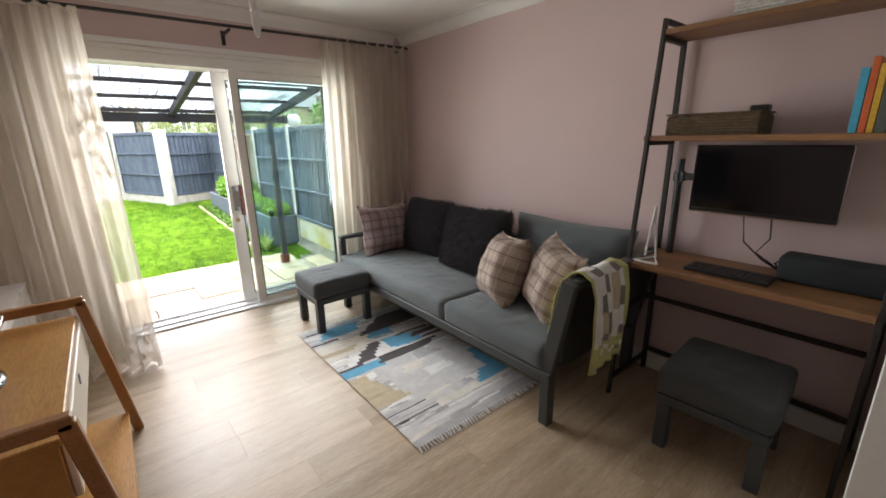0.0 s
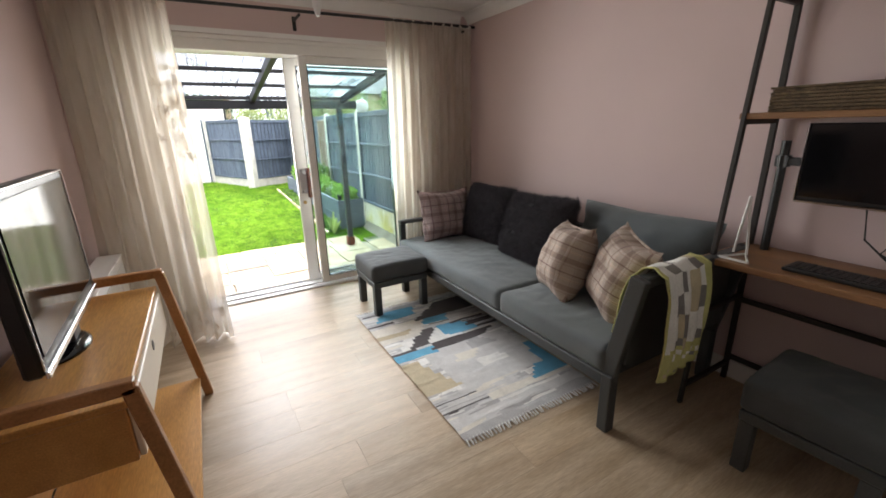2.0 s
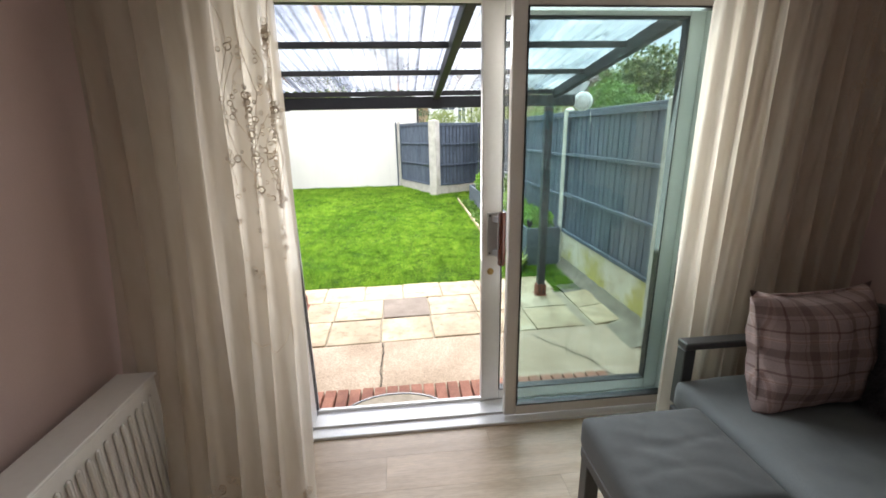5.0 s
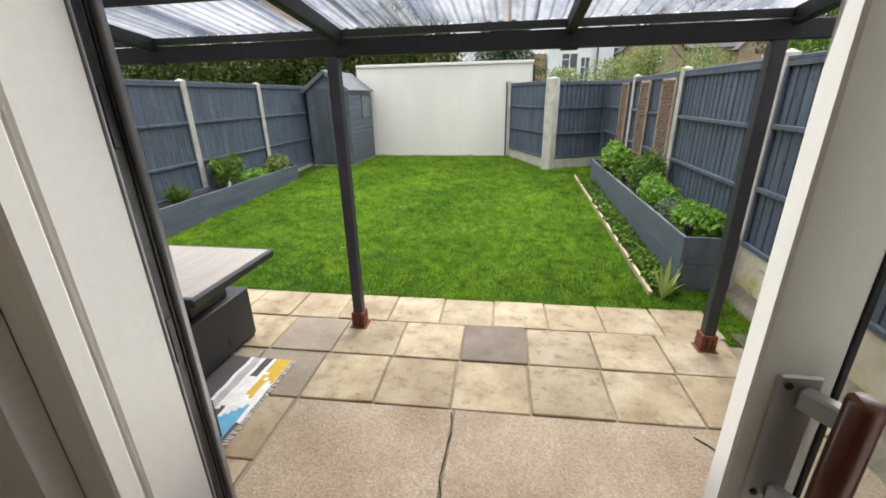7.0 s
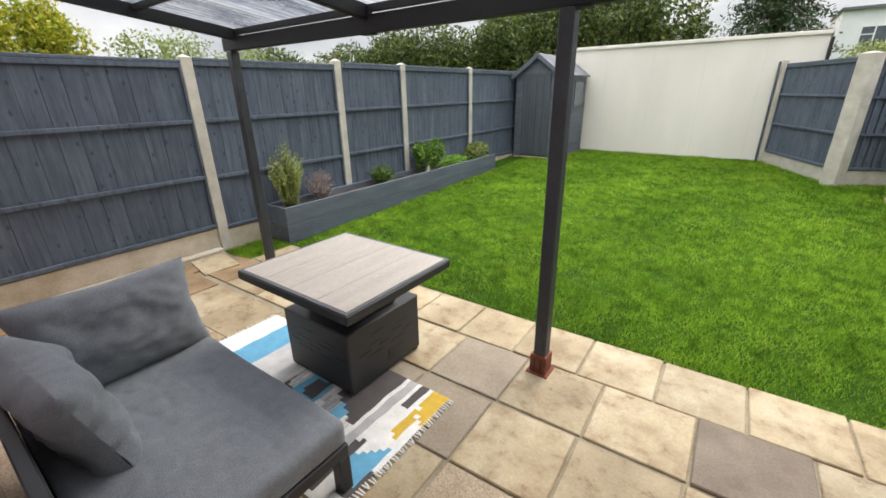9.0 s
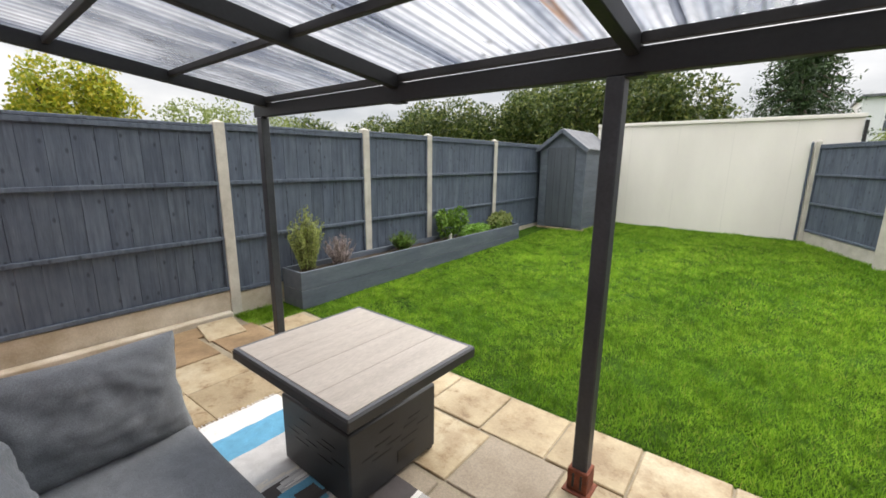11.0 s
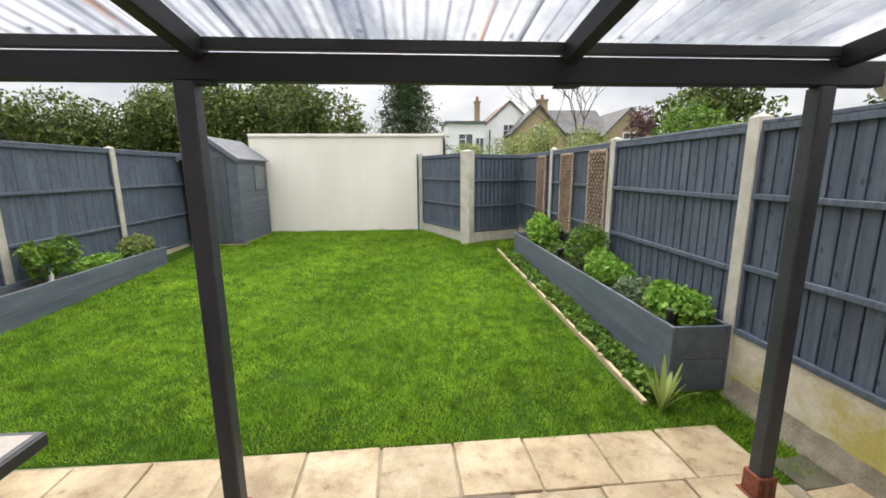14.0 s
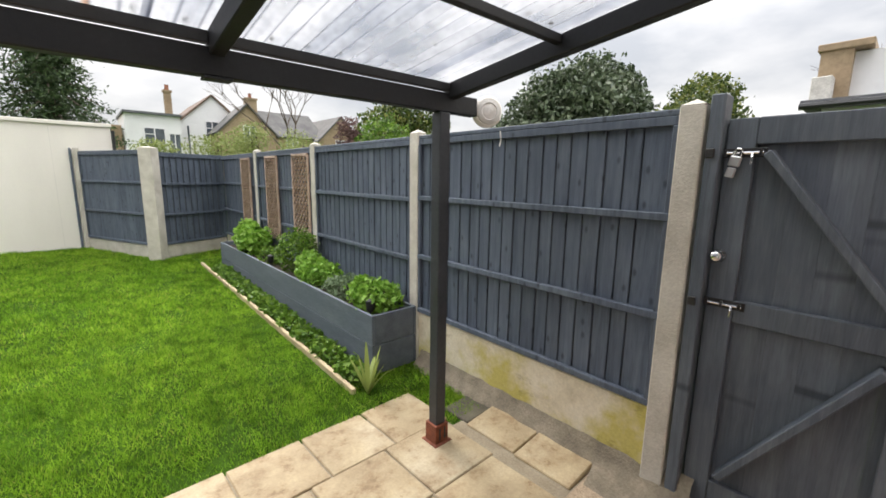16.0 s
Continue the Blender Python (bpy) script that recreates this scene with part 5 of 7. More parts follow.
box(tx1 - 0.024, tx1 - 0.006, ty0 + 0.025, ty1 - 0.025, 0.7625, 0.766, 0, bm)
part("top_border", bm, M["felt"], tb, "grey border strip of the top")

# ---- kilim rugs ----
KILIM = ["k_cream", "k_grey", "k_lt", "k_dark", "k_blue", "k_sand", "k_yellow", "k_white"]


def kilim(name, label, w, d, at, rz, blocks, seed, nx=60):
    """Flat-woven rug, w along x, d along y: thin uneven stripes with stepped colour blocks (v from, v to, u from and to at the start, u from and to at the end, colour)."""
    rnd = random.Random(seed)
    rug = thing(name, label, "rug", at, rz)
    ny = int(nx * d / w * 1.5)
    bm = bmesh.new()

    def lift(i, j):
        return 0.009 + 0.005 * max(0, noise.noise(Vector((i * 0.16, j * 0.10, seed + 3)))) + 0.004 * max(0, noise.noise(Vector((i * 0.05, j * 0.24, seed + 5))))

    g = [[bm.verts.new((w * (i / nx - 0.5) + 0.004 * noise.noise(Vector((0, j * 0.15, seed))), d * (j / ny - 0.5) + 0.008 * noise.noise(Vector((i * 0.12, j * 0.1, seed))), lift(i, j))) for i in range(nx + 1)] for j in range(ny + 1)]
    for j in range(ny):
        vq = (j // 3 * 3 + 1.5) / ny
        row = rnd.random()
        for i in range(nx):
            u = (i // 2 * 2 + 1) / nx
            stripe = noise.noise(Vector((u * 1.6, j * 0.23, seed))) + 0.25 * noise.noise(Vector((u * 5, j * 0.9, seed)))
            key = "k_cream" if stripe > 0.22 else "k_lt" if stripe > -0.10 else "k_grey" if stripe > -0.30 else "k_white"
            if row < 0.06 and noise.noise(Vector((u * 2.5, j * 3.1, seed))) > 0.05:
                key = "k_dark"
            for v0, v1, a0, a1, b0, b1, col in blocks:
                if v0 <= vq < v1:
                    q = (vq - v0) / (v1 - v0)
                    if a0 + (b0 - a0) * q <= u < a1 + (b1 - a1) * q:
                        key = col
            f = bm.faces.new((g[j][i], g[j][i + 1], g[j + 1][i + 1], g[j + 1][i]))
            f.material_index = KILIM.index(key)
    part("weave", bm, [M[k] for k in KILIM], rug)
    part("backing", box(-w / 2 + 0.006, w / 2 - 0.006, -d / 2 + 0.008, d / 2 - 0.008, 0.0, 0.006), M["k_cream"], rug)
    for sgn in (-1, 1):
        bm = bmesh.new()
        for k in range(46):
            x = -w / 2 + w * (k + 0.5) / 46
            e = rnd.uniform(-0.012, 0.012)
            tube([(x, sgn * (d / 2 - 0.01), 0.008), (x + e * 0.5, sgn * (d / 2 + 0.014), 0.006), (x + e, sgn * (d / 2 + 0.030), 0.004)], [0.004, 0.0045, 0.003], 5, bm)
        part("fringe", bm, M["k_white"], rug, "white knotted fringe")
    return rug


kilim("patio_rug", "black, white, blue and yellow flat-woven rug under the patio table", 0.86, 1.70, (-1.78, 4.98, PZ), 90, [
    (0, 0.144, 0, 1, 0, 1, "k_white"), (0, 0.0432, 0.06, 0.34, 0.10, 0.20, "k_dark"), (0.0144, 0.0936, 0.16, 0.50, 0.22, 0.34, "k_blue"), (0, 0.072, 0.66, 1.0, 0.86, 1.0, "k_yellow"),
    (0.036, 0.072, 0.52, 0.70, 0.58, 0.86, "k_yellow"), (0.0864, 0.115, 0.78, 1.0, 0.78, 0.98, "k_dark"), (0.0936, 0.13, 0.0, 0.48, 0.1, 0.40, "k_dark"), (0.13, 0.166, 0, 1, 0, 1, "k_grey"), (0.166, 0.194, 0, 1, 0, 1, "k_white"),
    (0.194, 0.346, 0.46, 1.0, 0.62, 1.0, "k_dark"), (0.216, 0.317, 0.0, 0.38, 0.0, 0.46, "k_grey"), (0.245, 0.288, 0.30, 0.52, 0.40, 0.58, "k_blue"), (0.331, 0.371, 0.1, 0.5, 0.2, 0.5, "k_white"),
    (0.371, 0.497, 0.30, 0.62, 0.38, 0.72, "k_blue"), (0.396, 0.459, 0.46, 0.66, 0.5, 0.62, "k_dark"), (0.471, 0.547, 0.1, 0.42, 0.3, 0.5, "k_dark"), (0.572, 0.824, 0, 1, 0, 1, "k_lt"), (0.748, 0.887, 0.1, 0.8, 0.4, 1.0, "k_blue"), (0.887, 1, 0, 1, 0, 1, "k_white")], 4)

# ---- outdoor corner seat ----
os_ = thing("outdoor_sofa", "dark grey aluminium garden sofa with thick blue-grey cushions", "sofa", (-1.63, 4.31, PZ))
part("frame_rail", box(-0.66, 0.66, -0.42, 0.40, 0.20, 0.26, 0.006), M["table_dark"], os_)
for x in (-0.63, 0.63):
    for y in (-0.39, 0.37):
        part("leg", box(x - 0.03, x + 0.03, y - 0.03, y + 0.03, 0, 0.20, 0.005), M["table_dark"], os_)
part("seat_cushion", slab_cushion(1.30, 0.82, 0.13, 3, n=56), M["ofab"], os_, "", True).matrix_basis = pose(0.01, -0.005, 0.255)
part("back_frame", box(-0.72, -0.67, -0.42, 0.40, 0.2, 0.62, 0.006), M["table_dark"], os_)
part("back_frame", box(-0.66, 0.62, -0.47, -0.425, 0.2, 0.62, 0.006), M["table_dark"], os_)
part("back_cushion", cushion(0.74, 0.50, 0.24, 5, 34, wrinkle=0.020), M["ofab"], os_, "", True).matrix_basis = pose(-0.55, 0.03, 0.60, -13, 0, 90)
part("back_cushion", cushion(0.74, 0.48, 0.22, 6, 34, wrinkle=0.024), M["ofab"], os_, "", True).matrix_basis = pose(-0.15, -0.29, 0.57, 16, 0, 4)

# ---- planters ----
def planter(name, label, x0, x1, y0, y1, zb, ht, rows=2):
    t = thing(name, label, "planter", (0, 0, 0), group="raised planters")
    bh = ht / rows
    for k in range(rows):
        a, b = zb + k * bh, zb + (k + 1) * bh - 0.006
        for nm, args in (("side_board", (x0, x0 + 0.028, y0, y1)), ("side_board", (x1 - 0.028, x1, y0, y1)), ("end_board", (x0 + 0.03, x1 - 0.03, y0, y0 + 0.028)), ("end_board", (x0 + 0.03, x1 - 0.03, y1 - 0.028, y1))):
            part(nm, box(*args, a, b, 0.004), M["plank_paint"], t)
    vs, fs = [], []
    n = 40
    for j in range(n + 1):
        for i in range(7):
            x, y = x0 + 0.028 + (x1 - x0 - 0.056) * i / 6, y0 + 0.028 + (y1 - y0 - 0.056) * j / n
            vs.append((x, y, zb + ht - 0.075 + 0.02 * noise.noise(Vector((x * 6, y * 6, 1)))))
    for j in range(n):
        for i in range(6):
            k = j * 7 + i
            fs.append((k, k + 1, k + 8, k + 7))
    from_arrays("soil", vs, fs, M["soil"], t, True)
    return t


planter("planter", "long raised bed of slate-grey painted boards full of herbs", 2.14, 2.60, 6.95, 11.75, -0.36, 0.53)
planter("planter", "long slate-grey board planter with a few shrubs by the fence", -4.44, -4.05, 6.52, 11.55, -0.38, 0.44)
solid("bed_soil", box(1.92, 2.135, 6.95, 11.7, -0.4, lawn_z(8) - 0.012), M["soil"], "strip of soil in front of the planter", "soil", "structure")
random.seed(21)
ed = thing("lawn_edging", "pale timber edging along the lawn", "edging", kind="structure")
for k in range(6):
    y = 6.80 + k * 0.865
    part("edging_board", bar((1.885 + random.uniform(-0.006, 0.006), y, lawn_z(y) + 0.012), (1.885 + random.uniform(-0.006, 0.006), y + 0.855, lawn_z(y + 0.85) + 0.012), 0.035, 0.065, 0.005), M["timber"], ed)

ZR, ZL = 0.10, -0.01
bush("lemon_balm", "bright green leafy herb in the raised planter", "herb", (2.36, 7.22, ZR), [(0, 0, 0.13, 0.20, 0.22, 0.15), (-0.06, 0.12, 0.16, 0.14, 0.16, 0.14)], 1500, 0.05, M["leaf_bright"], 1, aspect=0.75, group="planter herbs")
bush("sage", "grey-green mounded sage in the raised planter", "herb", (2.35, 7.80, ZR), [(0, 0, 0.08, 0.20, 0.26, 0.14)], 1500, 0.04, M["leaf_sage"], 2, group="planter herbs")
bush("herb", "bright green leafy herb in the raised planter", "herb", (2.36, 8.45, ZR), [(0, 0, 0.12, 0.2, 0.33, 0.15), (0, 0.2, 0.2, 0.14, 0.16, 0.14)], 2000, 0.05, M["leaf_bright"], 3, aspect=0.7, group="planter herbs")
bush("herb", "twiggy green shrub in the raised planter", "shrub", (2.38, 9.15, ZR), [(0, 0, 0.26, 0.2, 0.36, 0.26), (0.05, -0.15, 0.36, 0.14, 0.2, 0.2)], 2000, 0.045, M["leaf_green"], 4, group="planter herbs")
bush("rounded_shrub", "small rounded dark green shrub in the raised planter", "shrub", (2.30, 9.85, ZR), [(0, 0, 0.08, 0.16, 0.2, 0.13)], 700, 0.04, M["leaf_green"], 6, group="planter herbs")
bush("leafy_plant", "tall bright green leafy plant in the raised planter", "plant", (2.36, 10.75, ZR), [(0, 0, 0.2, 0.23, 0.42, 0.24), (0, 0.2, 0.3, 0.18, 0.2, 0.18)], 2200, 0.07, M["leaf_bright"], 5, aspect=0.7, group="planter herbs")
for k in range(10):
    y = 7.05 + 0.46 * k
    bush("ground_cover", "low green strawberry plants along the planter", "plant", (2.03, y, lawn_z(y) - 0.01), [(-0.02, 0, 0.06, 0.13, 0.26, 0.075)], 460, 0.05, M["leaf_green"], 30 + k, aspect=0.8, group="ground cover", stems=4)
# broad strap leaves at the corner of the bed
rng2 = np.random.default_rng(77)
iris = thing("strap_leaf_plant", "clump of broad pale green strap leaves beside the planter", "plant", (1.97, 6.74, lawn_z(6.8) - 0.01))
for k in range(9):
    a, L, out = rng2.uniform(0, 6.283), rng2.uniform(0.30, 0.50), rng2.uniform(0.12, 0.9)
    bm = bmesh.new()
    prev = None
    for s in range(7):
        q = s / 6
        r, z = L * out * q, L * (q - 0.6 * out * q * q)
        c = Vector((r * math.cos(a), r * math.sin(a), max(0.005, z)))
        side = Vector((-math.sin(a), math.cos(a), 0)) * 0.02 * math.sin(3.0 * (0.12 + 0.88 * q))
        row = (bm.verts.new(c - side), bm.verts.new(c + Vector((0, 0, -0.004))), bm.verts.new(c + side))
        if prev:
            bm.faces.new((prev[0], prev[1], row[1], row[0]))
            bm.faces.new((prev[1], prev[2], row[2], row[1]))
        prev = row
    part("leaf", bm, M["leaf_iris"], iris, "", True)
wispy("rosemary", "upright olive-green rosemary in the planter", (-4.24, 6.74, ZL), 80, 0.82, 0.17, 0.036, M["leaf_rosemary"], 7, per=80)
wispy("lavender", "dry grey-pink lavender in the planter", (-4.25, 7.22, ZL), 90, 0.44, 0.19, 0.022, M["leaf_straw"], 8, per=44)
wispy("chives", "spiky dark green herb clump in the planter", (-4.25, 8.35, ZL), 120, 0.32, 0.20, 0.034, M["leaf_green"], 9, per=30)
bush("rose_bush", "leafy green shrub with pale buds in the planter", "shrub", (-4.25, 9.55, ZL), [(0, -0.1, 0.24, 0.18, 0.24, 0.2), (0.03, 0.15, 0.36, 0.16, 0.22, 0.18), (-0.03, -0.25, 0.40, 0.10, 0.14, 0.12)], 1100, 0.06, M["leaf_green"], 10, aspect=0.6)
bush("herb_row", "low bright green herbs in the planter", "herb", (-4.25, 10.2, ZL), [(0, 0, 0.08, 0.15, 0.45, 0.11)], 1300, 0.05, M["leaf_bright"], 11)
bush("variegated_shrub", "cream and green variegated shrub in the planter", "shrub", (-4.25, 11.1, ZL), [(0, 0, 0.15, 0.17, 0.36, 0.19)], 1000, 0.06, M["leaf_pale"], 12, aspect=0.6)
bush("variegated_greens", "green undergrowth in the planter", "shrub", (-4.22, 11.0, ZL), [(0, 0, 0.09, 0.14, 0.3, 0.1)], 300, 0.05, M["leaf_green"], 13, aspect=0.6)
orn = solid("stone_ornament", lathe([(0.05, 0), (0.045, 0.03), (0.02, 0.07), (0.03, 0.11), (0.012, 0.15), (0.003, 0.17)], 12), M["pale_stone"], "small pale stone ornament in the planter", "ornament", smooth=True)
orn.matrix_basis = pose(-4.13, 9.35, ZL)
for (x, y, z) in ((2.22, 7.1, ZR), (2.52, 7.35, ZR), (2.24, 9.6, ZR)):
    sl = thing("solar_light", "small black solar stake light in the planter", "solar light", (x, y, z - 0.03), group="solar lights")
    part("stake", tube([(0, 0, 0), (0, 0, 0.1)], 0.006, 6), M["black"], sl)
    part("lamp_head", lathe([(0.02, 0.08), (0.035, 0.10), (0.04, 0.17), (0.045, 0.175), (0.02, 0.19)], 12), M["terracotta_dark"], sl, "", True)

# ---- trellises ----
for y0, y1 in ((11.45, 11.9), (10.2, 10.66), (9.13, 9.62)):
    y0, y1 = 4.2 + (y0 - 4.2) * 1.0, 4.2 + (y1 - 4.2) * 1.0
    t = thing("trellis", "narrow brown wooden lattice trellis fixed to the fence", "trellis", (RX - 0.06, 0, 0), group="trellises")
    z0, z1 = 0.35, 1.53
    for y in (y0, y1):
        part("upright", box(-0.012, 0.012, y - 0.016, y + 0.016, z0, z1, 0.003), M["trellis"], t)
    part("top_bar", box(-0.012, 0.012, y0, y1, z1, z1 + 0.03, 0.003), M["trellis"], t)
    W, H, n = y1 - y0, z1 - z0, 9
    for sgn in (-1, 1):
        for k in range(19):
            zc = z0 - 0.5 + k * 0.096
            a, b = [y0, zc], [y1, zc + W]
            if b[1] > z1:
                a_t = (z1 - zc) / W
                b = [y0 + W * a_t, z1]
            if a[1] < z0:
                a_t = (z0 - zc) / W
                a = [y0 + W * a_t, z0]
            if b[0] - a[0] < 0.03:
                continue
            if sgn < 0:
                a[0], b[0] = y0 + y1 - a[0], y0 + y1 - b[0]
            part("lath", bar((0.004 * sgn, a[0], a[1]), (0.004 * sgn, b[0], b[1]), 0.007, 0.022, 0, up=(1, 0, 0)), M["trellis"], t)

# ---- shed ----
sx0, sx1, sy0, sy1, sz, se, sa = -4.41, -3.33, 13.05, 14.75, -0.18, 1.60, 2.0
shed = thing("shed", "small slate-grey painted shiplap garden shed with felt apex roof", "shed", (0, 0, 0))
part("base", box(sx0 + 0.01, sx1 + 0.03, sy0 - 0.03, sy1, sz - 0.12, sz, 0.008), M["slab"], shed)
part("body", box(sx0 + 0.02, sx1 - 0.02, sy0 + 0.02, sy1 - 0.02, sz, se - 0.01), M["anth"], shed)
nb = 15
for k in range(nb):
    z0 = sz + (se - sz) * k / nb
    z1 = z0 + (se - sz) / nb - 0.006
    part("side_board", bar((sx1 - 0.008, sy0 + 0.02, (z0 + z1) / 2), (sx1 - 0.008, sy1 - 0.02, (z0 + z1) / 2), 0.022, z1 - z0, 0.003), M["plank_paint"], shed)
    for a, b in ((sx0 + 0.02, sx0 + 0.20), (sx1 - 0.22, sx1 - 0.02)):
        part("front_board", box(a, b, sy0 - 0.004, sy0 + 0.02, z0, z1, 0.003), M["plank_paint"], shed)
xm = (sx0 + sx1) / 2
bm = bmesh.new()
vs = [bm.verts.new(p) for p in ((sx0, sy0 - 0.002, se - 0.01), (sx1, sy0 - 0.002, se - 0.01), (xm, sy0 - 0.002, sa - 0.03), (sx0, sy1, se - 0.01), (sx1, sy1, se - 0.01), (xm, sy1, sa - 0.03))]
for f in ((0, 1, 2), (5, 4, 3), (0, 3, 4, 1), (1, 4, 5, 2), (2, 5, 3, 0)):
    bm.faces.new([vs[i] for i in f])
part("gable", bm, M["plank_paint"], shed)
dr = part("door", box(sx0 + 0.21, sx1 - 0.23, sy0 - 0.008, sy0 + 0.015, sz + 0.03, se + 0.02, 0.004), M["anth"], shed, "plain vertical-boarded shed door")
for k in range(1, 4):
    x = sx0 + 0.21 + (sx1 - sx0 - 0.44) * k / 4
    part("door_joint", box(x - 0.004, x + 0.004, sy0 - 0.0095, sy0 - 0.0085, sz + 0.05, se), M["black"], dr)
for sgn in (-1, 1):
    e = sx0 - 0.06 if sgn < 0 else sx1 + 0.06
    ez = se - 0.045
    bm = bmesh.new()
    q = [(xm, sy0 - 0.07, sa), (e, sy0 - 0.07, ez), (e, sy1 + 0.04, ez), (xm, sy1 + 0.04, sa)]
    lo = [bm.verts.new(p) for p in q]
    hi = [bm.verts.new((p[0], p[1], p[2] + 0.03)) for p in q]
    bm.faces.new(lo)
    bm.faces.new(hi[::-1])
    for k in range(4):
        bm.faces.new((lo[k], hi[k], hi[(k + 1) % 4], lo[(k + 1) % 4]))
    bmesh.ops.recalc_face_normals(bm, faces=bm.faces)
    part("roof", bm, M["felt"], shed, "grey felt roof slope")
    part("bargeboard", bar((xm, sy0 - 0.085, sa - 0.015), (e, sy0 - 0.085, ez - 0.015), 0.02, 0.085, 0.003), M["plank_paint"], shed)
w = part("window", box(sx1 + 0.003, sx1 + 0.012, 13.95, 14.55, 0.92, 1.42, 0.002), M["win_dark"], shed, "small shed window")
for ya in (13.91, 14.55):
    part("window_frame", box(sx1 + 0.004, sx1 + 0.02, ya, ya + 0.04, 0.88, 1.46, 0.003), M["plank_paint"], w)
part("corner_trim", box(sx1 - 0.03, sx1 + 0.008, sy0 - 0.012, sy0 + 0.025, sz, se - 0.02, 0.004), M["plank_paint"], shed)
# ---- beyond the fences ----
def tree(name, label, x, y, h, w, material, seed, n=5000, size=0.16, z0=-0.5, low=0.25, group="garden trees", depth=None):
    rnd = random.Random(seed)
    blobs = []
    for k in range(11):
        a, q = rnd.uniform(0, 6.283), rnd.uniform(low, 0.88)
        r = w * 0.5 * (1.05 - 0.55 * q) * rnd.uniform(0.3, 0.75)
        s = w * rnd.uniform(0.20, 0.34)
        blobs.append((r * math.cos(a), r * math.sin(a) * (depth or 0.8), h * q, s, s * (depth or 0.9), s * rnd.uniform(0.7, 1.0)))
    return bush(name, label, "tree", (x, y, z0), blobs, n, size, material, seed, trunk=0.05 + 0.02 * h, group=group)


k = 0
for x, y, h, w, mt in ((-17.0, 15.5, 3.1, 3.8, "leaf_hedge"), (-14.5, 17.0, 3.6, 4.0, "leaf_hedge"), (-12.0, 17.4, 4.0, 4.0, "leaf_hedge"), (-9.8, 18.2, 4.1, 4.0, "leaf_hedge"), (-7.6, 18.4, 4.4, 3.8, "leaf_hedge"), (-5.6, 18.0, 4.4, 3.7, "leaf_hedge"), (-3.8, 18.3, 4.3, 3.6, "leaf_hedge"), (-2.3, 18.2, 3.9, 3.0, "leaf_hedge"), (-8.6, 20.6, 4.7, 4.2, "leaf_hedge"), (-5.0, 20.8, 4.9, 4.2, "leaf_hedge"), (-13.4, 20.0, 4.0, 4.2, "leaf_hedge")):
    tree("tree", "dense green broadleaf tree behind the garden wall", x, y, h, w, M[mt], 100 + k, 19000, 0.12)
    k += 1
# conifer with drooping layers
con = thing("conifer", "dark green conifer with drooping layered boughs", "tree", (0.1, 20.5, -0.5))
part("trunk", tube([(0, 0, 0), (0, 0, 3), (0.05, 0, 5.7)], [0.16, 0.11, 0.03], 8), M["bark"], con)
rng = np.random.default_rng(55)
pts, limb = [], bmesh.new()
for j in range(60):
    z = 1.6 + 3.9 * (j / 60) ** 0.9
    a, r = j * 2.4, (2.3 - 1.9 * (z - 1.6) / 4.2) * rng.uniform(0.7, 1.1)
    tip = (r * math.cos(a), r * math.sin(a), z - 0.25 * r)
    tube([(0, 0, z), (tip[0] * 0.5, tip[1] * 0.5, z + 0.05), tip], [0.03, 0.02, 0.008], 5, limb)
    q = rng.uniform(0.1, 1.0, 300)[:, None]
    c = np.array([[0, 0, z]]) * (1 - q) + np.array([tip]) * q
    pts.append(c + rng.normal(size=(300, 3)) * np.array([0.16, 0.16, 0.09]) - np.array([[0, 0, 0.12]]) * rng.uniform(0, 1, (300, 1)))
tagged(part("limb", limb, M["bark"], con), kind="stuff")
fast_mesh("crown", leaf_quads(np.concatenate(pts), 0.14, rng, aspect=0.28), 4, M["leaf_dark"], con)
# right-hand neighbours' evergreens
tree("tree", "dark evergreen tree beyond the side fence", 7.3, 8.5, 3.9, 2.9, M["leaf_holly"], 131, 60000, 0.085)
tree("tree", "broad dark evergreen beyond the side fence", 7.0, 7.9, 3.6, 2.3, M["leaf_holly"], 132, 50000, 0.085)
tree("tree", "rounded green shrub beyond the side fence", 9.4, 7.0, 4.0, 2.5, M["leaf_hedge"], 133, 40000, 0.085)
tree("tree", "bright green tree beyond the side fence", 6.3, 12.5, 3.25, 1.9, M["leaf_green"], 134, 14000, 0.08)
tree("tree", "green tree beyond the side fence", 8.5, 15.5, 4.4, 3.4, M["leaf_hedge"], 136, 8000, 0.16)
tree("tree", "plum-brown leaved tree beyond the side fence", 9.9, 21.0, 4.5, 1.8, M["leaf_plum"], 135, 7000, 0.10)
# pale spring shrubs in front of the houses
for j, (x, y, h, w) in enumerate(((2.2, 19.0, 2.9, 1.6), (4.0, 19.5, 3.1, 2.4), (5.4, 20.0, 3.7, 1.9), (6.8, 20.5, 3.5, 2.0), (8.4, 23.0, 3.7, 2.6))):
    tree("shrub", "pale yellow-green spring shrub behind the fence", x, y, h, w, M["leaf_pale"], 150 + j, 5200, 0.085, group="shrubs")
# left-hand trees
tree("tree", "yellow-gold young tree beyond the long fence", -10.4, 5.5, 3.7, 1.4, M["leaf_gold"], 160, 7000, 0.08, low=0.5)
tree("tree", "yellow-green young tree beyond the long fence", -10.6, 6.4, 3.8, 1.4, M["leaf_gold"], 161, 7000, 0.08, low=0.5)
for j, (x, y, h, w) in enumerate(((-10.5, 7.8, 3.2, 1.7), (-11.0, 9.0, 3.2, 1.9), (-11.5, 10.6, 3.2, 2.0))):
    tree("shrub", "pale twiggy hedge beyond the long fence", x, y, h, w, M["leaf_pale"], 170 + j, 4200, 0.075, group="shrubs")


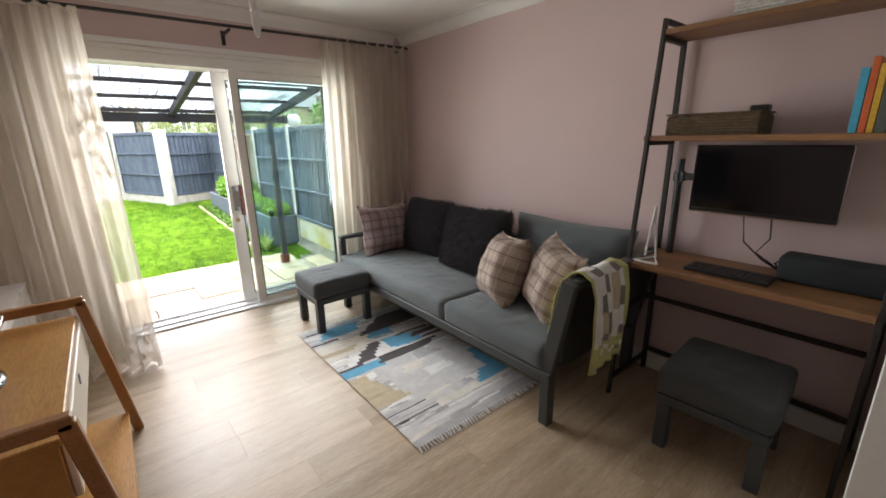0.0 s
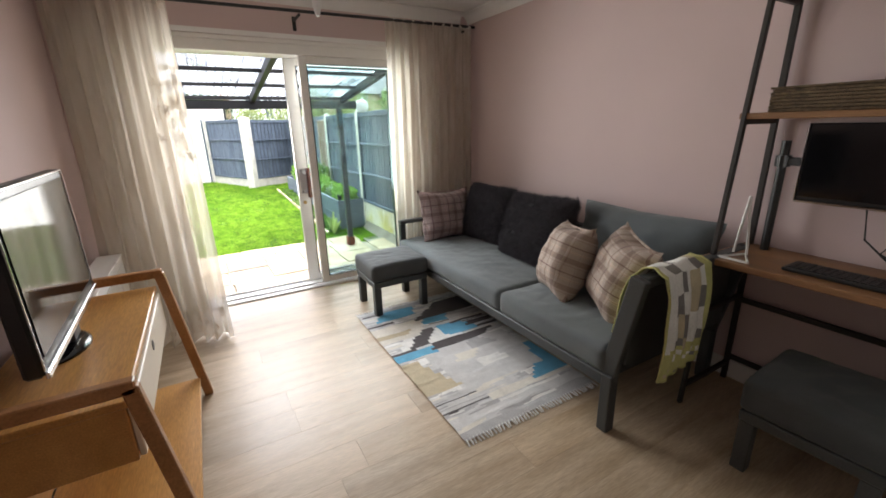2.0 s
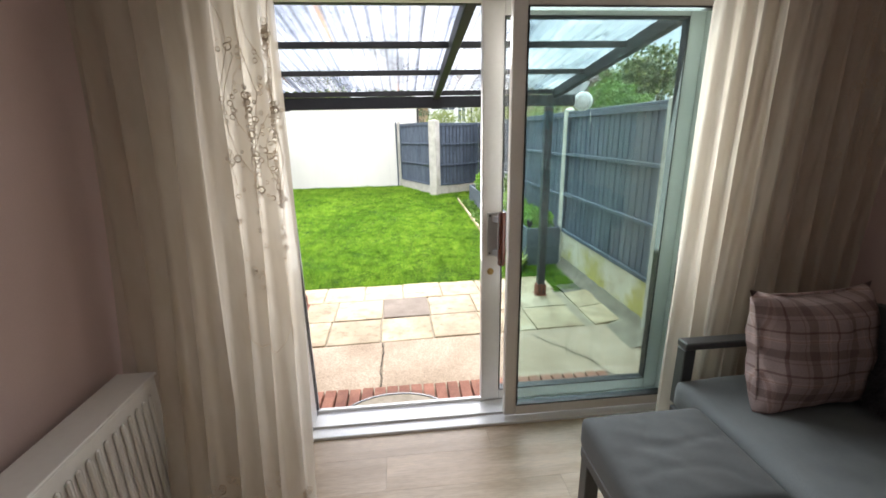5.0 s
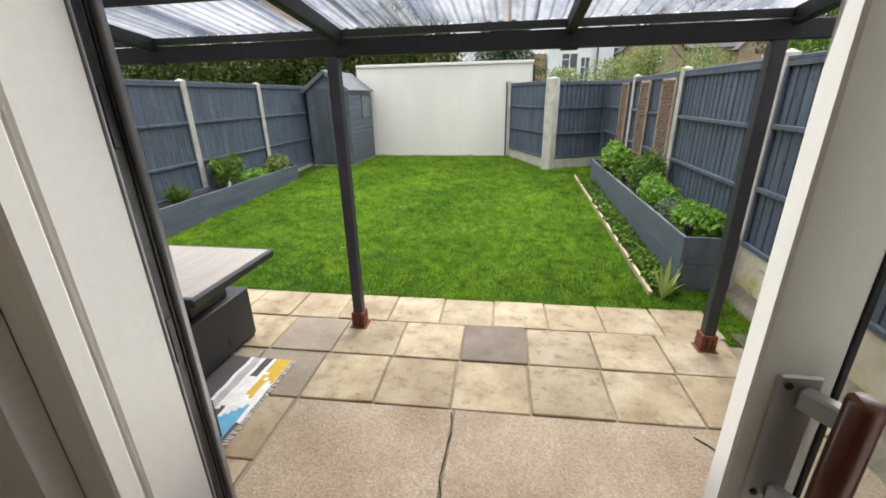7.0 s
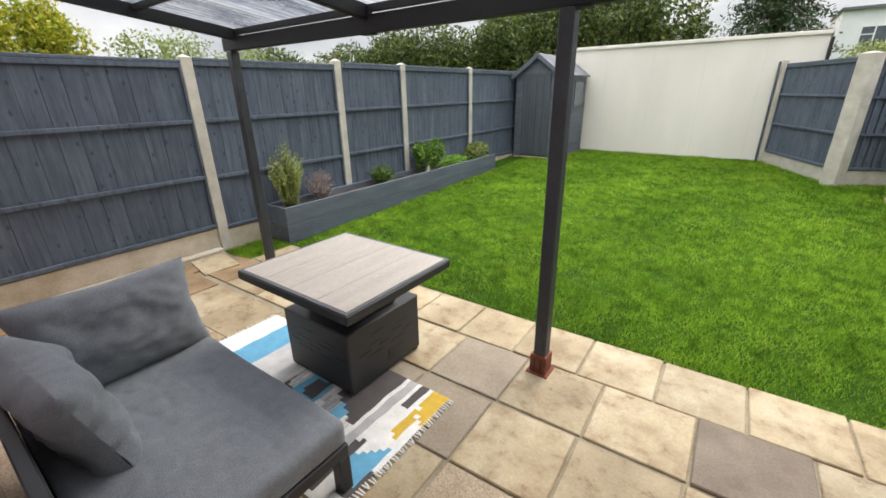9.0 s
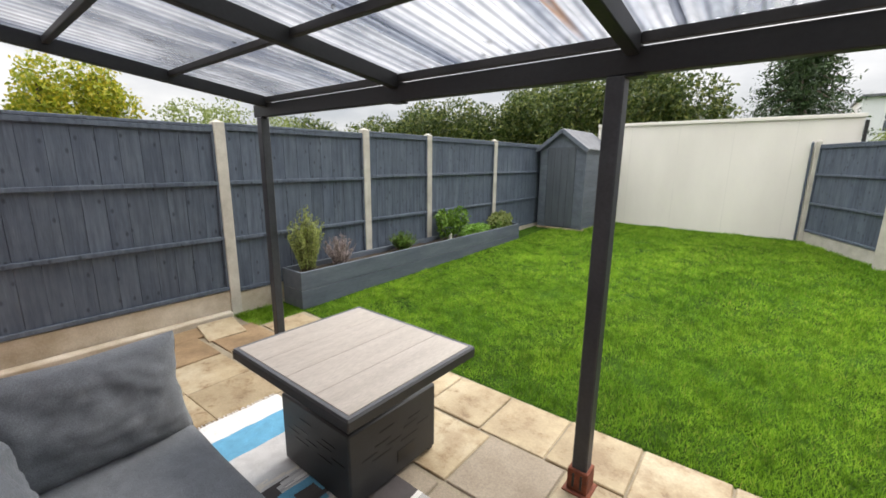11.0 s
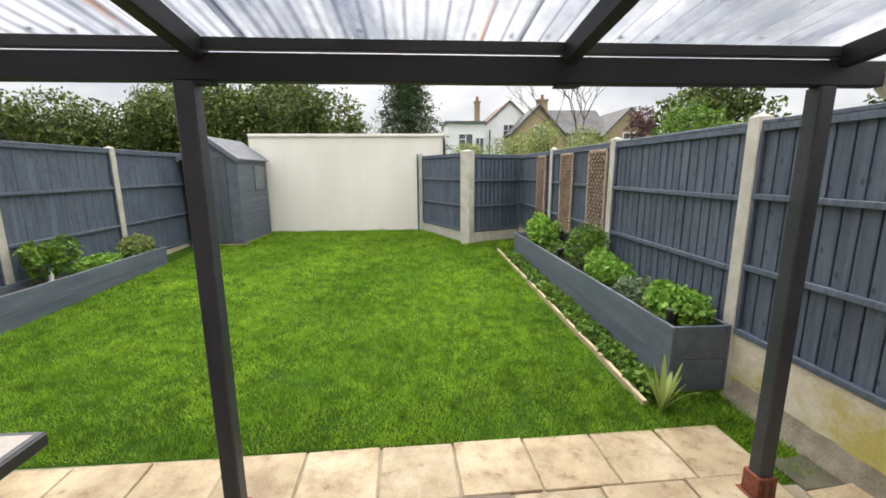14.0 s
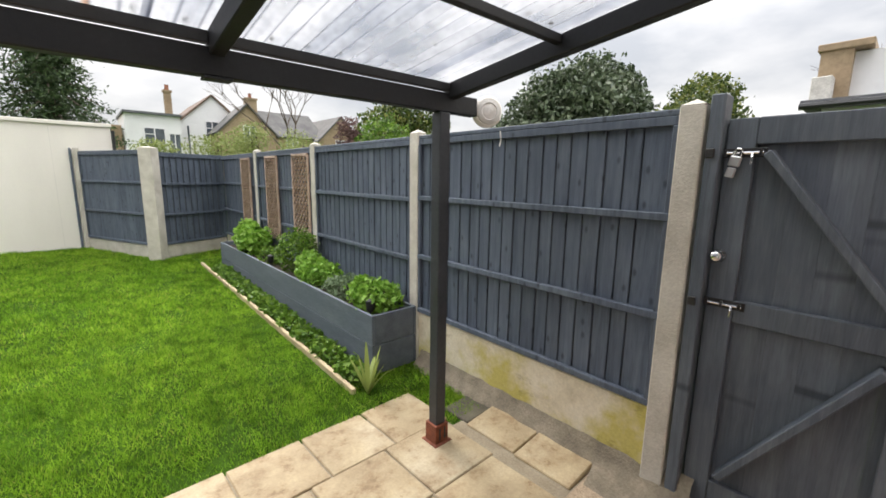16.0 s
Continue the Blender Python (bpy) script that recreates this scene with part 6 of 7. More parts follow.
def bare_tree(x, y, h, seed, label="leafless pale tree by distant houses"):
    t = thing("bare_tree", label, "tree", (x, y, -0.5))
    rnd = random.Random(seed)
    bm = bmesh.new()

    def grow(p, d, L, r, depth):
        q = p + d * L
        tube([p, (p + q) / 2 + Vector((rnd.uniform(-1, 1), rnd.uniform(-1, 1), 0)) * L * 0.05, q], [r, r * 0.8, r * 0.6], 5, bm)
        if depth:
            for _ in range(3):
                nd = (d + Vector((rnd.uniform(-0.8, 0.8), rnd.uniform(-0.8, 0.8), rnd.uniform(-0.1, 0.5)))).normalized()
                grow(q, nd, L * rnd.uniform(0.6, 0.8), r * 0.55, depth - 1)

    grow(Vector((0, 0, 0)), Vector((0, 0, 1)), h * 0.36, 0.03 * h ** 0.5 + 0.03, 5)
    part("trunk", bm, M["bark"], t)


bare_tree(8.8, 25.0, 7.2, 3)
bare_tree(11.6, 3.6, 4.4, 9, "leafless twiggy tree beside the far building")


def window(parent, x, y, z, w, h, dy=-1):
    """A window in a wall that faces -y."""
    p = part("window", box(x, x + w, y - 0.05, y - 0.01, z, z + h), M["win_dark"], parent)
    bm = box(x - 0.06, x, y - 0.09, y - 0.01, z - 0.06, z + h + 0.06)
    box(x + w, x + w + 0.06, y - 0.09, y - 0.01, z - 0.06, z + h + 0.06, 0, bm)
    box(x, x + w, y - 0.09, y - 0.01, z + h, z + h + 0.06, 0, bm)
    box(x, x + w, y - 0.09, y - 0.01, z - 0.06, z, 0, bm)
    box(x + w / 2 - 0.03, x + w / 2 + 0.03, y - 0.08, y - 0.05, z, z + h, 0, bm)
    box(x, x + w / 2 - 0.03, y - 0.08, y - 0.05, z + h * 0.6, z + h * 0.6 + 0.05, 0, bm)
    part("frame", bm, M["far_white"], p)


def gabled(name, label, x0, x1, y0, y1, eave, ridge, wall_mt, roof_mt="roof_tile", along="y", over=0.2):
    """A house with a pitched roof, its ridge along y or x."""
    t = thing(name, label, "house")
    part("wall", box(x0, x1, y0, y1, -0.5, eave), M[wall_mt], t)
    bm, rf = bmesh.new(), bmesh.new()
    if along == "y":
        xm = (x0 + x1) / 2
        vs = [bm.verts.new(p) for p in ((x0, y0, eave), (x1, y0, eave), (xm, y0, ridge), (x0, y1, eave), (x1, y1, eave), (xm, y1, ridge))]
        for f in ((0, 1, 2), (5, 4, 3), (0, 3, 4, 1)):
            bm.faces.new([vs[i] for i in f])
        sl = (ridge - eave) / (xm - x0)
        for s, xe in ((-1, x0 - over), (1, x1 + over)):
            bar((xm, (y0 + y1) / 2, ridge + 0.07), (xe, (y0 + y1) / 2, eave - sl * over + 0.07), y1 - y0 + 0.3, 0.12, 0, rf)
    else:
        ym = (y0 + y1) / 2
        vs = [bm.verts.new(p) for p in ((x0, y0, eave), (x0, y1, eave), (x0, ym, ridge), (x1, y0, eave), (x1, y1, eave), (x1, ym, ridge))]
        for f in ((0, 2, 1), (3, 4, 5), (0, 1, 4, 3)):
            bm.faces.new([vs[i] for i in f])
        sl = (ridge - eave) / (ym - y0)
        for ye in (y0 - over, y1 + over):
            bar(((x0 + x1) / 2, ym, ridge + 0.07), ((x0 + x1) / 2, ye, eave - sl * over + 0.07), x1 - x0 + 0.3, 0.12, 0, rf)
    part("gable", bm, M[wall_mt], t)
    part("roof", rf, M[roof_mt], t)
    return t


def chimney(parent, x, y, z0, z1, w=0.5):
    c = part("chimney", box(x - w / 2, x + w / 2, y - w / 2, y + w / 2, z0, z1 - 0.5), M["stone_brick"], parent)
    part("chimney_cap", box(x - w / 2 - 0.06, x + w / 2 + 0.06, y - w / 2 - 0.06, y + w / 2 + 0.06, z1 - 0.5, z1 - 0.36), M["stone_brick"], c)
    part("chimney_pot", lathe([(0.14, 0), (0.12, 0.3), (0.14, 0.36)], 10, None, (x, y, z1 - 0.36)), M["brick"], c)


wh = gabled("white_house", "white rendered gabled house with a tiled roof", 6.3, 10.9, 40, 48, 4.9, 7.0, "far_white")
window(wh, 8.1, 40, 3.9, 0.8, 1.2)
part("drainpipe", tube([(6.9, 39.9, 0), (6.9, 39.9, 4.7)], 0.06, 6), M["win_dark"], wh)
fh = thing("flat_roofed_extension", "white flat-roofed rear extension of a house", "house")
part("wall", box(3.1, 6.2, 38.5, 44, -0.5, 5.1), M["far_white"], fh)
part("roof", box(3.0, 6.3, 38.3, 44, 5.1, 5.25), M["felt"], fh)
window(fh, 4.1, 38.5, 3.2, 1.1, 1.0)
window(fh, 5.5, 38.5, 2.2, 0.6, 1.7)
chimney(fh, 5.72, 39.5, 5.25, 7.3, 0.42)
tagged(part("side_wall", box(1.9, 3.0, 40, 44, -0.5, 4.4), M["stone_brick"], fh), "yellow brick side wall")
bh = gabled("brick_house", "yellow brick house with dark slate roof and chimney", 8.2, 12.2, 37, 39.5, 4.2, 6.2, "stone_brick", "slate")
window(bh, 9.9, 37, 3.4, 0.75, 1.3)
chimney(bh, 10.9, 38.5, 5.2, 7.3, 0.75)
ter = gabled("terrace", "row of brick houses with a long slate roof", 12.0, 17.2, 39.6, 46, 4.4, 6.6, "stone_brick", "slate", along="x")
window(ter, 14.0, 39.6, 2.9, 0.9, 1.4)
eh = gabled("end_house", "pale brick gabled house at the end of the row", 16.4, 20.6, 38.6, 46, 4.2, 6.3, "stone_brick", "slate")
window(eh, 18.0, 38.6, 3.0, 1.0, 1.3)
# neighbour's low building by the gate
nb_ = thing("neighbour_building", "pale rendered building with a brick chimney stack and flat roof edge", "building")
part("wall", box(8.6, 14.0, 0.6, 5.2, -0.5, 2.36), M["far_white"], nb_)
part("roof", box(8.4, 14.2, 0.4, 5.42, 2.36, 2.46), M["felt"], nb_)
part("gutter", tube([(8.36, 0.4, 2.37), (8.36, 5.42, 2.37)], 0.05, 8), M["black"], nb_)
part("upper_wall", box(9.2, 14.0, 0.8, 5.0, 2.46, 3.2), M["far_white"], nb_)
pier = part("brick_pier", box(9.0, 9.6, 5.0, 5.36, 2.46, 3.22), M["stone_brick"], nb_, "yellow brick pier")
part("pier_cap", box(8.96, 9.64, 4.8, 5.40, 3.22, 3.32, 0.01), M["stone_brick"], pier)
part("vent_box", box(8.7, 8.98, 5.15, 5.38, 2.46, 2.82, 0.01), M["pale_stone"], nb_)
# ---- living room: curtains ----
def curtain(name, label, top, bottom, ztop, folds, seed, amp=0.028, rows=34):
    """A gathered sheer from a top line to a wider, swept bottom line; each is (x0, y0, x1, y1)."""
    n = folds * 10
    vs, fs = [], []
    rnd = random.Random(seed)
    ph = [rnd.uniform(-0.9, 0.9) for _ in range(folds + 2)]
    for j in range(rows + 1):
        q = j / rows
        e = q ** 1.5
        z = ztop * (1 - q) + 0.012 * q
        for i in range(n + 1):
            u = i / n
            x = (top[0] + (top[2] - top[0]) * u) * (1 - e) + (bottom[0] + (bottom[2] - bottom[0]) * u) * e
            y = (top[1] + (top[3] - top[1]) * u) * (1 - e) + (bottom[1] + (bottom[3] - bottom[1]) * u) * e
            k = u * folds
            wob = ph[int(k)] * (1 - k % 1) + ph[int(k) + 1] * (k % 1)
            a = amp * (0.55 + 0.75 * q) * math.sin(k * 6.28319 + wob * 2.2 * q) + 0.012 * math.sin(k * 14 + q * 5 + wob)
            flare = 0.05 * max(0, q - 0.9) / 0.1 * noise.noise(Vector((k * 1.3, seed, 0)))
            vs.append((x + 0.25 * a, y + a - flare, z + 0.006 * noise.noise(Vector((k, q * 3, seed))) * q))
    for j in range(rows):
        for i in range(n):
            k = j * (n + 1) + i
            fs.append((k, k + 1, k + n + 2, k + n + 1))
    c = thing(name, label, "curtain", group="sheer curtains")
    cl = from_arrays("cloth", vs, fs, M["sheer"], c, True)

    def at(u, q):
        fu, fq = min(u, 0.999) * n, min(q, 0.999) * rows
        i, j = int(fu), int(fq)
        k = j * (n + 1) + i
        return (Vector(vs[k]).lerp(Vector(vs[k + 1]), fu - i)).lerp(Vector(vs[k + n + 1]).lerp(Vector(vs[k + n + 2]), fu - i), fq - j)

    # embroidered sprays: small ringed flowers, stems and swags
    bm = bmesh.new()
    def flower(p, r):
        tube([p + Vector((r * math.cos(a), -0.009, r * math.sin(a))) for a in [k * 0.8976 for k in range(8)]], r * 0.2, 4, bm)
    for _ in range(44):
        u0, q0 = 0.70 + 0.28 * rnd.random() ** 0.7, 0.20 + 0.24 * rnd.random()
        flower(at(u0, q0), rnd.uniform(0.007, 0.012))
        for k in range(5):
            flower(at(min(0.995, u0 + 0.03 * math.cos(k * 1.26)), q0 + 0.010 * math.sin(k * 1.26)), rnd.uniform(0.004, 0.008))
    for _ in range(45):
        u, q = 0.70 + 0.28 * rnd.random(), 0.42 + 0.18 * rnd.random()
        flower(at(u, q), rnd.uniform(0.004, 0.009))
    for _ in range(150):
        u, q = 0.45 + 0.54 * rnd.random(), 0.87 + 0.115 * rnd.random()
        flower(at(u, q), rnd.uniform(0.006, 0.015))
    for s in range(9):
        u0, q0 = 0.72 + 0.03 * s, 0.16 + 0.02 * (s % 4)
        tube([at(u0 + 0.03 * math.sin(k * 0.9 + s), q0 + 0.032 * k) + Vector((0, -0.008, 0)) for k in range(9)], 0.0012, 4, bm)
    for s in range(4):
        u0 = 0.66 + 0.08 * s
        tube([at(u0 + 0.07 * k / 6, 0.62 + 0.05 * math.sin(k * 3.1416 / 6)) + Vector((0, -0.008, 0)) for k in range(7)], 0.0015, 4, bm)
    tagged(part("embroidery", bm, M["thread"], cl, "beige embroidered flower sprays and swags"), kind="stuff")
    bm = tube([at(u / 40, 0.0) + Vector((0, 0, 0.0)) for u in range(41)], 0.012, 6)
    part("heading", bm, M["k_cream"], c)
    return c


curtain("curtain", "long embroidered ivory sheer curtain drawn back beside the patio door", (-0.47, 3.30, 0.16, 3.27), (-0.46, 3.06, 0.20, 2.90), 2.19, 8, 3, 0.044)
curtain("curtain", "ivory sheer curtain gathered beside the sofa", (1.66, 3.31, 2.50, 3.31), (1.66, 3.32, 2.50, 3.32), 2.235, 9, 7, 0.035)
rod = thing("curtain_rod", "thin dark metal curtain rod above the patio door", "curtain rod")
part("pole", tube([(-0.5, 3.27, 2.195), (2.53, 3.30, 2.24)], 0.011, 10), M["satin_black"], rod)
for x in (-0.35, 0.98, 2.4):
    b = part("bracket", box(x - 0.009, x + 0.009, 3.275, YI - 0.003, 2.185, 2.2, 0.002), M["satin_black"], rod)
    part("bracket_plate", box(x - 0.014, x + 0.014, YI - 0.006, YI - 0.001, 2.12, 2.22, 0.002), M["satin_black"], b)

# ---- pendant bulb ----
pend = thing("ceiling_light", "white ceiling rose with a bare candle bulb hanging from it", "ceiling light", (0.70, 1.75, 0))
part("rose", lathe([(0.01, 2.345), (0.06, 2.352), (0.075, 2.365), (0.075, 2.379)], 24), M["gloss"], pend, "", True)
part("flex", tube([(0, 0, 1.99), (0.002, 0, 2.15), (0, 0, 2.35)], 0.004, 6), M["gloss"], pend)
part("holder", lathe([(0.012, 2.04), (0.018, 2.02), (0.02, 1.96), (0.017, 1.94)], 14), M["gloss"], pend, "", True)
part("bulb", lathe([(0.006, 1.84), (0.012, 1.855), (0.018, 1.885), (0.018, 1.915), (0.013, 1.94)], 14), M["radiator"], pend, "frosted candle bulb, unlit", True)
bm = bmesh.new()
for k in range(3):
    a = k * 2.094 + 0.4
    tube([(0, 0, 2.02), (0.07 * math.cos(a), 0.07 * math.sin(a), 2.035)], 0.003, 6, bm)
tube([(0.07 * math.cos(k * 0.5236), 0.07 * math.sin(k * 0.5236), 2.035) for k in range(13)], 0.003, 6, bm)
part("shade_ring", bm, M["gloss"], pend)

# ---- radiator ----
rad = thing("radiator", "white ribbed panel radiator on the wall", "radiator", (XL, 2.62, 0))
part("panel", box(0.115, 0.16, -0.5, 0.49, 0.15, 0.645, 0.006), M["radiator"], rad)
part("back_panel", box(0.04, 0.055, -0.5, 0.49, 0.15, 0.64, 0.004), M["radiator"], rad)
for k in range(26):
    y = -0.46 + k * 0.0355
    part("rib", box(0.16, 0.168, y, y + 0.018, 0.19, 0.60, 0.006), M["radiator"], rad)
part("top_grille", box(0.035, 0.165, -0.505, 0.495, 0.645, 0.655, 0.003), M["radiator"], rad)
part("valve", tube([(0.10, 0.52, 0.0), (0.10, 0.52, 0.18), (0.10, 0.49, 0.18)], 0.010, 8), M["chrome"], rad)
for y in (-0.35, 0.35):
    part("wall_bracket", box(0.0, 0.04, y, y + 0.03, 0.2, 0.6), M["radiator"], rad)

# ---- television bench ----
bench = thing("tv_bench", "honey oak television bench with sloping end frames and a cream drawer", "tv bench", (XL, 0, 0))
o = -XL
for y in (1.16, 2.235):
    f = part("end_frame", bar((o - 0.085, y, 0.735), (o + 0.015, y, 0.0), 0.035, 0.042, 0.004, up=(1, 0, 0)), M["oak_backlit"], bench, "oak sloping end frame, coloured dark as if backlit")
    part("top_rail", bar((0.02, y, 0.735), (o - 0.07, y, 0.735), 0.035, 0.042, 0.004), M["oak_backlit"], f)
    part("back_leg", bar((0.04, y, 0.735), (0.04, y, 0.0), 0.035, 0.042, 0.004), M["oak_backlit"], f)
part("top", box(0.03, o - 0.105, 1.18, 2.215, 0.655, 0.68, 0.004), M["oak"], bench)
part("drawer_box", box(0.04, o - 0.115, 1.19, 2.205, 0.47, 0.654, 0.003), M["oak"], bench)
dw = part("drawer_front", box(o - 0.114, o - 0.096, 1.20, 2.195, 0.475, 0.65, 0.004), M["cream"], bench, "cream painted drawer front")
part("finger_pull", lathe([(0.02, 0), (0.02, 0.002)], 14), M["black"], dw).matrix_basis = pose(o - 0.0955, 1.70, 0.60, 0, 90, 0)
part("shelf", box(0.03, o - 0.01, 1.18, 2.215, 0.10, 0.125, 0.004), M["oak"], bench)
part("back_panel", box(0.022, 0.029, 1.18, 2.215, 0.13, 0.65), M["oak"], bench)

# ---- television ----
tv = thing("television", "flat black television with glossy screen on an oval stand", "television", (-0.30, 1.70, 0.68), 2)
part("cabinet", box(-0.045, 0.0, -0.41, 0.41, 0.075, 0.59, 0.008), M["black"], tv)
part("screen", box(0.0005, 0.004, -0.375, 0.375, 0.125, 0.56, 0.001), M["screen"], tv, "glossy dark reflecting screen")
bm = box(0.001, 0.012, -0.41, 0.41, 0.07, 0.092, 0.003)
box(0.001, 0.006, 0.402, 0.41, 0.093, 0.59, 0.002, bm)
box(0.001, 0.006, -0.41, -0.402, 0.093, 0.59, 0.002, bm)
box(0.001, 0.006, -0.401, 0.401, 0.582, 0.59, 0.002, bm)
part("bezel_edge", bm, M["chrome"], tv, "silver bezel edge")
bm = lathe([(0.115, 0), (0.115, 0.008), (0.10, 0.018), (0.03, 0.022)], 28)
for v in bm.verts:
    v.co.y *= 1.25
    v.co.x *= 0.85
part("stand_base", bm, M["screen"], tv, "oval glossy black base", True).matrix_basis = pose(-0.06, -0.03, 0)
part("stand_neck", box(-0.03, 0.0, -0.05, 0.05, 0.018, 0.12, 0.006), M["black"], tv)

# ---- sofa ----
sofa = thing("sofa", "charcoal modular sofa on a graphite metal frame with loose cushions", "sofa")
part("front_rail", box(1.615, 1.665, 0.93, 3.17, 0.235, 0.295, 0.005), M["sofa_frame"], sofa)
part("seat_deck", box(1.666, 2.46, 0.93, 3.17, 0.245, 0.29, 0.004), M["sofa_frame"], sofa)
part("back_rail", box(2.461, 2.51, 0.90, 3.18, 0.235, 0.70, 0.005), M["sofa_frame"], sofa)
for x, y in ((1.64, 0.905), (2.46, 0.905), (2.46, 3.15), (1.645, 3.15)):
    part("leg", box(x - 0.028, x + 0.028, y - 0.028, y + 0.028, 0.0, 0.30 if y < 1 else 0.235, 0.005), M["sofa_frame"], sofa)
for x in (1.645, 2.47):
    part("end_upright", bar((x, 0.925, 0.25), (x, 0.815, 0.79), 0.04, 0.075, 0.005, up=(0, 1, 0)), M["sofa_frame"], sofa)
part("end_top_rail", bar((1.667, 0.82, 0.77), (2.448, 0.82, 0.77), 0.05, 0.045, 0.005), M["sofa_frame"], sofa)
part("end_panel", bar((1.667, 0.86, 0.55), (2.448, 0.86, 0.55), 0.015, 0.38, 0.003), M["sofa_frame"], sofa)
part("arm_post", box(1.63, 1.68, 3.145, 3.195, 0.295, 0.56, 0.004), M["sofa_frame"], sofa)
part("arm_rest", box(1.63, 2.46, 3.14, 3.20, 0.561, 0.592, 0.005), M["sofa_frame"], sofa)
part("seat_cushion", slab_cushion(0.86, 0.78, 0.135, 1, n=44), M["sofa"], sofa, "", True).matrix_basis = pose(2.04, 1.31, 0.292)
part("seat_cushion", slab_cushion(0.86, 1.46, 0.135, 2, n=64), M["sofa"], sofa, "", True).matrix_basis = pose(2.04, 2.435, 0.292)
part("back_cushion", cushion(0.88, 0.50, 0.20, 11, wrinkle=0.022), M["sofa"], sofa, "", True).matrix_basis = pose(2.35, 1.33, 0.655, 14, 0, 90)
part("back_cushion", cushion(0.80, 0.46, 0.18, 12, wrinkle=0.012), M["sofa"], sofa, "", True).matrix_basis = pose(2.38, 2.40, 0.63, 14, 0, 90)


def footstool(name, label, x, y, seat=0.44, w=0.40, d=0.42, rz=0):
    t = thing(name, label, "footstool", (x, y, 0), rz, "footstools")
    for sx in (-1, 1):
        for sy in (-1, 1):
            part("leg", box(sx * (w / 2 - 0.03) - 0.027, sx * (w / 2 - 0.03) + 0.027, sy * (d / 2 - 0.03) - 0.027, sy * (d / 2 - 0.03) + 0.027, 0, 0.235, 0.004), M["sofa_frame"], t)
    part("frame", box(-w / 2, w / 2, -d / 2, d / 2, 0.235, 0.28, 0.004), M["sofa_frame"], t)
    part("cushion", slab_cushion(w + 0.02, d + 0.02, seat - 0.28, int(x * 7), 0.03, 26), M["stool_fabric"], t, "", True).matrix_basis = pose(0, 0, 0.281)


footstool("footstool", "charcoal cushioned footstool in front of the sofa", 1.375, 2.80, 0.41, 0.45, 0.40)
footstool("footstool", "charcoal cushioned footstool tucked beside the desk", 2.12, 0.29, 0.42, 0.42, 0.42, 3)


def fur_cushion(at, w, h, t, seed, label):
    bm = cushion(w, h, t, seed, 18, 0.45, 0.012)
    bm.normal_update()
    rng = np.random.default_rng(seed)
    fs = list(bm.faces)
    pts, nrm = [], []
    for f in fs:
        c, n = f.calc_center_median(), f.normal
        e1, e2 = f.verts[0].co - c, f.verts[1].co - c
        for _ in range(max(3, int(f.calc_area() * 44000))):
            a, b = rng.uniform(-1, 1, 2)
            pts.append(c + e1 * a + e2 * b)
            nrm.append(n)
    ob = thing("fur_cushion", label, "cushion", group="fur cushions")
    ob.matrix_basis = at
    part("cover", bm, M["fur_base"], ob, "", True)
    P, N = np.array(pts), np.array(nrm)
    k = len(P)
    clump = np.sin(P[:, :1] * 60 + seed) * np.cos(P[:, 2:] * 55)
    D = N * 0.7 + rng.normal(size=(k, 3)) * 0.42 + np.array([[0.0, 0, -0.35]]) + clump * 0.3
    D /= np.linalg.norm(D, axis=1, keepdims=True)
    S = np.cross(D, rng.normal(size=(k, 3)))
    S /= np.linalg.norm(S, axis=1, keepdims=True)
    L = rng.uniform(0.018, 0.038, k)[:, None]
    tagged(fast_mesh("fur", np.stack([P - S * 0.0013, P + S * 0.0013, P + D * L], 1), 3, M["fur"], ob), kind="stuff")


fur_cushion(pose(2.25, 2.68, 0.665, 17, 0, 94), 0.54, 0.48, 0.20, 21, "dark grey shaggy fur cushion leaning on the sofa back")
fur_cushion(pose(2.19, 2.02, 0.665, 18, 3, 86), 0.68, 0.50, 0.22, 22, "large dark grey shaggy fur cushion on the sofa")
for m, w, h, sd, lb in ((pose(2.02, 3.00, 0.625, -13, 2, 6), 0.50, 0.42, 31, "beige and mauve plaid cushion by the sofa arm, darkened as if backlit"), (pose(1.97, 1.52, 0.615, 22, 6, 64), 0.38, 0.41, 32, "beige plaid cushion leaning on the sofa"), (pose(2.00, 1.16, 0.622, 20, -5, 56), 0.41, 0.42, 33, "beige plaid cushion leaning on the sofa end")):
    # cushion 31 stands against the light, so its cloth colour is darker
    cloth = M["plaid_backlit" if sd == 31 else "plaid"]
    cu = solid("plaid_cushion", cushion(w, h, 0.25, sd, 22, 0.5, 0.014, 0.14), cloth, lb, "cushion", group="plaid cushions", smooth=True)
    cu.matrix_basis = m
    bm = bmesh.new()
    pr = [(-1, -1), (-0.33, -0.96), (0.33, -0.96), (1, -1), (0.96, -0.33), (0.96, 0.33), (1, 1), (0.33, 0.96), (-0.33, 0.96), (-1, 1), (-0.96, 0.33), (-0.96, -0.33), (-1, -1)]
    tube([(a * w / 2 * 1.03, 0, b * h / 2 * 1.03) for a, b in pr], 0.006, 5, bm)
    part("piping", bm, cloth, cu)

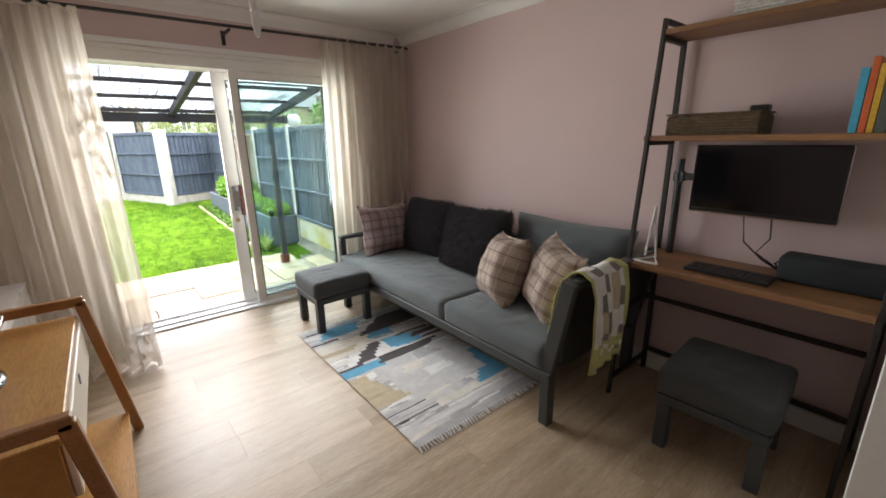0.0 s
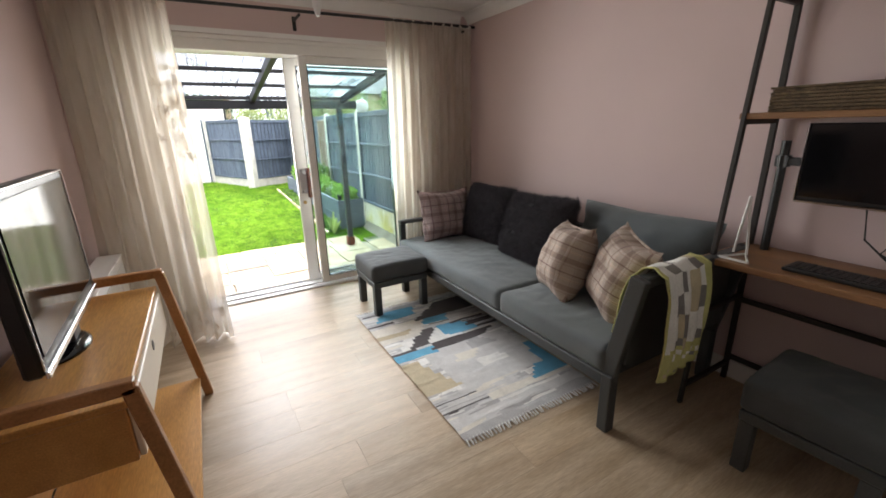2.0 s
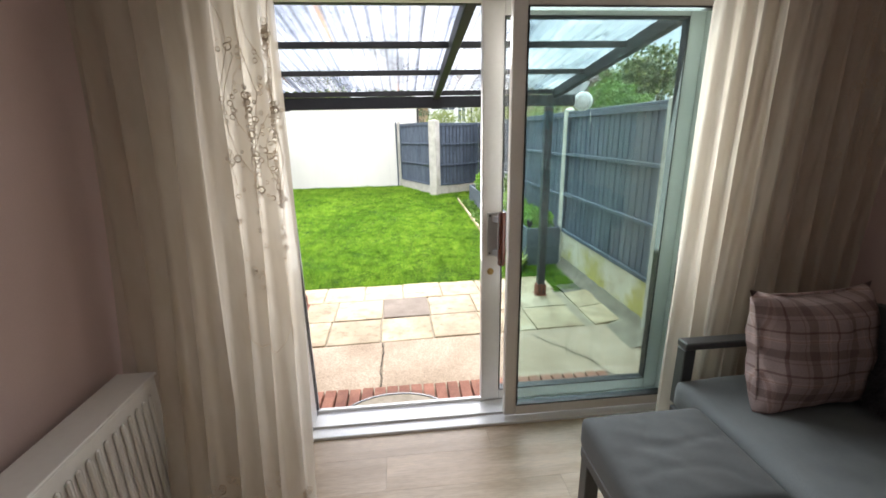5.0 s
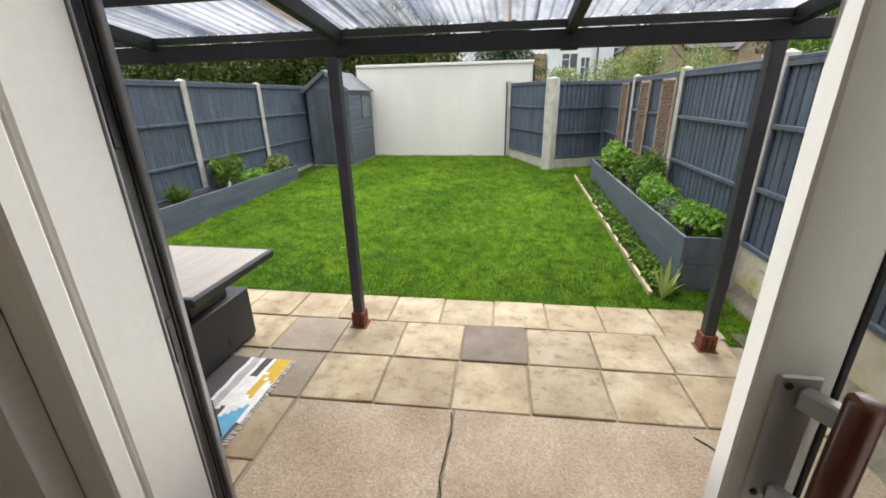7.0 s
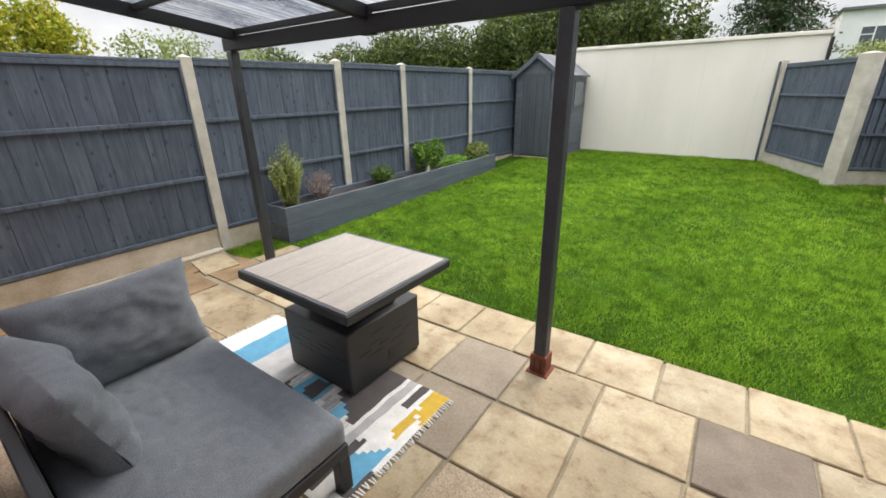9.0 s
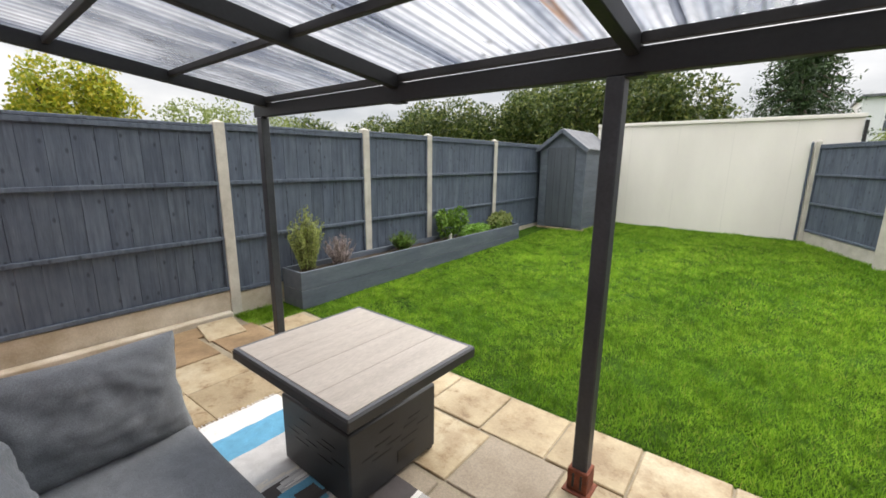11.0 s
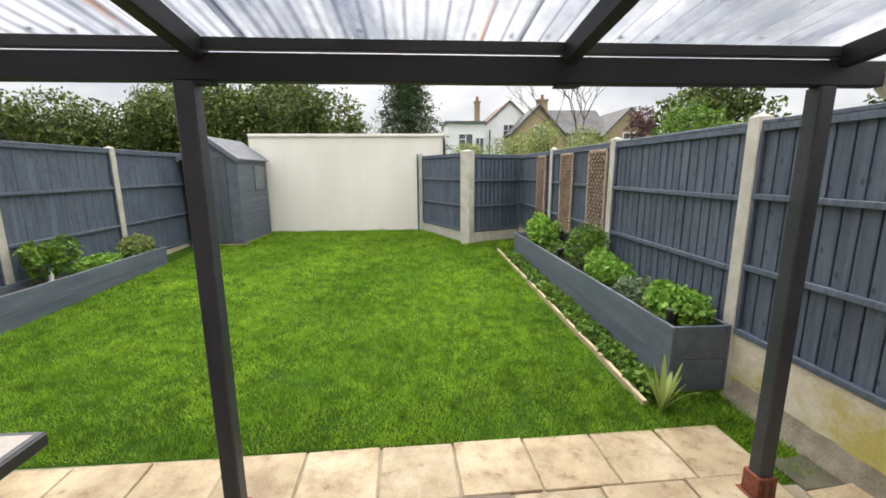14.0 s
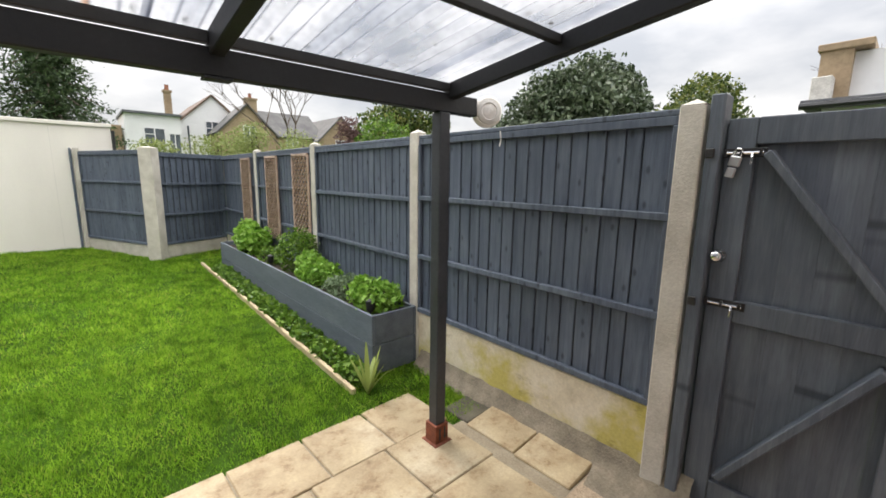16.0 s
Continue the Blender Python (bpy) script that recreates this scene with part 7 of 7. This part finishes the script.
# patterned throw over the sofa end
vs, fs, kk = [], [], []
THROW = ["k_lime", "k_white", "k_slate", "k_sand"]
path = [(0.965, 0.47), (0.95, 0.55), (0.93, 0.66), (0.90, 0.76), (0.855, 0.815), (0.81, 0.825), (0.765, 0.80), (0.745, 0.72), (0.74, 0.62), (0.735, 0.52), (0.735, 0.46), (0.735, 0.40), (0.74, 0.355)]
nu, nv = 16, (len(path) - 1) * 3
for j in range(nv + 1):
    a = path[min(j // 3, len(path) - 2)]
    b = path[min(j // 3 + 1, len(path) - 1)]
    q = (j % 3) / 3 if j < nv else 1.0
    y, z = a[0] + (b[0] - a[0]) * q, a[1] + (b[1] - a[1]) * q
    for i in range(nu + 1):
        u = i / nu
        x = 1.70 + 0.27 * u + 0.10 * u * max(0, 1 - j / nv) + 0.02 * (j / nv)
        fold = (0.020 * math.sin(u * 13 + j * 0.09) + 0.010 * noise.noise(Vector((u * 6, j * 0.22, 2)))) * min(1, abs(j - 13) / 9)
        vs.append((x, y - abs(fold) * (1 if j > 13 else -1) - 0.004, z + (0.05 * (u - 0.5) if j > nv - 5 else 0) + 0.004 * math.sin(u * 9 + j)))
for j in range(nv):
    for i in range(nu):
        k = j * (nu + 1) + i
        fs.append((k, k + 1, k + nu + 2, k + nu + 1))
        blk = (j // 3 + (0 if i % 8 < 6 else 1)) % 2
        kk.append(0 if j < 9 or i < 1 or i > nu - 3 or j > nv - 8 and (i + j) % 5 else (2 if blk and 2 < i % 8 < 7 else 1 if (i // 4 + j // 6) % 5 else 3))
th = from_arrays("throw", vs, fs, [M[k] for k in THROW], None, True)
th.data.polygons.foreach_set("material_index", kk)
tagged(th, "lime, white and grey block-patterned throw draped over the sofa end", "throw")
for name, ids in (("hem", [nv * (nu + 1) + i for i in range(nu + 1)]), ("hem", [i for i in range(nu + 1)]), ("side_binding", [j * (nu + 1) for j in range(nv + 1)]), ("side_binding", [j * (nu + 1) + nu for j in range(nv + 1)])):
    part(name, tube([Vector(vs[i]) for i in ids], 0.0035, 6), M["k_lime"], th, "lime green stitched edge", True)
md = th.modifiers.new("thick", "SOLIDIFY")
md.thickness, md.offset = 0.006, 1

kilim("rug", "pale grey, blue and cream flat-woven rug with white fringe", 0.86, 1.53, (1.455, 1.935, 0), 0, [
    (0.0, 0.04, 0, 1, 0, 1, "k_grey"), (0.06, 0.10, 0, 1, 0, 1, "k_lt"), (0.11, 0.15, 0.35, 1, 0.35, 1, "k_cream"), (0.13, 0.21, 0.66, 1.0, 0.84, 1.0, "k_blue"), (0.21, 0.36, 0.86, 1.0, 0.95, 1.0, "k_blue"),
    (0.20, 0.50, 0.25, 0.9, 0.2, 0.95, "k_lt"), (0.24, 0.46, 0.0, 0.26, 0.0, 0.12, "k_sand"), (0.30, 0.36, 0.48, 0.74, 0.52, 0.70, "k_white"), (0.38, 0.43, 0.36, 0.54, 0.42, 0.60, "k_cream"), (0.44, 0.50, 0.55, 0.80, 0.6, 0.7, "k_grey"),
    (0.48, 0.535, 0.0, 0.30, 0.0, 0.40, "k_blue"), (0.535, 0.555, 0.0, 0.14, 0.0, 0.2, "k_dark"), (0.51, 0.565, 0.30, 0.78, 0.36, 0.92, "k_dark"), (0.56, 0.68, 0.08, 0.62, 0.2, 0.6, "k_white"), (0.57, 0.70, 0.16, 0.32, 0.36, 0.50, "k_dark"),
    (0.58, 0.69, 0.52, 0.84, 0.50, 0.70, "k_blue"), (0.585, 0.605, 0.80, 1, 0.82, 1, "k_dark"), (0.625, 0.65, 0.74, 1, 0.76, 1, "k_dark"), (0.67, 0.69, 0.62, 0.96, 0.66, 0.96, "k_dark"), (0.66, 0.80, 0.0, 0.34, 0.0, 0.5, "k_cream"), (0.70, 0.73, 0.0, 0.25, 0.0, 0.3, "k_sand"),
    (0.74, 0.79, 0.42, 0.66, 0.46, 0.70, "k_blue"), (0.79, 0.94, 0.38, 1.0, 0.74, 1.0, "k_dark"), (0.82, 0.845, 0.0, 0.22, 0.0, 0.24, "k_dark"), (0.87, 0.95, 0.10, 0.46, 0.2, 0.5, "k_blue"), (0.95, 0.975, 0.0, 0.6, 0.0, 0.6, "k_grey")], 2)

# ---- ladder desk ----
M["desk_steel"] = mat("dark_brown_black_steel", (0.020, 0.016, 0.014), (0.034, 0.027, 0.023), 5, 90, 0.5, 0.06)
desk = thing("ladder_desk", "tall ladder desk with black steel frame and rustic brown shelves", "desk")
DZ0 = 0.775
for y in (0.83, -0.115):
    f = part("side_frame", bar((2.125, y, 0.0), (2.315, y, 1.96), 0.019, 0.026, 0.002, up=(1, 0, 0)), M["desk_steel"], desk)
    part("rear_upright", bar((2.545, y, 0.0), (2.545, y, 1.96), 0.019, 0.026, 0.002), M["desk_steel"], f)
    for z in (0.10, 0.50, DZ0 - 0.03, 1.385, 1.875, 1.95):
        part("rung", bar((2.135 + z * 0.097 + 0.005, y, z), (2.535, y, z), 0.022, 0.022, 0.002), M["desk_steel"], f)
for z in (0.14, 0.48):
    part("back_rail", bar((2.545, -0.10, z), (2.545, 0.82, z), 0.019, 0.026, 0.002), M["desk_steel"], desk)
part("desktop", box(2.15, 2.56, -0.105, 0.86, DZ0 - 0.018, DZ0 + 0.012, 0.003), M["rustic"], desk)
part("shelf", box(2.255, 2.56, -0.105, 0.85, 1.396, 1.422, 0.003), M["rustic"], desk)
part("shelf", box(2.30, 2.56, -0.105, 0.84, 1.886, 1.912, 0.003), M["rustic"], desk)

mon = thing("monitor", "wide black computer monitor with silver edge on a clamp arm", "monitor", (2.42, 0.37, 0), 0)
part("panel", box(-0.01, 0.025, -0.285, 0.275, 1.055, 1.375, 0.005), M["black"], mon)
part("screen", box(-0.0125, -0.0105, -0.278, 0.268, 1.072, 1.37), M["screen"], mon, "dark blank screen")
bm = box(-0.013, 0.02, -0.287, 0.277, 1.046, 1.0545, 0.002)
box(-0.0125, 0.02, 0.2755, 0.279, 1.0545, 1.375, 0, bm)
box(-0.0125, 0.02, -0.289, -0.2855, 1.0545, 1.375, 0, bm)
part("edge", bm, M["chrome"], mon, "silver lower edge")
part("arm_pole", tube([(0.07, 0.375, DZ0 + 0.012), (0.07, 0.375, 1.30)], 0.018, 12), M["satin_black"], mon)
part("arm", bar((0.07, 0.375, 1.21), (0.05, 0.05, 1.21), 0.03, 0.035, 0.004), M["satin_black"], mon)
part("arm_collar", lathe([(0.03, 0), (0.03, 0.05)], 14, None, (0.07, 0.375, 1.185)), M["black"], mon)
part("cable", tube([(0.03, 0.05, 1.06), (0.03, 0.03, 0.92), (0.05, -0.05, 0.84), (0.07, -0.12, DZ0 + 0.02)], 0.004, 6), M["black"], mon)
part("cable", tube([(0.03, -0.06, 1.06), (0.03, -0.07, 0.95), (0.05, -0.02, 0.87), (0.07, -0.12, DZ0 + 0.025)], 0.004, 6), M["black"], mon)
st = thing("wire_stand", "white metal triangular stand on the desk", "stand", (2.24, 0.73, DZ0 + 0.012))
part("loop", tube([(-0.05, -0.05, 0.005), (-0.05, 0.07, 0.005), (0.08, 0.02, 0.005), (-0.05, -0.05, 0.005)], 0.006, 8), M["gloss"], st)
part("upright", tube([(0.07, 0.01, 0.005), (0.05, 0.015, 0.15), (0.05, 0.03, 0.28), (0.02, 0.045, 0.02)], 0.006, 8), M["gloss"], st)
kb = solid("keyboard", box(-0.07, 0.07, -0.17, 0.17, 0, 0.016, 0.004), M["black"], "black keyboard on the desk", "keyboard")
kb.matrix_basis = pose(2.29, 0.40, DZ0 + 0.0125)
bm = bmesh.new()
for r in range(5):
    for c in range(14):
        box(-0.058 + r * 0.024, -0.038 + r * 0.024, -0.16 + c * 0.023, -0.141 + c * 0.023, 0.0161, 0.020, 0, bm)
part("keys", bm, M["satin_black"], kb)
sp = solid("speaker", box(-0.07, 0.07, -0.19, 0.17, 0, 0.12, 0.025, seg=3), M["speaker"], "dark cloth-covered speaker on the desk", "speaker", smooth=True)
sp.matrix_basis = pose(2.42, 0.07, DZ0 + 0.0125)
part("strap", tube([(0.0, 0.165, 0.09), (0.0, 0.19, 0.06), (0.0, 0.165, 0.03)], 0.006, 6), M["black"], sp)
part("wire", tube([(2.30, 0.70, DZ0 - 0.022), (2.30, 0.45, DZ0 - 0.05), (2.28, 0.2, DZ0 - 0.035)], 0.003, 5), M["gloss"], desk)
part("socket", box(2.27, 2.30, 0.15, 0.21, DZ0 - 0.045, DZ0 - 0.0185, 0.003), M["gloss"], desk)


def basket(name, label, at, w, d, h, mt, lid=True):
    t = thing(name, label, "basket", at)
    for k in range(int(h / 0.013)):
        z = 0.006 + k * 0.013
        e = 0.003 * (k % 2)
        part("woven_course", tube([(-w / 2 - e, -d / 2, z), (-w / 2 - e, d / 2, z), (w / 2 + e, d / 2, z), (w / 2 + e, -d / 2, z), (-w / 2 - e, -d / 2, z)], 0.0075, 5), M[mt], t)
    for x0, x1, y0, y1 in ((-w / 2, -w / 2 + 0.006, -d / 2, d / 2), (w / 2 - 0.006, w / 2, -d / 2, d / 2), (-w / 2 + 0.007, w / 2 - 0.007, -d / 2, -d / 2 + 0.006), (-w / 2 + 0.007, w / 2 - 0.007, d / 2 - 0.006, d / 2)):
        part("lining", box(x0, x1, y0, y1, 0.006, h - 0.002), M[mt], t)
    part("base", box(-w / 2, w / 2, -d / 2, d / 2, 0.001, 0.005), M[mt], t)
    if lid:
        part("lid", box(-w / 2 - 0.008, w / 2 + 0.008, -d / 2 - 0.008, d / 2 + 0.008, h, h + 0.008, 0.002), M[mt], t)
    return t


basket("basket", "low brown wicker box on the shelf", (2.39, 0.57, 1.4225), 0.20, 0.37, 0.09, "wicker")
solid("small_box", box(2.36, 2.41, 0.375, 0.445, 1.521, 1.546, 0.004), M["black"], "small black box on the wicker basket", "box")
basket("basket", "white wicker basket on the top shelf", (2.42, 0.40, 1.9125), 0.19, 0.30, 0.13, "white_wicker", False)
random.seed(9)
yb = 0.105
for c in ((0.08, 0.42, 0.62), (0.62, 0.14, 0.04), (0.70, 0.42, 0.05), (0.10, 0.12, 0.10), (0.72, 0.66, 0.20)):
    th_, hh = random.uniform(0.018, 0.03), random.uniform(0.20, 0.27)
    cm = mat("book_cover", tuple(v * 0.9 for v in c), c, 6, 80, 0.5, 0.05)
    bk = thing("book", "upright book with a coloured cover on the shelf", "book", (2.36, yb - th_ / 2, 1.4225), 0, "books")
    part("cover", box(-0.075, -0.07, -th_ / 2, th_ / 2, 0, hh, 0.001), cm, bk)
    part("board", box(-0.07, 0.075, -th_ / 2, -th_ / 2 + 0.002, 0, hh), cm, bk)
    part("board", box(-0.07, 0.075, th_ / 2 - 0.002, th_ / 2, 0, hh), cm, bk)
    part("pages", box(-0.069, 0.072, -th_ / 2 + 0.0025, th_ / 2 - 0.0025, 0.003, hh - 0.003), M["k_white"], bk)
    yb -= th_ + 0.003
